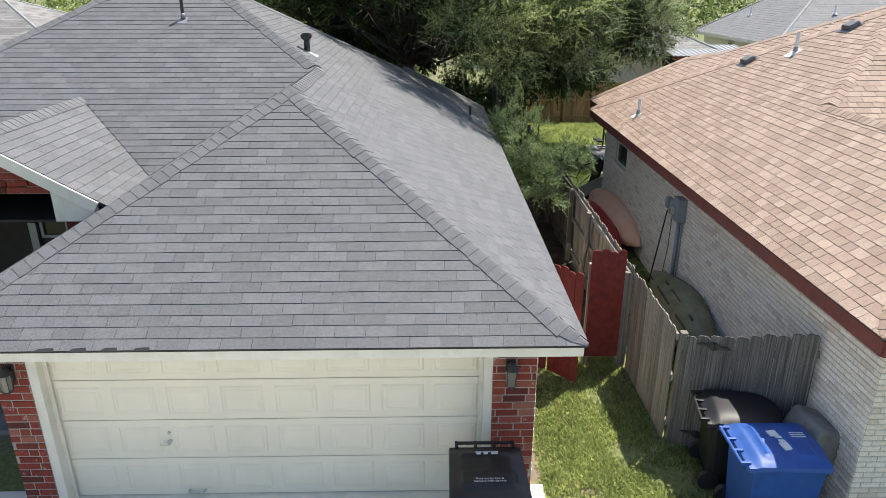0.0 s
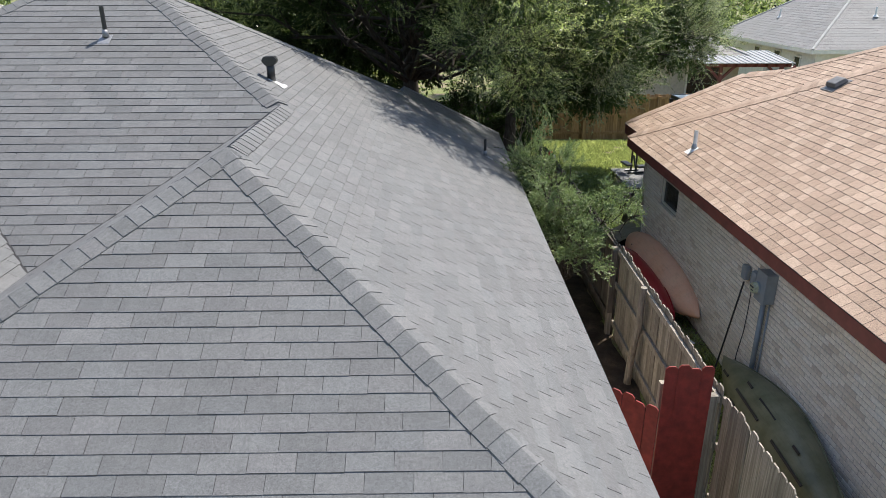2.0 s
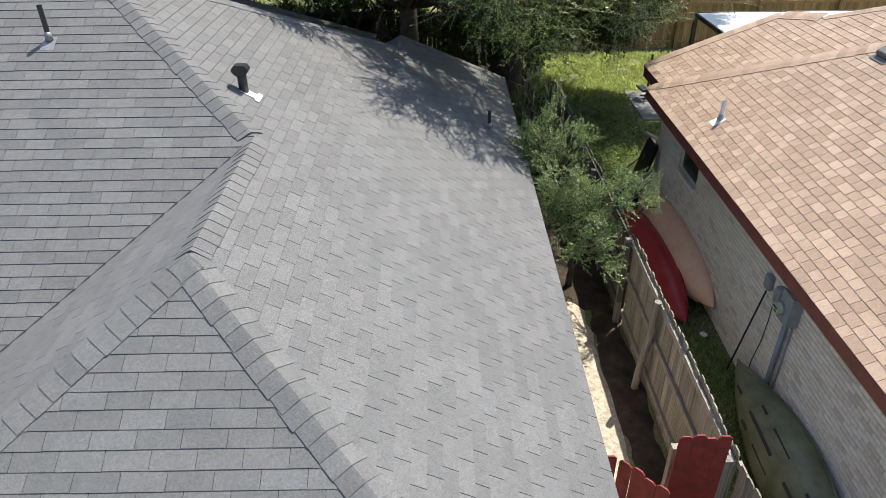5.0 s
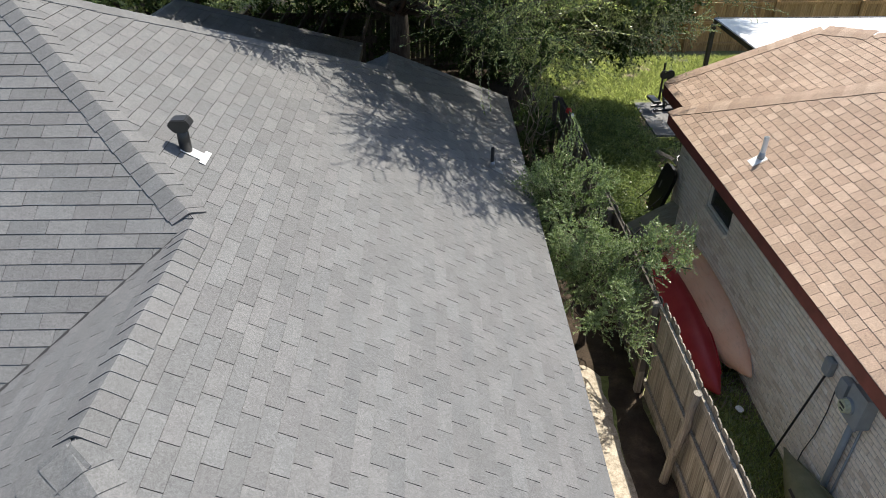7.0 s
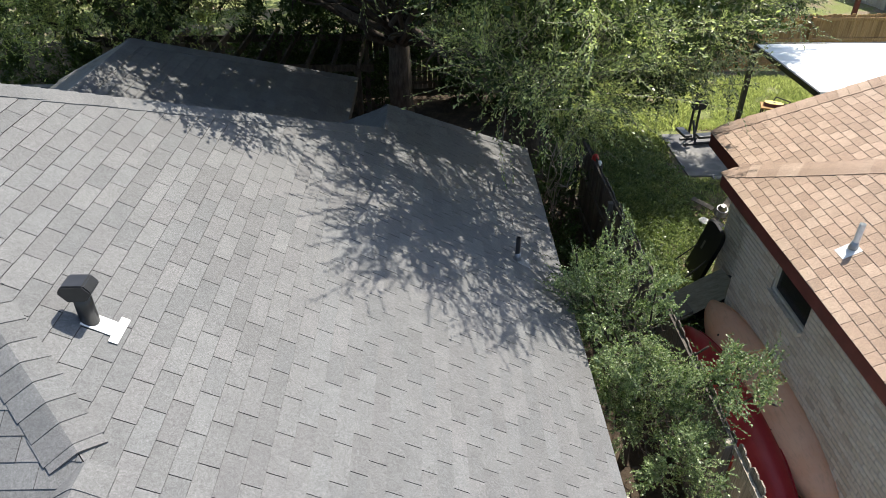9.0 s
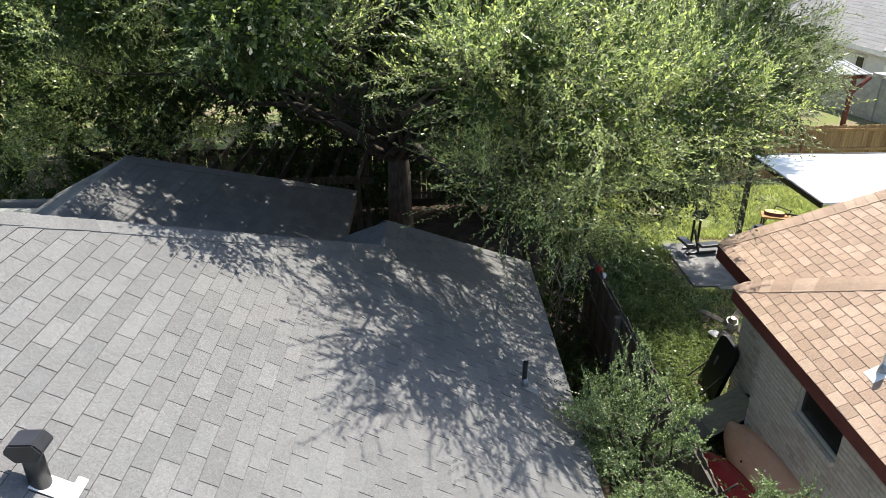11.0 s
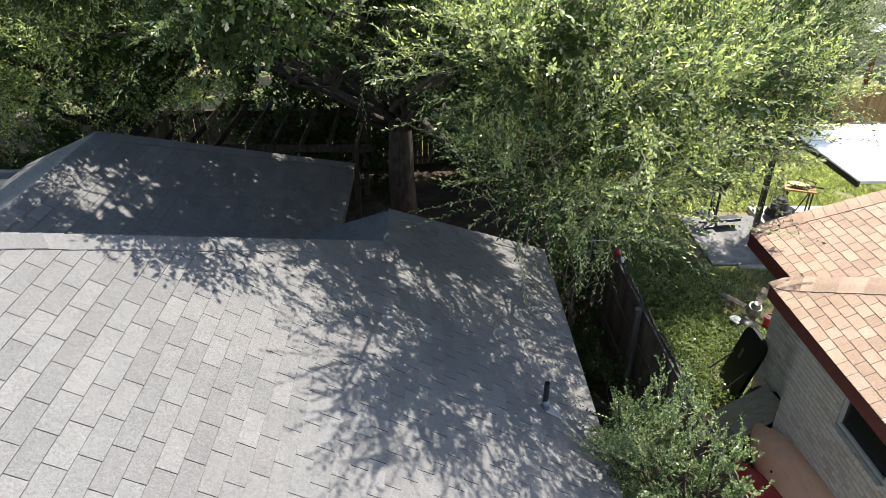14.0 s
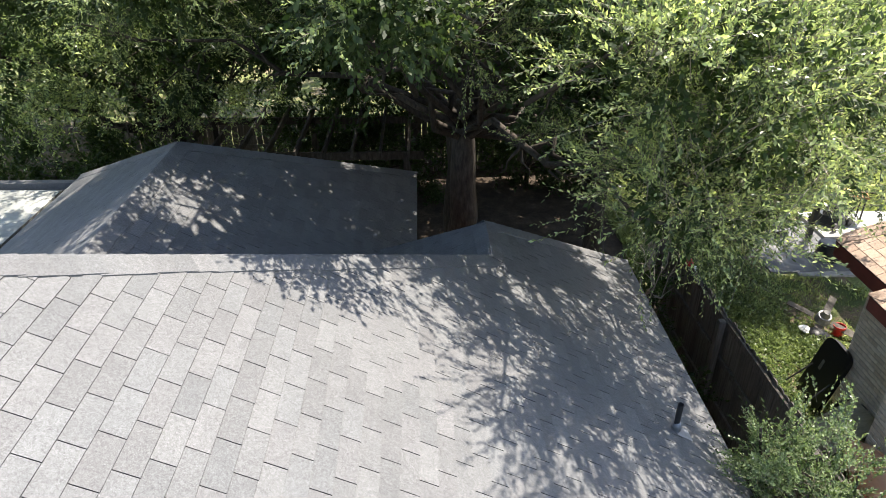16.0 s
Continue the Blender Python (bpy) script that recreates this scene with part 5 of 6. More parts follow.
M_HULL_OLIVE = hull_material("olive_polyethylene", (0.12, 0.125, 0.065), (0.22, 0.215, 0.13))


def kayak(label, a, b, width, depth, tilt, mat, seed, strips=False, keel=0.05, round_end=2.4, tip=0.75):
    """A hull lying bottom out from a to b, tilted about its length."""
    a, b = Vector(a), Vector(b)
    L = (b - a).length
    yaw = math.atan2((b - a).y, (b - a).x)
    m = Matrix.Translation(a) @ Matrix.Rotation(yaw, 4, "Z") @ Matrix.Rotation(-math.asin((b - a).z / L), 4, "Y") @ Matrix.Rotation(tilt, 4, "X")
    t = thing("kayak", label, "kayak", m)
    bm = bm_new()
    n, seg = 28, 20
    rings = []
    for i in range(n + 1):
        s = i / n
        e = abs(2 * s - 1)
        w = width / 2 * max(0.02, (1 - e ** round_end)) ** tip
        d = depth * max(0.10, 1 - e ** 4)
        lift = 0.10 * e ** 3
        ring = []
        for k in range(seg):
            ang = 2 * math.pi * k / seg
            cy, sz = math.cos(ang), math.sin(ang)
            y = w * math.copysign(abs(cy) ** 0.75, cy)
            z = (d * 0.72 if sz > 0 else d * 0.28) * math.copysign(abs(sz) ** 0.85, sz)
            if sz > 0.9:
                z += keel * (sz - 0.9) * 6 * (1 - e ** 3)
            ring.append(bm.verts.new((s * L, y, z - lift)))
        rings.append(ring)
    for i in range(n):
        for k in range(seg):
            bm.faces.new((rings[i][k], rings[i][(k + 1) % seg], rings[i + 1][(k + 1) % seg], rings[i + 1][k]))
    bm.faces.new(rings[0])
    bm.faces.new(rings[-1])
    part("hull", bm, mat, t, smooth=True)
    bm = bm_new()
    for sgn in (-1, 1):
        pts = []
        for i in range(2, n - 1):
            s = i / n
            e = abs(2 * s - 1)
            w = width / 2 * max(0.02, (1 - e ** round_end)) ** tip
            pts.append((s * L, sgn * (w + 0.004), -0.10 * e ** 3))
        limb(bm, pts, 0.014, 0.014, 6)
    part("gunwale", bm, mat, t)
    if strips:
        for y in (-0.17, 0.0, 0.17):
            for s0, s1 in ((0.2, 0.4), (0.5, 0.68), (0.76, 0.8)) if y == 0 else ((0.3, 0.34), (0.46, 0.58), (0.64, 0.68)):
                bm = bm_new()
                z = depth * 0.72 + (0 if y else 0.6 * keel + 0.002)
                box(bm, ((s0 + s1) / 2 * L, y, z + 0.005), ((s1 - s0) * L, 0.035, 0.016), bevel=0.005)
                part("rubbing_strip", bm, M_BLACK_METAL, t)
    else:
        for s in (0.3, 0.52, 0.74):
            bm = bm_new()
            tube(bm, (s * L, 0.06, depth * 0.69), (s * L, 0.06, depth * 0.735), 0.016)
            part("scupper", bm, M_BLACK_METAL, t)
    return t


kayak("pale tan kayak resting on its side against the brick", (4.74, 14.48, 0.56), (4.64, 18.45, 0.60), 0.78, 0.32, math.radians(-48), M_HULL_TAN, 1)
kayak("deep red kayak lying beside the fence", (4.30, 14.34, 0.38), (4.14, 17.95, 0.48), 0.74, 0.32, math.radians(-42), M_HULL_RED, 2)
kayak("olive green boat hull leaning bottom out on brick", (4.50, 9.3, 0.52), (4.70, 13.3, 0.50), 0.86, 0.34, math.radians(-54), M_HULL_OLIVE, 3, True, keel=0.07, round_end=1.6, tip=1.05)

# ---- bins ----
M_BIN_BLACK = plain_material("black_bin_plastic", (0.009, 0.009, 0.0105), 0.5, 0, 0.2, 9, 0.12, 300)
M_BIN_BLUE = plain_material("blue_bin_plastic", (0.020, 0.085, 0.32), 0.5, 0, 0.15, 7, 0.1, 300)
M_BIN_GREY = plain_material("grey_bin_plastic", (0.20, 0.19, 0.175), 0.55, 0, 0.25, 5, 0.15, 200)
M_INK = plain_material("white_print", (0.75, 0.75, 0.75), 0.5, 0, 0.05)


def wheeled_bin(m, mat, label, width=0.68, depth=0.78, height=1.02, rounded=0.03, nose=0.18, dome=0.055, ribs=True):
    t = thing("wheeled_bin", label, "bin", m)
    bm = bm_new()
    box(bm, (0, 0, (height - 0.06) / 2 + 0.05), (width * 0.8, depth * 0.72, height - 0.1), bevel=rounded, taper=(1.16, 1.2))
    part("body", bm, mat, t)
    bm = bm_new()
    box(bm, (0, 0, height - 0.06), (width * 0.99, depth * 0.94, 0.05), bevel=0.012)
    part("rim", bm, mat, t)
    bm = bm_new()
    vs = []
    nx, ny = 24, 24
    for j in range(ny + 1):
        for i in range(nx + 1):
            u, v = i / nx * 2 - 1, j / ny * 2 - 1
            q = max(0.0, (-v - (1 - nose)) / nose)
            wide = max(0.0, 1 - q ** 2.6) ** 0.5 * 0.999 + 0.001
            x, y = u * wide * width / 2 * (1.0 + 0.05 * (1 - v) / 2), v * depth / 2
            z = height + dome * (1 - abs(u) ** 4) * (1 - abs(v) ** 4)
            if ribs and abs(u) < 0.72 and -0.62 < v < 0.55:
                z += 0.028
            if ribs and 0.06 < abs(u) < 0.68 and -0.1 < v < 0.42:
                z -= 0.020
            if v > 0.8:
                z -= 0.02
            vs.append(bm.verts.new((x, y, z)))
    w = nx + 1
    for j in range(ny):
        for i in range(nx):
            bm.faces.new((vs[j * w + i], vs[j * w + i + 1], vs[(j + 1) * w + i + 1], vs[(j + 1) * w + i]))
    ext = bmesh.ops.extrude_face_region(bm, geom=bm.faces[:])
    for v in ext["geom"]:
        if isinstance(v, bmesh.types.BMVert):
            v.co.z -= 0.045
            v.co.x *= 1.025
            v.co.y *= 1.02
    lid = part("lid", bm, mat, t, smooth=True)
    lid.data.set_sharp_from_angle(angle=0.6)
    bm = bm_new()
    tube(bm, (-width * 0.4, depth / 2 + 0.06, height - 0.01), (width * 0.4, depth / 2 + 0.06, height - 0.01), 0.018)
    for sx in (-0.4, -0.13, 0.13, 0.4):
        box(bm, (width * sx, depth / 2 + 0.02, height - 0.01), (0.035, 0.11, 0.04), bevel=0.006)
    part("handle", bm, mat, t)
    for sx in (-1, 1):
        bm = bm_new()
        tube(bm, (sx * width * 0.36, depth * 0.36, 0.125), (sx * width * 0.44, depth * 0.36, 0.125), 0.125, seg=20)
        part("wheel", bm, M_BLACK_METAL, t)
    return t


bin_1 = wheeled_bin(pose(0.92, 6.66, 0.02, 0, 0, 0), M_BIN_BLACK, "black plastic wheeled bin standing at the garage door", 0.76, 0.86, 1.06)
bin_2 = wheeled_bin(pose(4.11, 7.07, 0.0, 0, 0, 88), M_BIN_BLUE, "blue plastic recycling bin on the grass", 0.76, 0.9, 1.06)
wheeled_bin(pose(4.05, 7.84, 0.0, 0, 0, 80), M_BIN_BLACK, "black wheeled bin with a round domed lid by the gate", 0.72, 0.9, 1.0, 0.06, 0.85, 0.07, False)


def upturned_tub():
    t = thing("plastic_tub", "grey rounded plastic tub tipped against the brick wall", "tub", pose(4.42, 7.45, 0.06, 0, 22, 6))
    bm = bm_new()
    r = box(bm, (0, 0, 0.55), (0.5, 0.62, 1.1), taper=(0.86, 0.88))
    bmesh.ops.bevel(bm, geom=bm.edges[:], offset=0.07, segments=4, affect="EDGES", profile=0.5)
    part("body", bm, M_BIN_GREY, t, smooth=True)
    bm = bm_new()
    box(bm, (0, 0, 0.06), (0.54, 0.66, 0.05), bevel=0.02)
    part("rim", bm, M_BIN_GREY, t)


upturned_tub()


def lettering(body, size, m, parent, name="lettering"):
    """Flat letters in the built-in font, as a mesh."""
    c = bpy.data.curves.new("text", "FONT")
    c.body, c.size, c.align_x, c.extrude = body, size, "CENTER", 0.0006
    tmp = new("text", c)
    dg = bpy.context.evaluated_depsgraph_get()
    me = bpy.data.meshes.new_from_object(tmp.evaluated_get(dg))
    bpy.data.objects.remove(tmp)
    bpy.data.curves.remove(c)
    me.materials.clear()
    me.materials.append(M_INK)
    ob = new(name, me)
    ob.parent = parent
    ob.matrix_local = m
    return ob


lettering("Place out by 7am &", 0.036, pose(0, -0.20, 1.1425), bin_1)
lettering("Retrieve After Service", 0.036, pose(0, -0.235, 1.1415), bin_1)
for x, y, w, h in ((0.0, 0.275, 0.24, 0.012), (-0.085, 0.235, 0.045, 0.035), (-0.01, 0.235, 0.045, 0.035), (0.08, 0.235, 0.07, 0.025)):
    bm = bm_new()
    box(bm, (x, 0.2 + (y - 0.235) * 0.6, 1.1395), (w, h * 0.8, 0.003))
    part("print_bar", bm, M_INK, bin_1)
for i in range(3):
    bm = bm_new()
    box(bm, (0.1 - i * 0.035, -0.22, 1.1425), (0.012, 0.16, 0.003))
    part("print_bar", bm, M_INK, bin_2)
for x, y, w, h in ((0.10, 0.03, 0.10, 0.10), (0.0, -0.01, 0.10, 0.07), (-0.12, -0.02, 0.12, 0.09)):
    bm = bm_new()
    box(bm, (x, y, 1.1305), (w, h, 0.012), rot=Matrix.Rotation(0.2, 3, "Z"))
    part("worn_sticker", bm, M_FLASH, bin_2, "torn white sticker")

# ---- red gate and hinges ----
def red_gate():
    t = thing("red_gate", "red-stained plank gate standing ajar at the side yard", "gate")
    meshes = [picket_mesh(1.8 * k, 0.133, lean=l) for k, l in ((1.0, 0.0), (1.01, 0.004), (0.985, -0.004))]
    for me in meshes:
        me.materials.append(M_RED_WOOD)
    for (xa, ya), (xb, yb), n, z in (((2.17, 10.30), (2.55, 9.90), 4, 0.06), ((1.62, 10.34), (2.15, 10.33), 4, 0.06), ((2.77, 10.42), (3.29, 10.42), 4, 0.22)):
        for i in range(n):
            f = (i + 0.5) / n
            ob = new("plank", meshes[i % 3])
            ob.matrix_world = Matrix.Translation((xa + (xb - xa) * f, ya + (yb - ya) * f, z)) @ Matrix.Rotation(math.atan2(yb - ya, xb - xa), 4, "Z")
            ob.parent = t
    bm = bm_new()
    box(bm, (2.80, 10.52, 0.88), (0.08, 0.08, 1.78), bevel=0.006)
    part("post", bm, M_FENCE, t, "grey timber post")
    for z in (0.5, 1.55):
        bm = bm_new()
        box(bm, (3.08, 10.46, z), (0.5, 0.04, 0.09), bevel=0.004)
        part("rail", bm, M_RED_WOOD, t)
    bm = bm_new()
    box(bm, (2.68, 10.38, 1.2), (0.05, 0.03, 0.1), bevel=0.004)
    part("latch", bm, M_BLACK_METAL, t)


red_gate()


def strap_hinge(x, z):
    t = thing("strap_hinge", "black ornamental strap hinge on the grey gate", "hinge", Matrix.Translation((x, 8.5 - (x - 3.55) * 0.5115 - 0.03, z)) @ Matrix.Rotation(-0.473, 4, "Z"), "hinges on the gate")
    bm = bm_new()
    pts = [(-0.2, 0), (-0.14, 0.022), (-0.08, 0.012), (-0.03, 0.05), (0.03, 0.05), (0.08, 0.012), (0.14, 0.022), (0.2, 0)]
    prism(bm, [(px, 0, pz) for px, pz in pts] + [(px, 0, -pz) for px, pz in reversed(pts[1:-1])], (0, -0.008, 0))
    part("plate", bm, M_BLACK_METAL, t)
    bm = bm_new()
    tube(bm, (0, -0.01, -0.05), (0, -0.01, 0.05), 0.012)
    part("pin", bm, M_BLACK_METAL, t)


strap_hinge(3.83, 1.56)
strap_hinge(3.79, 0.25)

# ---- behind the neighbour's house ----
GZ = 0.14


def patio_concrete():
    """Grey concrete with dried water rings and a few pale marks."""
    k = Mat("stained_concrete", 0.85)
    n = k.noise(1.7, 6, 0.7)
    col = k.ramp(n, (0.3, (0.105, 0.107, 0.112)), (0.5, (0.145, 0.147, 0.152)), (0.72, (0.20, 0.20, 0.20)))
    edge = k.noise(3.5, 5, 0.7)
    for x, y, r in ((6.74, 23.73, 0.24), (6.3, 24.3, 0.28), (7.1, 24.25, 0.2)):
        m = k.t.nodes.new("ShaderNodeVectorMath")
        m.operation = "DISTANCE"
        k.link(k.co(), m.inputs[0])
        m.inputs[1].default_value = (x, y, GZ + 0.05)
        d = k.math("ADD", m.outputs["Value"], k.math("MULTIPLY", k.math("SUBTRACT", edge, 0.5), 0.25))
        ring = k.ramp(d, (r * 0.55, (0.12, 0.12, 0.12)), (r * 0.85, (0.5, 0.5, 0.5)), (r * 1.15, (0.28, 0.28, 0.28)), (r * 1.6, (0, 0, 0)))
        col = k.mix(ring, col, (0.36, 0.35, 0.33))
    marks = k.ramp(k.noise(9, 6, 0.75), (0.62, (0, 0, 0)), (0.72, (0.5, 0.5, 0.5)))
    k.color(k.mix(marks, col, (0.36, 0.35, 0.33))).bump(k.noise(90, 3, 0.6), 0.3, 0.004)
    return k.m


slab("patio_slab", 6.03, 10.5, 23.3, 25.5, GZ + 0.05, "grey stained concrete patio slab on the lawn", patio_concrete())
slab("patio_edge", 6.55, 10.4, 23.14, 23.296, GZ + 0.046, "pale concrete edging of the patio slab", plain_material("edge_concrete", (0.33, 0.32, 0.30), 0.9, 0, 0.3, 7, 0.2))
slab("patio_pad", 7.8, 11.0, 24.62, 25.85, GZ + 0.12, "pale raised concrete pad", plain_material("pale_concrete", (0.36, 0.355, 0.34), 0.85, 0, 0.12, 3, 0.2))
# White panel in grey: the shade of the leaves over it is coloured in.
M_PANEL_SHADE = plain_material("shaded_white_panel", (0.30, 0.31, 0.29), 0.6, 0, 0.35, 2.5, 0.05)
M_PATIO_ROOF = plain_material("white_patio_panel", (0.80, 0.80, 0.80), 0.35, 0, 0.03, 2)


def patio_cover():
    t = thing("patio_cover", "flat white metal patio roof on dark posts", "patio cover")
    bm = bm_new()
    box(bm, (10.7, 23.4, 2.60), (6.3, 2.9, 0.05))
    part("roof_panel", bm, M_PATIO_ROOF, t)
    bm = bm_new()
    box(bm, (7.53, 23.4, 2.575), (0.05, 2.95, 0.11), bevel=0.004)
    box(bm, (10.7, 24.88, 2.56), (6.3, 0.05, 0.16), bevel=0.004)
    part("edge_beam", bm, M_BLACK_METAL, t)
    for x in (7.44, 11.5):
        bm = bm_new()
        box(bm, (x, 24.62, 1.35), (0.10, 0.10, 2.4), bevel=0.006)
        part("post", bm, M_BLACK_METAL, t, "black square post")


patio_cover()


def weight_bench():
    t = thing("weight_bench", "black exercise bench with chrome uprights on the slab", "weight bench", pose(6.68, 24.98, GZ + 0.05, 0, 0, 8))
    for p, q in (((-0.3, -0.1, 0.03), (0.45, -0.1, 0.03)), ((-0.25, 0.2, 0.03), (0.2, 0.2, 0.03)), ((0, -0.1, 0.03), (0.0, 0.2, 0.5)), ((-0.05, 0.2, 0.03), (-0.1, 0.1, 1.25)), ((0.12, 0.2, 0.03), (0.05, 0.1, 0.85))):
        bm = bm_new()
        tube(bm, p, q, 0.03, seg=8)
        part("frame_bar", bm, M_BLACK_METAL, t)
    for p, s in (((-0.33, -0.05, 0.32), (0.2, 0.5, 0.07)), ((0.25, -0.1, 0.22), (0.5, 0.22, 0.07))):
        bm = bm_new()
        box(bm, p, s, bevel=0.02)
        part("pad", bm, M_BLACK_METAL, t, "black vinyl pad")
    for x in (-0.1, 0.06):
        bm = bm_new()
        tube(bm, (x, 0.06, 0.95), (x, 0.02, 0.95), 0.12, seg=18)
        part("weight_plate", bm, M_BLACK_METAL, t)


weight_bench()
M_RED_PLASTIC = plain_material("red_plastic", (0.5, 0.03, 0.025), 0.4, 0, 0.1)


def mower():
    t = thing("lawn_mower", "dark lawn mower with a red engine cover", "lawn mower", pose(8.22, 25.22, GZ + 0.12, 0, 0, 30))
    bm = bm_new()
    tube(bm, (0, 0, 0.1), (0, 0, 0.26), 0.30, 0.25, 24)
    tube(bm, (0.2, 0, 0.1), (0.24, 0, 0.24), 0.26, 0.2, 20)
    part("deck", bm, M_BLACK_METAL, t)
    bm = bm_new()
    tube(bm, (0, 0, 0.26), (0, 0, 0.43), 0.19, 0.17, 18)
    tube(bm, (0, 0, 0.43), (0, 0, 0.5), 0.13, 0.10, 18)
    box(bm, (-0.17, 0.0, 0.34), (0.14, 0.2, 0.14), bevel=0.03)
    part("engine", bm, M_BLACK_METAL, t)
    bm = bm_new()
    box(bm, (0.1, 0.08, 0.445), (0.14, 0.1, 0.05), bevel=0.015)
    part("cover", bm, M_RED_PLASTIC, t)
    for x in (-0.28, 0.28):
        for y in (-0.28, 0.28):
            bm = bm_new()
            tube(bm, (x, y - 0.025, 0.1), (x, y + 0.025, 0.1), 0.1, seg=16)
            part("wheel", bm, M_BLACK_METAL, t)
    bm = bm_new()
    for y in (-0.2, 0.2):
        tube(bm, (0.3, y, 0.2), (0.85, y, 0.75), 0.014, seg=6)
    tube(bm, (0.85, -0.2, 0.75), (0.85, 0.2, 0.75), 0.014, seg=6)
    part("handle", bm, M_BLACK_METAL, t)


mower()


def yard_table():
    t = thing("yard_table", "small weathered table with a toy guitar on it", "table", pose(8.72, 25.5, GZ + 0.12, 0, 0, -20))
    bm = bm_new()
    box(bm, (0, 0, 0.62), (0.66, 0.42, 0.04), bevel=0.006)
    part("tabletop", bm, M_FENCE_TAN, t)
    for x in (-0.27, 0.27):
        for y in (-0.17, 0.17):
            bm = bm_new()
            tube(bm, (x, y, 0), (x, y, 0.6), 0.02, seg=8)
            part("leg", bm, M_BLACK_METAL, t)
    t2 = thing("toy_guitar", "small yellow and purple toy guitar lying on the table", "guitar", pose(8.70, 25.5, GZ + 0.762, 0, 0, 150))
    pts = []
    for i in range(28):
        a = 2 * math.pi * i / 28
        r = 0.15 + 0.035 * math.cos(2 * a) + 0.02 * math.cos(a)
        pts.append((1.25 * r * math.cos(a), r * math.sin(a), 0))
    bm = bm_new()
    prism(bm, pts, (0, 0, 0.08))
    part("body", bm, plain_material("purple_lacquer", (0.12, 0.03, 0.06), 0.4), t2)
    bm = bm_new()
    prism(bm, [(x * 0.97, y * 0.97, 0.08) for x, y, _ in pts], (0, 0, 0.006))
    part("top", bm, plain_material("yellow_lacquer", (0.72, 0.58, 0.16), 0.35), t2, "yellow lacquered top")
    bm = bm_new()
    box(bm, (-0.32, 0, 0.075), (0.36, 0.05, 0.03), bevel=0.008)
    part("neck", bm, M_BARK, t2)
    bm = bm_new()
    tube(bm, (0.02, 0, 0.086), (0.02, 0, 0.088), 0.035, seg=14)
    part("sound_hole", bm, M_BLACK_METAL, t2)


yard_table()


def barrel():
    t = thing("planter", "black round plastic tub standing upside down", "tub", pose(7.44, 23.84, GZ + 0.05))
    bm = bm_new()
    tube(bm, (0, 0, 0), (0, 0, 0.36), 0.25, 0.205, 28)
    for z in (0.01, 0.3):
        tube(bm, (0, 0, z), (0, 0, z + 0.025), 0.262 - z * 0.12, None, 28)
    part("body", bm, M_BIN_BLACK, t)
    bm = bm_new()
    tube(bm, (0, 0, 0.36), (0, 0, 0.372), 0.19, 0.16, 24)
    part("base", bm, M_BIN_GREY, t)


barrel()


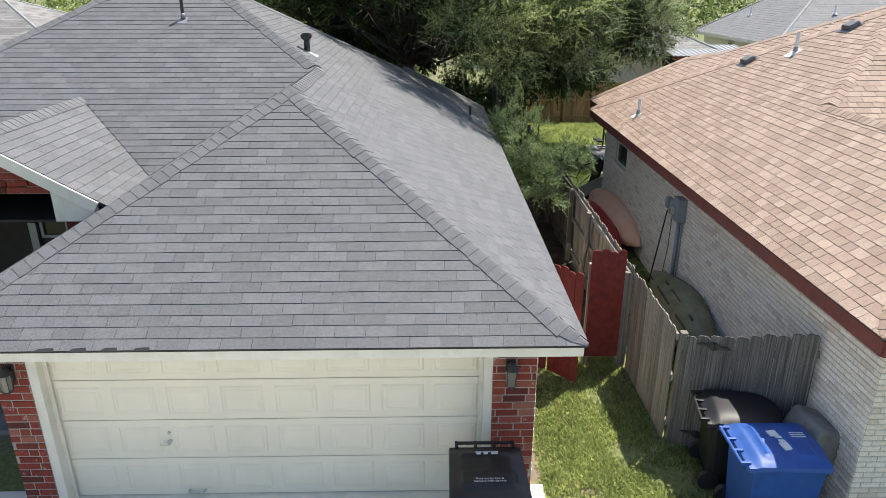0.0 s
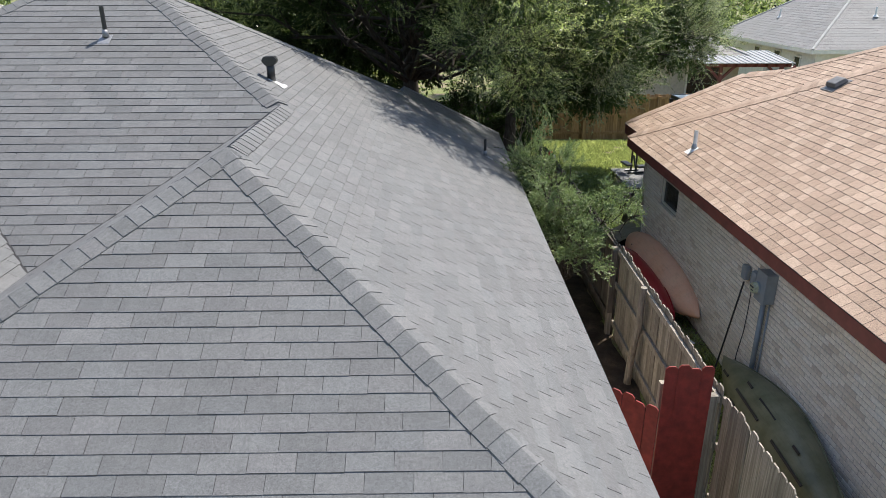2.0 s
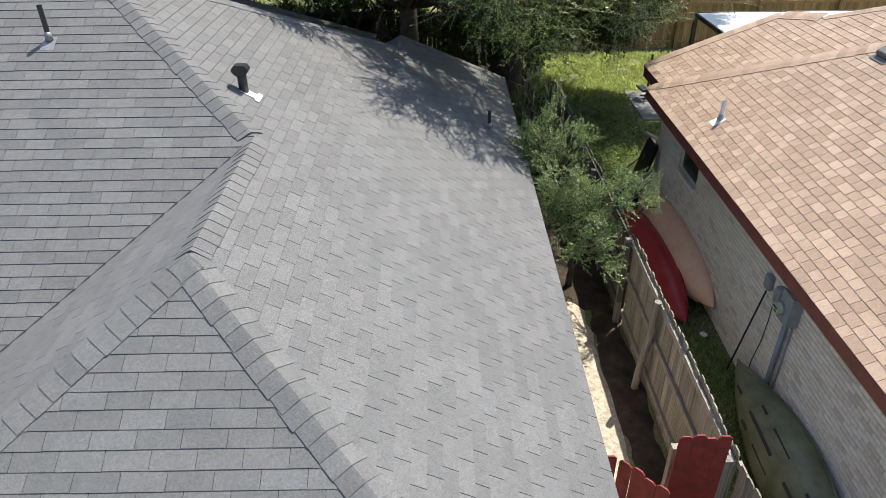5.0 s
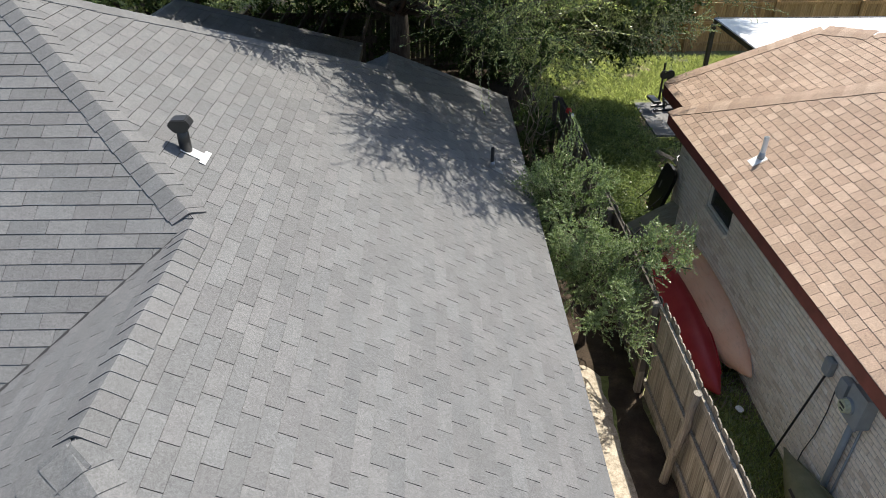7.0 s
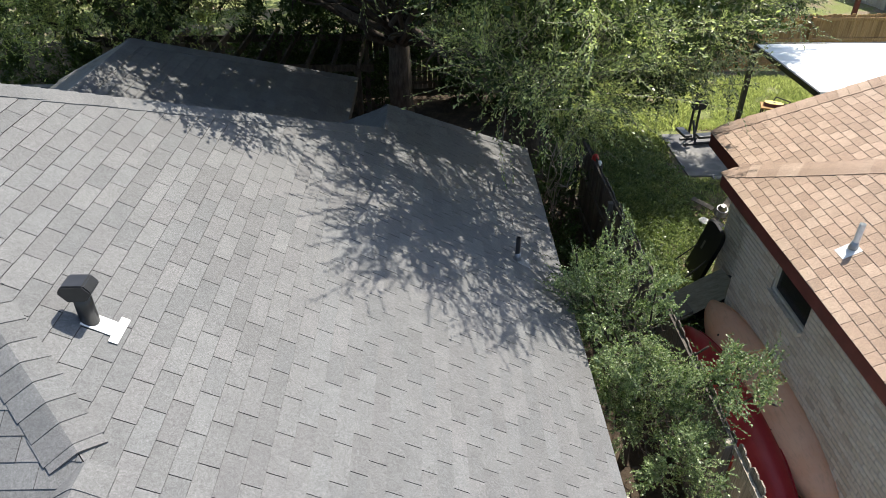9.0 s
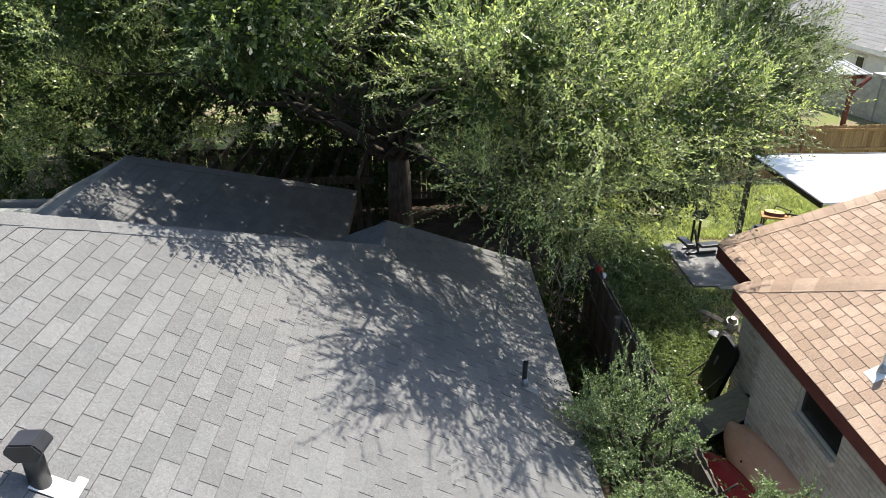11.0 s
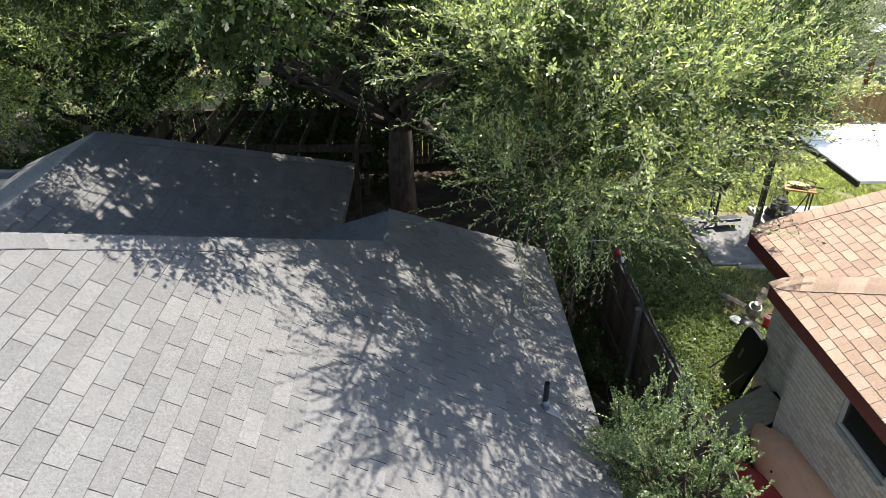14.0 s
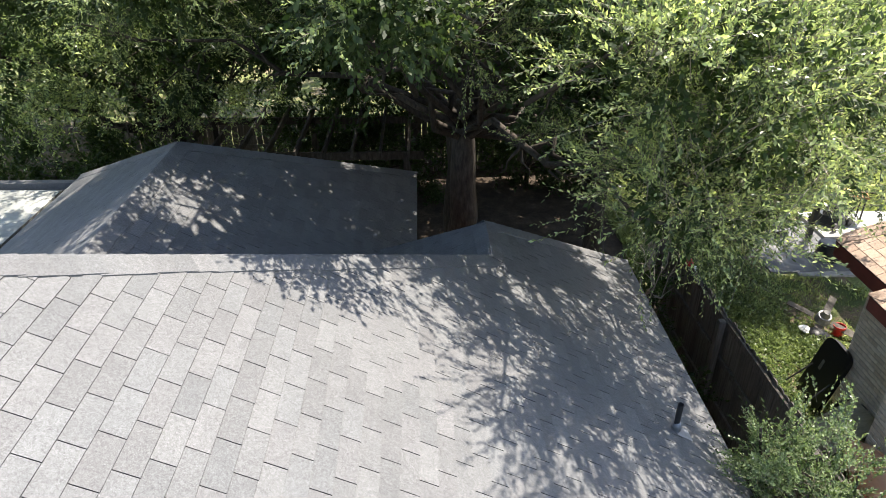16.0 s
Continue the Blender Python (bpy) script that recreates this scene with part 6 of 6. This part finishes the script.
def junk():
    t = thing("bucket", "red plastic bucket against the pale brick", "bucket", pose(6.24, 21.22, GZ))
    bm = bm_new()
    rings = [[bm.verts.new((r * math.cos(math.pi * k / 12), r * math.sin(math.pi * k / 12), z)) for k in range(24)]
             for r, z in ((0.075, 0), (0.095, 0.19), (0.104, 0.192), (0.104, 0.215), (0.093, 0.215), (0.072, 0.012))]
    for p, q in zip(rings, rings[1:]):
        for k in range(24):
            bm.faces.new((p[k], p[(k + 1) % 24], q[(k + 1) % 24], q[k]))
    bm.faces.new(rings[0][::-1])
    bm.faces.new(rings[-1])
    part("body", bm, M_RED_PLASTIC, t)
    t = thing("ceiling_fan", "old ceiling fan with wooden blades lying on the grass", "fan", pose(6.0, 21.36, GZ + 0.28, 18, -8, 20))
    bm = bm_new()
    tube(bm, (0, 0, -0.05), (0, 0, 0.08), 0.13, 0.11, 20)
    part("motor", bm, M_LEAD, t)
    bm = bm_new()
    tube(bm, (0, 0, 0.08), (0, 0, 0.17), 0.09, 0.05, 16)
    part("globe", bm, M_LAMP_GLASS, t, "frosted globe")
    for i in range(4):
        a = i * math.pi / 2 + 0.5
        bm = bm_new()
        box(bm, (0.38 * math.cos(a), 0.38 * math.sin(a), -0.04), (0.46, 0.13, 0.012), Matrix.Rotation(a, 3, "Z") @ Matrix.Rotation(0.15, 3, "X"), 0.003)
        part("blade", bm, M_CEDAR_DARK_SHADE, t)
    t = thing("rag_heap", "black bag with white rags on the grass", "bag", pose(5.83, 21.12, GZ))
    bm = bm_new()
    bmesh.ops.create_icosphere(bm, subdivisions=3, radius=0.2)
    for v in bm.verts:
        v.co *= 1 + 0.3 * noise.noise(v.co * 4)
        v.co.z = max(0, v.co.z * 0.6 + 0.08)
    part("bag", bm, M_BIN_BLACK, t, smooth=True)
    bm = bm_new()
    bmesh.ops.create_icosphere(bm, subdivisions=3, radius=0.11)
    for v in bm.verts:
        v.co = v.co * (1 + 0.4 * noise.noise(v.co * 9)) + Vector((-0.17, 0.12, 0.16))
        v.co.z = 0.12 + (v.co.z - 0.12) * 0.4
    part("rag", bm, M_FLASH, t, "white crumpled rag")
    # a black seat back leaning on the wall
    t = thing("headboard", "black rounded panel leaning on the brick wall", "panel", pose(4.93, 19.62, GZ, 15, 0, 90))
    bm = bm_new()
    pts = []
    for i in range(17):
        a = math.pi * i / 16
        pts.append((0.31 * math.copysign(abs(math.cos(a)) ** 0.6, math.cos(a)), 0, 0.84 + 0.2 * abs(math.sin(a)) ** 0.7))
    prism(bm, [(0.31, 0, 0.0)] + pts + [(-0.31, 0, 0.0)], (0, 0.07, 0))
    part("board", bm, M_BIN_BLACK, t)
    bm = bm_new()
    box(bm, (0.1, 0.074, 0.6), (0.05, 0.008, 0.16))
    part("sticker", bm, M_BIN_GREY, t)
    for x in (-0.25, 0.25):
        bm = bm_new()
        tube(bm, (x, 0.08, 0.5), (x * 1.1, 0.30, 0.09), 0.013, seg=6)
        part("strut", bm, M_BLACK_METAL, t)
    M_PLY = wood_material("grey_plywood", (0.22, 0.20, 0.14), (0.33, 0.305, 0.23), (0.42, 0.39, 0.3), (3, 9, 3))
    t = thing("plywood_sheet", "weathered plywood sheet propped over scrap", "board", pose(4.58, 18.50, GZ + 0.45, 8, -22, 14))
    bm = bm_new()
    box(bm, (0, 0, 0), (1.1, 0.52, 0.02), bevel=0.003)
    part("sheet", bm, M_PLY, t)
    bm = bm_new()
    box(bm, (-0.38, -0.12, 0.04), (0.22, 0.26, 0.06), bevel=0.01)
    part("batten", bm, M_FENCE, t)
    t = thing("crate", "dark plastic crate under the plywood", "crate", pose(4.75, 18.66, GZ, 0, 0, 20))
    bm = bm_new()
    box(bm, (0, 0, 0.17), (0.55, 0.42, 0.34), bevel=0.02, taper=(1.08, 1.08))
    part("body", bm, M_BIN_BLACK, t)
    t = thing("blue_tarp", "dark folded tarp with a blue edge at the wall", "tarp", pose(5.25, 18.95, GZ))
    bm = bm_new()
    bmesh.ops.create_icosphere(bm, subdivisions=3, radius=0.32)
    for v in bm.verts:
        v.co *= 1 + 0.35 * noise.noise(v.co * 5)
        v.co.z = max(0, v.co.z * 0.9 + 0.2)
    part("cloth", bm, M_BIN_BLACK, t, smooth=True)
    t = thing("paper_scrap", "crumpled white wrapper in the grass by the wall", "wrapper", pose(4.62, 14.2, GZ + 0.03))
    bm = bm_new()
    bmesh.ops.create_icosphere(bm, subdivisions=2, radius=0.06)
    for v in bm.verts:
        v.co *= 1 + 0.5 * noise.noise(v.co * 14)
        v.co.z = max(-0.02, v.co.z * 0.4)
    part("wrapper", bm, M_FLASH, t)
    t = thing("wall_spigot", "black hose spigot on the pale brick wall", "tap", pose(4.84, 9.6, 0.55))
    bm = bm_new()
    tube(bm, (0.05, 0, 0), (-0.1, 0, 0.0), 0.03)
    tube(bm, (-0.08, 0, 0.0), (-0.08, 0, -0.1), 0.025)
    part("body", bm, M_BLACK_METAL, t)
    bm = bm_new()
    tube(bm, (-0.08, 0, 0.03), (-0.08, 0, 0.06), 0.04)
    part("knob", bm, M_BLACK_METAL, t)


junk()

# ---- the rear porch roof beside the wing ----
def rear_cover():
    t = thing("rear_patio_cover", "white and dark flat patio roof beside the wing", "patio cover")
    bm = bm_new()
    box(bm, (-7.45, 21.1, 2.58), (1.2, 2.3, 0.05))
    part("white_panel", bm, M_PANEL_SHADE, t, "white roof panel greyed for leaf shade")
    bm = bm_new()
    box(bm, (-9.6, 21.2, 2.62), (2.6, 2.4, 0.08))
    box(bm, (-8.6, 22.4, 2.62), (4.2, 0.14, 0.14))
    part("dark_panel", bm, M_SHINGLE, t)
    for x in (-6.9, -9.5):
        bm = bm_new()
        box(bm, (x, 22.3, 1.35), (0.1, 0.1, 2.45), bevel=0.006)
        part("post", bm, M_FENCE, t)


rear_cover()


def arbour():
    t = thing("arbour", "dark weathered timber arbour under the oaks", "pergola")
    for x in (-5.6, -3.4, -1.25):
        for y in (24.6, 26.8):
            bm = bm_new()
            box(bm, (x, y, 1.2), (0.12, 0.12, 2.2), bevel=0.006)
            part("post", bm, M_BARK, t)
    for y in (24.6, 26.8):
        bm = bm_new()
        box(bm, (-3.4, y, 2.24), (5.0, 0.06, 0.16), bevel=0.006)
        part("beam", bm, M_BARK, t)
    for i in range(9):
        bm = bm_new()
        box(bm, (-5.6 + i * 0.55, 25.7, 2.4), (0.05, 2.9, 0.14), bevel=0.005)
        part("rafter", bm, M_BARK, t)


arbour()

# ---- houses beyond ----
M_SIDING = plain_material("cream_brick", (0.50, 0.46, 0.37), 0.85, 0, 0.15, 8, 0.3, 30)
M_FAR_WHITE = plain_material("pale_siding", (0.74, 0.71, 0.62), 0.8, 0, 0.1, 6)
M_GREY_ROOF = shingle_material("faded_shingle", (0.195, 0.19, 0.185), (0.21, 0.205, 0.20), (0.225, 0.22, 0.215), (0.26, 0.255, 0.25), 0.5)
M_HIP = plain_material("bleached_hip_cap", (0.36, 0.355, 0.345), 0.9, 0, 0.2, 5)


def far_house(name, x0, x1, y0, y1, eave, ridge, wall, roofm, label, windows=()):
    """A hip-roofed house of one storey."""
    rng = random.Random(int(x0 * 10 + y0))
    t = thing(name, label, "house")
    bm = bm_new()
    box(bm, ((x0 + x1) / 2, (y0 + y1) / 2, eave / 2), (x1 - x0, y1 - y0, eave))
    part("wall", bm, wall, t)
    o = 0.5
    a, b, c, d = (x0 - o, y0 - o, eave), (x1 + o, y0 - o, eave), (x1 + o, y1 + o, eave), (x0 - o, y1 + o, eave)
    s = min(x1 - x0, y1 - y0) / 2 + o
    if x1 - x0 >= y1 - y0:
        p, q = (x0 - o + s, (y0 + y1) / 2, ridge), (x1 + o - s, (y0 + y1) / 2, ridge)
        faces = [([a, b, q, p], (0, -1)), ([b, c, q], (1, 0)), ([c, d, p, q], (0, 1)), ([d, a, p], (-1, 0))]
        hips = [(a, p), (b, q), (c, q), (d, p), (p, q)]
    else:
        p, q = ((x0 + x1) / 2, y0 - o + s, ridge), ((x0 + x1) / 2, y1 + o - s, ridge)
        faces = [([a, b, p], (0, -1)), ([b, c, q, p], (1, 0)), ([c, d, q], (0, 1)), ([d, a, p, q], (-1, 0))]
        hips = [(a, p), (b, p), (c, q), (d, q), (p, q)]
    roof = new("roof")
    roof.parent = t
    for f, dn in faces:
        shingle_face(f, dn, roof, roofm, rng, tab=0.9, row=0.2, lift=0.005, stair=0.4)
    for u, v in hips:
        bm = bm_new()
        tube(bm, u, v, 0.07, seg=6)
        part("hip_cap", bm, M_HIP, roof)
    for i, (u, v) in enumerate(((a, b), (b, c), (c, d), (d, a))):
        fascia_run(t, u, v, 0.2, 0.04, M_FAR_WHITE)
    for face, s0, z0, w, h in windows:
        win = new("window")
        win.parent = t
        bm = bm_new()
        bf = bm_new()
        if face == "y":
            box(bm, (s0, y0 - 0.02, z0 + h / 2), (w, 0.03, h))
            for cx, cz, sx, sz in ((s0, z0, w + 0.12, 0.07), (s0, z0 + h, w + 0.12, 0.07), (s0 - w / 2, z0 + h / 2, 0.06, h), (s0 + w / 2, z0 + h / 2, 0.06, h)):
                box(bf, (cx, y0 - 0.035, cz), (sx, 0.06, sz))
        else:
            xx_ = x0 if face == "w" else x1
            sg = -1 if face == "w" else 1
            box(bm, (xx_ + sg * 0.02, s0, z0 + h / 2), (0.03, w, h))
            for cy, cz, sy, sz in ((s0, z0, w + 0.12, 0.07), (s0, z0 + h, w + 0.12, 0.07), (s0 - w / 2, z0 + h / 2, 0.06, h), (s0 + w / 2, z0 + h / 2, 0.06, h)):
                box(bf, (xx_ + sg * 0.035, cy, cz), (0.06, sy, sz))
        part("pane", bm, M_GLASS, win)
        part("frame", bf, M_FAR_WHITE, win)
    return t


far_house("far_house", 8.5, 14.6, 36.6, 45.0, 2.5, 4.1, M_SIDING, M_SHINGLE_PALE, "cream brick house with a pale roof beyond the fence", (("y", 13.0, 0.3, 1.6, 2.0),))
grey_house = far_house("far_house", 19.08, 33.5, 38.37, 49.0, 2.7, 6.6, M_FAR_WHITE, M_GREY_ROOF, "cream house with a broad faded grey hip roof", (("w", 40.0, 1.6, 0.6, 0.6), ("w", 42.2, 1.5, 0.7, 0.8), ("w", 44.6, 1.5, 0.7, 0.8)))
for px, py in ((20.3, 45.2), (22.2, 42.4), (22.6, 40.0)):
    rise = 2.7 + (6.6 - 2.7) / 5.815 * min(px - 18.58, py - 37.87)
    bm = bm_new()
    tube(bm, (px, py, rise - 0.1), (px, py, rise + 0.45), 0.05, seg=10)
    tube(bm, (px, py, rise - 0.02), (px, py, rise + 0.08), 0.16, 0.07, 12)
    part("vent_pipe", bm, M_PVC, grey_house, "white plastic vent pipe")
far_house("far_house", -36.0, -21.0, 41.5, 52.0, 2.5, 4.9, M_SIDING, M_SHINGLE_PALE, "cream brick house with a pale brown roof beyond the trees", (("y", -22.6, 0.8, 1.2, 1.2),))


def far_pergola():
    t = thing("pergola", "red-brown timber pergola with a grey metal roof", "pergola")
    for x in (13.1, 15.8):
        bm = bm_new()
        box(bm, (x, 35.0, 1.2), (0.14, 0.14, 2.2), bevel=0.008)
        part("post", bm, M_TRIM_RED, t)
        for s in (-1, 1):
            bm = bm_new()
            box(bm, (x + s * 0.3, 35.0, 1.98), (0.1, 0.1, 0.85), Matrix.Rotation(s * 0.8, 3, "Y"))
            part("brace", bm, M_TRIM_RED, t)
    bm = bm_new()
    box(bm, (14.2, 35.0, 2.34), (4.0, 0.12, 0.18), bevel=0.008)
    part("beam", bm, M_TRIM_RED, t)
    for i in range(9):
        bm = bm_new()
        box(bm, (12.4 + i * 0.45, 36.1, 2.47), (0.07, 2.7, 0.12), Matrix.Rotation(0.1, 3, "X"))
        part("rafter", bm, M_TRIM_RED, t)
    bm = bm_new()
    box(bm, (14.2, 36.1, 2.57), (4.1, 2.8, 0.03), Matrix.Rotation(0.1, 3, "X"))
    part("metal_roof", bm, plain_material("dull_metal_sheet", (0.24, 0.245, 0.245), 0.6, 0, 0.15, 4), t, "corrugated grey metal roof")
    for i in range(16):
        bm = bm_new()
        box(bm, (12.25 + i * 0.26, 36.1, 2.595), (0.05, 2.8, 0.03), Matrix.Rotation(0.1, 3, "X"))
        part("roof_rib", bm, M_GREY_METAL, t)


far_pergola()


M_BLOCK = plain_material("concrete_block", (0.42, 0.42, 0.40), 0.9, 0, 0.2, 3, 0.3)


def block_wall():
    rng = random.Random(77)
    t = thing("block_wall", "grey concrete block garden wall with capped piers", "wall")
    a, b = Vector((17.6, 40.0, 0)), Vector((19.6, 31.5, 0))
    d = (b - a).normalized()
    ang = math.atan2(d.y, d.x)
    L = (b - a).length
    R = Matrix.Rotation(ang, 3, "Z")
    bm = bm_new()
    box(bm, (a + b) / 2 + Vector((0, 0, 0.88)), (L, 0.12, 1.76), R)
    part("core", bm, M_MORTAR, t)
    vs, fs = [], []
    for r in range(9):
        s = -(r % 2) * 0.2
        while s < L:
            p0, p1 = max(0, s), min(L, s + 0.39)
            s += 0.4
            if p1 - p0 < 0.05:
                continue
            bm = bm_new()
            box(bm, a + d * (p0 + p1) / 2 + Vector((0, 0, 0.1 + r * 0.2)), (p1 - p0, 0.15, 0.19), R)
            part("block", bm, M_BLOCK, t)
    bm = bm_new()
    box(bm, (a + b) / 2 + Vector((0, 0, 1.85)), (L, 0.22, 0.07), R, 0.01)
    part("coping", bm, M_FAR_WHITE, t)
    for k in range(4):
        p = a + d * L * k / 3
        bm = bm_new()
        box(bm, p + Vector((0, 0, 0.95)), (0.3, 0.3, 1.9), R, 0.01)
        box(bm, p + Vector((0, 0, 1.95)), (0.46, 0.46, 0.09), R, 0.02)
        part("pier", bm, M_BLOCK, t)


block_wall()


# ---- grass ----
def grass(name, rects, per_m2, h, mat, seed, label, gap=0.45):
    g = np.random.default_rng(seed)
    P = []
    for x0, x1, y0, y1 in rects:
        n = int((x1 - x0) * (y1 - y0) * per_m2)
        p = np.c_[g.uniform(x0, x1, n), g.uniform(y0, y1, n)]
        f = np.sin(p[:, 0] * 2.1 + 1.3 * np.sin(p[:, 1] * 1.7)) * np.cos(p[:, 1] * 1.9 + 0.8 * np.sin(p[:, 0] * 2.3)) + 0.5 * np.sin(p[:, 0] * 6.1) * np.cos(p[:, 1] * 5.3)
        P.append(p[f > -gap + g.normal(0, 0.25, n)])
    P = np.concatenate(P)
    n = len(P)
    f = np.clip((P[:, 1] - 8) / 8, 0, 1)
    z = 0.14 * f * f * (3 - 2 * f) - 0.01
    H = h * g.uniform(0.4, 1.3, n)
    a = g.uniform(0, 2 * np.pi, n)
    lean = g.uniform(0.2, 1.0, n) * H
    wv = np.c_[-np.sin(a), np.cos(a), np.zeros(n)] * (0.006 + 0.006 * g.random(n))[:, None]
    base = np.c_[P, z]
    d = np.c_[np.cos(a), np.sin(a), np.zeros(n)]
    mid = base + d * (lean * 0.35)[:, None] + np.c_[np.zeros((n, 2)), H * 0.6]
    tip = base + d * lean[:, None] + np.c_[np.zeros((n, 2)), H]
    v = np.empty((n, 5, 3), np.float32)
    v[:, 0], v[:, 1], v[:, 2], v[:, 3], v[:, 4] = base - wv, base + wv, mid + wv * 0.8, tip, mid - wv * 0.8
    me = bpy.data.meshes.new(name)
    me.vertices.add(n * 5)
    me.vertices.foreach_set("co", v.reshape(-1))
    me.loops.add(n * 5)
    me.loops.foreach_set("vertex_index", np.arange(n * 5, dtype=np.int32))
    me.polygons.add(n)
    me.polygons.foreach_set("loop_start", np.arange(0, n * 5, 5, dtype=np.int32))
    me.update(calc_edges=True)
    me.materials.append(mat)
    tagged(new(name, me), label, "grass", kind="stuff")


grass("front_grass", [(1.7, 4.85, 5.6, 8.4), (1.7, 3.4, 8.4, 11.0)], 4300, 0.06, M_GRASS, 1, "short patchy lawn grass with bare spots", 0.75)
grass("strip_grass", [(3.55, 4.85, 8.7, 18.3)], 2000, 0.06, M_GRASS, 2, "shaded grass between fence and wall", 0.9)
grass("yard_grass", [(3.4, 6.0, 24.6, 29.5), (6.0, 14.0, 25.8, 29.5)], 1300, 0.13, M_GRASS, 3, "long sunlit lawn grass", 0.7)
grass("yard_weeds", [(3.9, 5.6, 18.3, 20.4), (3.5, 5.9, 22.4, 24.6), (5.9, 7.6, 20.4, 23.2)], 900, 0.08, M_GRASS, 5, "patchy grass and weeds with bare brown spots", 0.05)
grass("far_grass", [(11, 18, 30.5, 36)], 250, 0.14, M_GRASS, 4, "bright mown grass beyond the fence", 1.2)


def ivy(name, patches, mat, seed, label):
    """Broad low leaves in patches. patches: rows of x, y, spread and leaf count."""
    g = np.random.default_rng(seed)
    P = np.concatenate([np.c_[g.normal(x, s, n), g.normal(y, s * 1.2, n)] for x, y, s, n in patches])
    P = P[(P[:, 0] > 3.5) & (P[:, 0] < 6.0)]
    n = len(P)
    rows = np.c_[P, 0.16 + 0.10 * g.random(n) * (1 + np.sin(P[:, 0] * 3) * np.cos(P[:, 1] * 2.6)), np.full(n, 0.06), g.normal(size=(n, 3)) * 0.3 + np.array([0, 0, 0.5])]
    ob = leaf_cloud(name, rows, 0.046, 1, 5, mat, None, seed, 0.8, 0.1)
    tagged(ob, label, "ivy", kind="stuff")


ivy("ground_ivy", [(4.0, 20.6, 0.5, 3500), (4.7, 21.4, 0.55, 3500), (4.3, 22.6, 0.5, 2500), (5.5, 20.8, 0.35, 1200), (4.2, 18.6, 0.4, 1500), (5.0, 23.6, 0.5, 1200)], M_IVY, 71, "low ground ivy creeping over the yard")


def fence_bundle():
    t = thing("cloth_bundle", "red and white cloth slung over the dark fence", "cloth")
    for name, mat, c, s in (("red_cloth", M_RED_PLASTIC, (3.30, 21.08, 1.74), (0.06, 0.10, 0.08)), ("white_cloth", M_FLASH, (3.34, 20.94, 1.70), (0.05, 0.06, 0.06)), ("black_cloth", M_BIN_BLACK, (3.36, 20.98, 1.62), (0.06, 0.11, 0.12))):
        bm = bm_new()
        bmesh.ops.create_icosphere(bm, subdivisions=3, radius=1.0)
        for v in bm.verts:
            k = 1 + 0.35 * noise.noise(v.co * 2.2 + Vector(c))
            v.co = Vector(c) + Vector((v.co.x * s[0], v.co.y * s[1], v.co.z * s[2])) * k
        part(name, bm, mat, t, smooth=True)


fence_bundle()


# ---- the flowering bush by the far wall ----
def flower_bush():
    t = thing("flower_bush", "rounded green bush with yellow flowers beside the block wall", "bush", pose(18.0, 33.0, 0.13))
    rng = random.Random(83)
    bm = bm_new()
    for i in range(7):
        tip = Vector((rng.uniform(-0.7, 0.7), rng.uniform(-0.5, 0.5), rng.uniform(0.9, 1.6)))
        limb(bm, bent((0, 0, 0), tip, rng, 4, 0.1), 0.03, 0.008, 6)
    part("stems", bm, M_BARK, t)
    for name, mat, per, leaf, seed in (("foliage", M_LEAF_SMALL, 14, 0.09, 5), ("blossom", plain_material("yellow_petals", (0.75, 0.55, 0.06), 0.6), 4, 0.10, 6)):
        rows = []
        for _ in range(90):
            d = Vector((rng.gauss(0, 1), rng.gauss(0, 1), rng.gauss(0.2, 1))).normalized()
            q = d * rng.uniform(0.6, 1.0)
            rows.append((q.x * 1.0, q.y * 0.8, 1.15 + q.z * 0.85, 0.3, *d))
        leaf_cloud(name, rows, leaf, 5, per, mat, t, seed, 0.5)


flower_bush()


# ---- the brace against the side fence ----
def fence_brace():
    t = thing("brace_post", "split grey timber post leaning against the picket fence", "post")
    bm = bm_new()
    rng = random.Random(29)
    limb(bm, bent((3.25, 13.09, 0.04), (3.30, 12.95, 1.77), rng, 6, 0.012), 0.058, 0.048, 9)
    part("pole", bm, M_FENCE, t)


fence_brace()
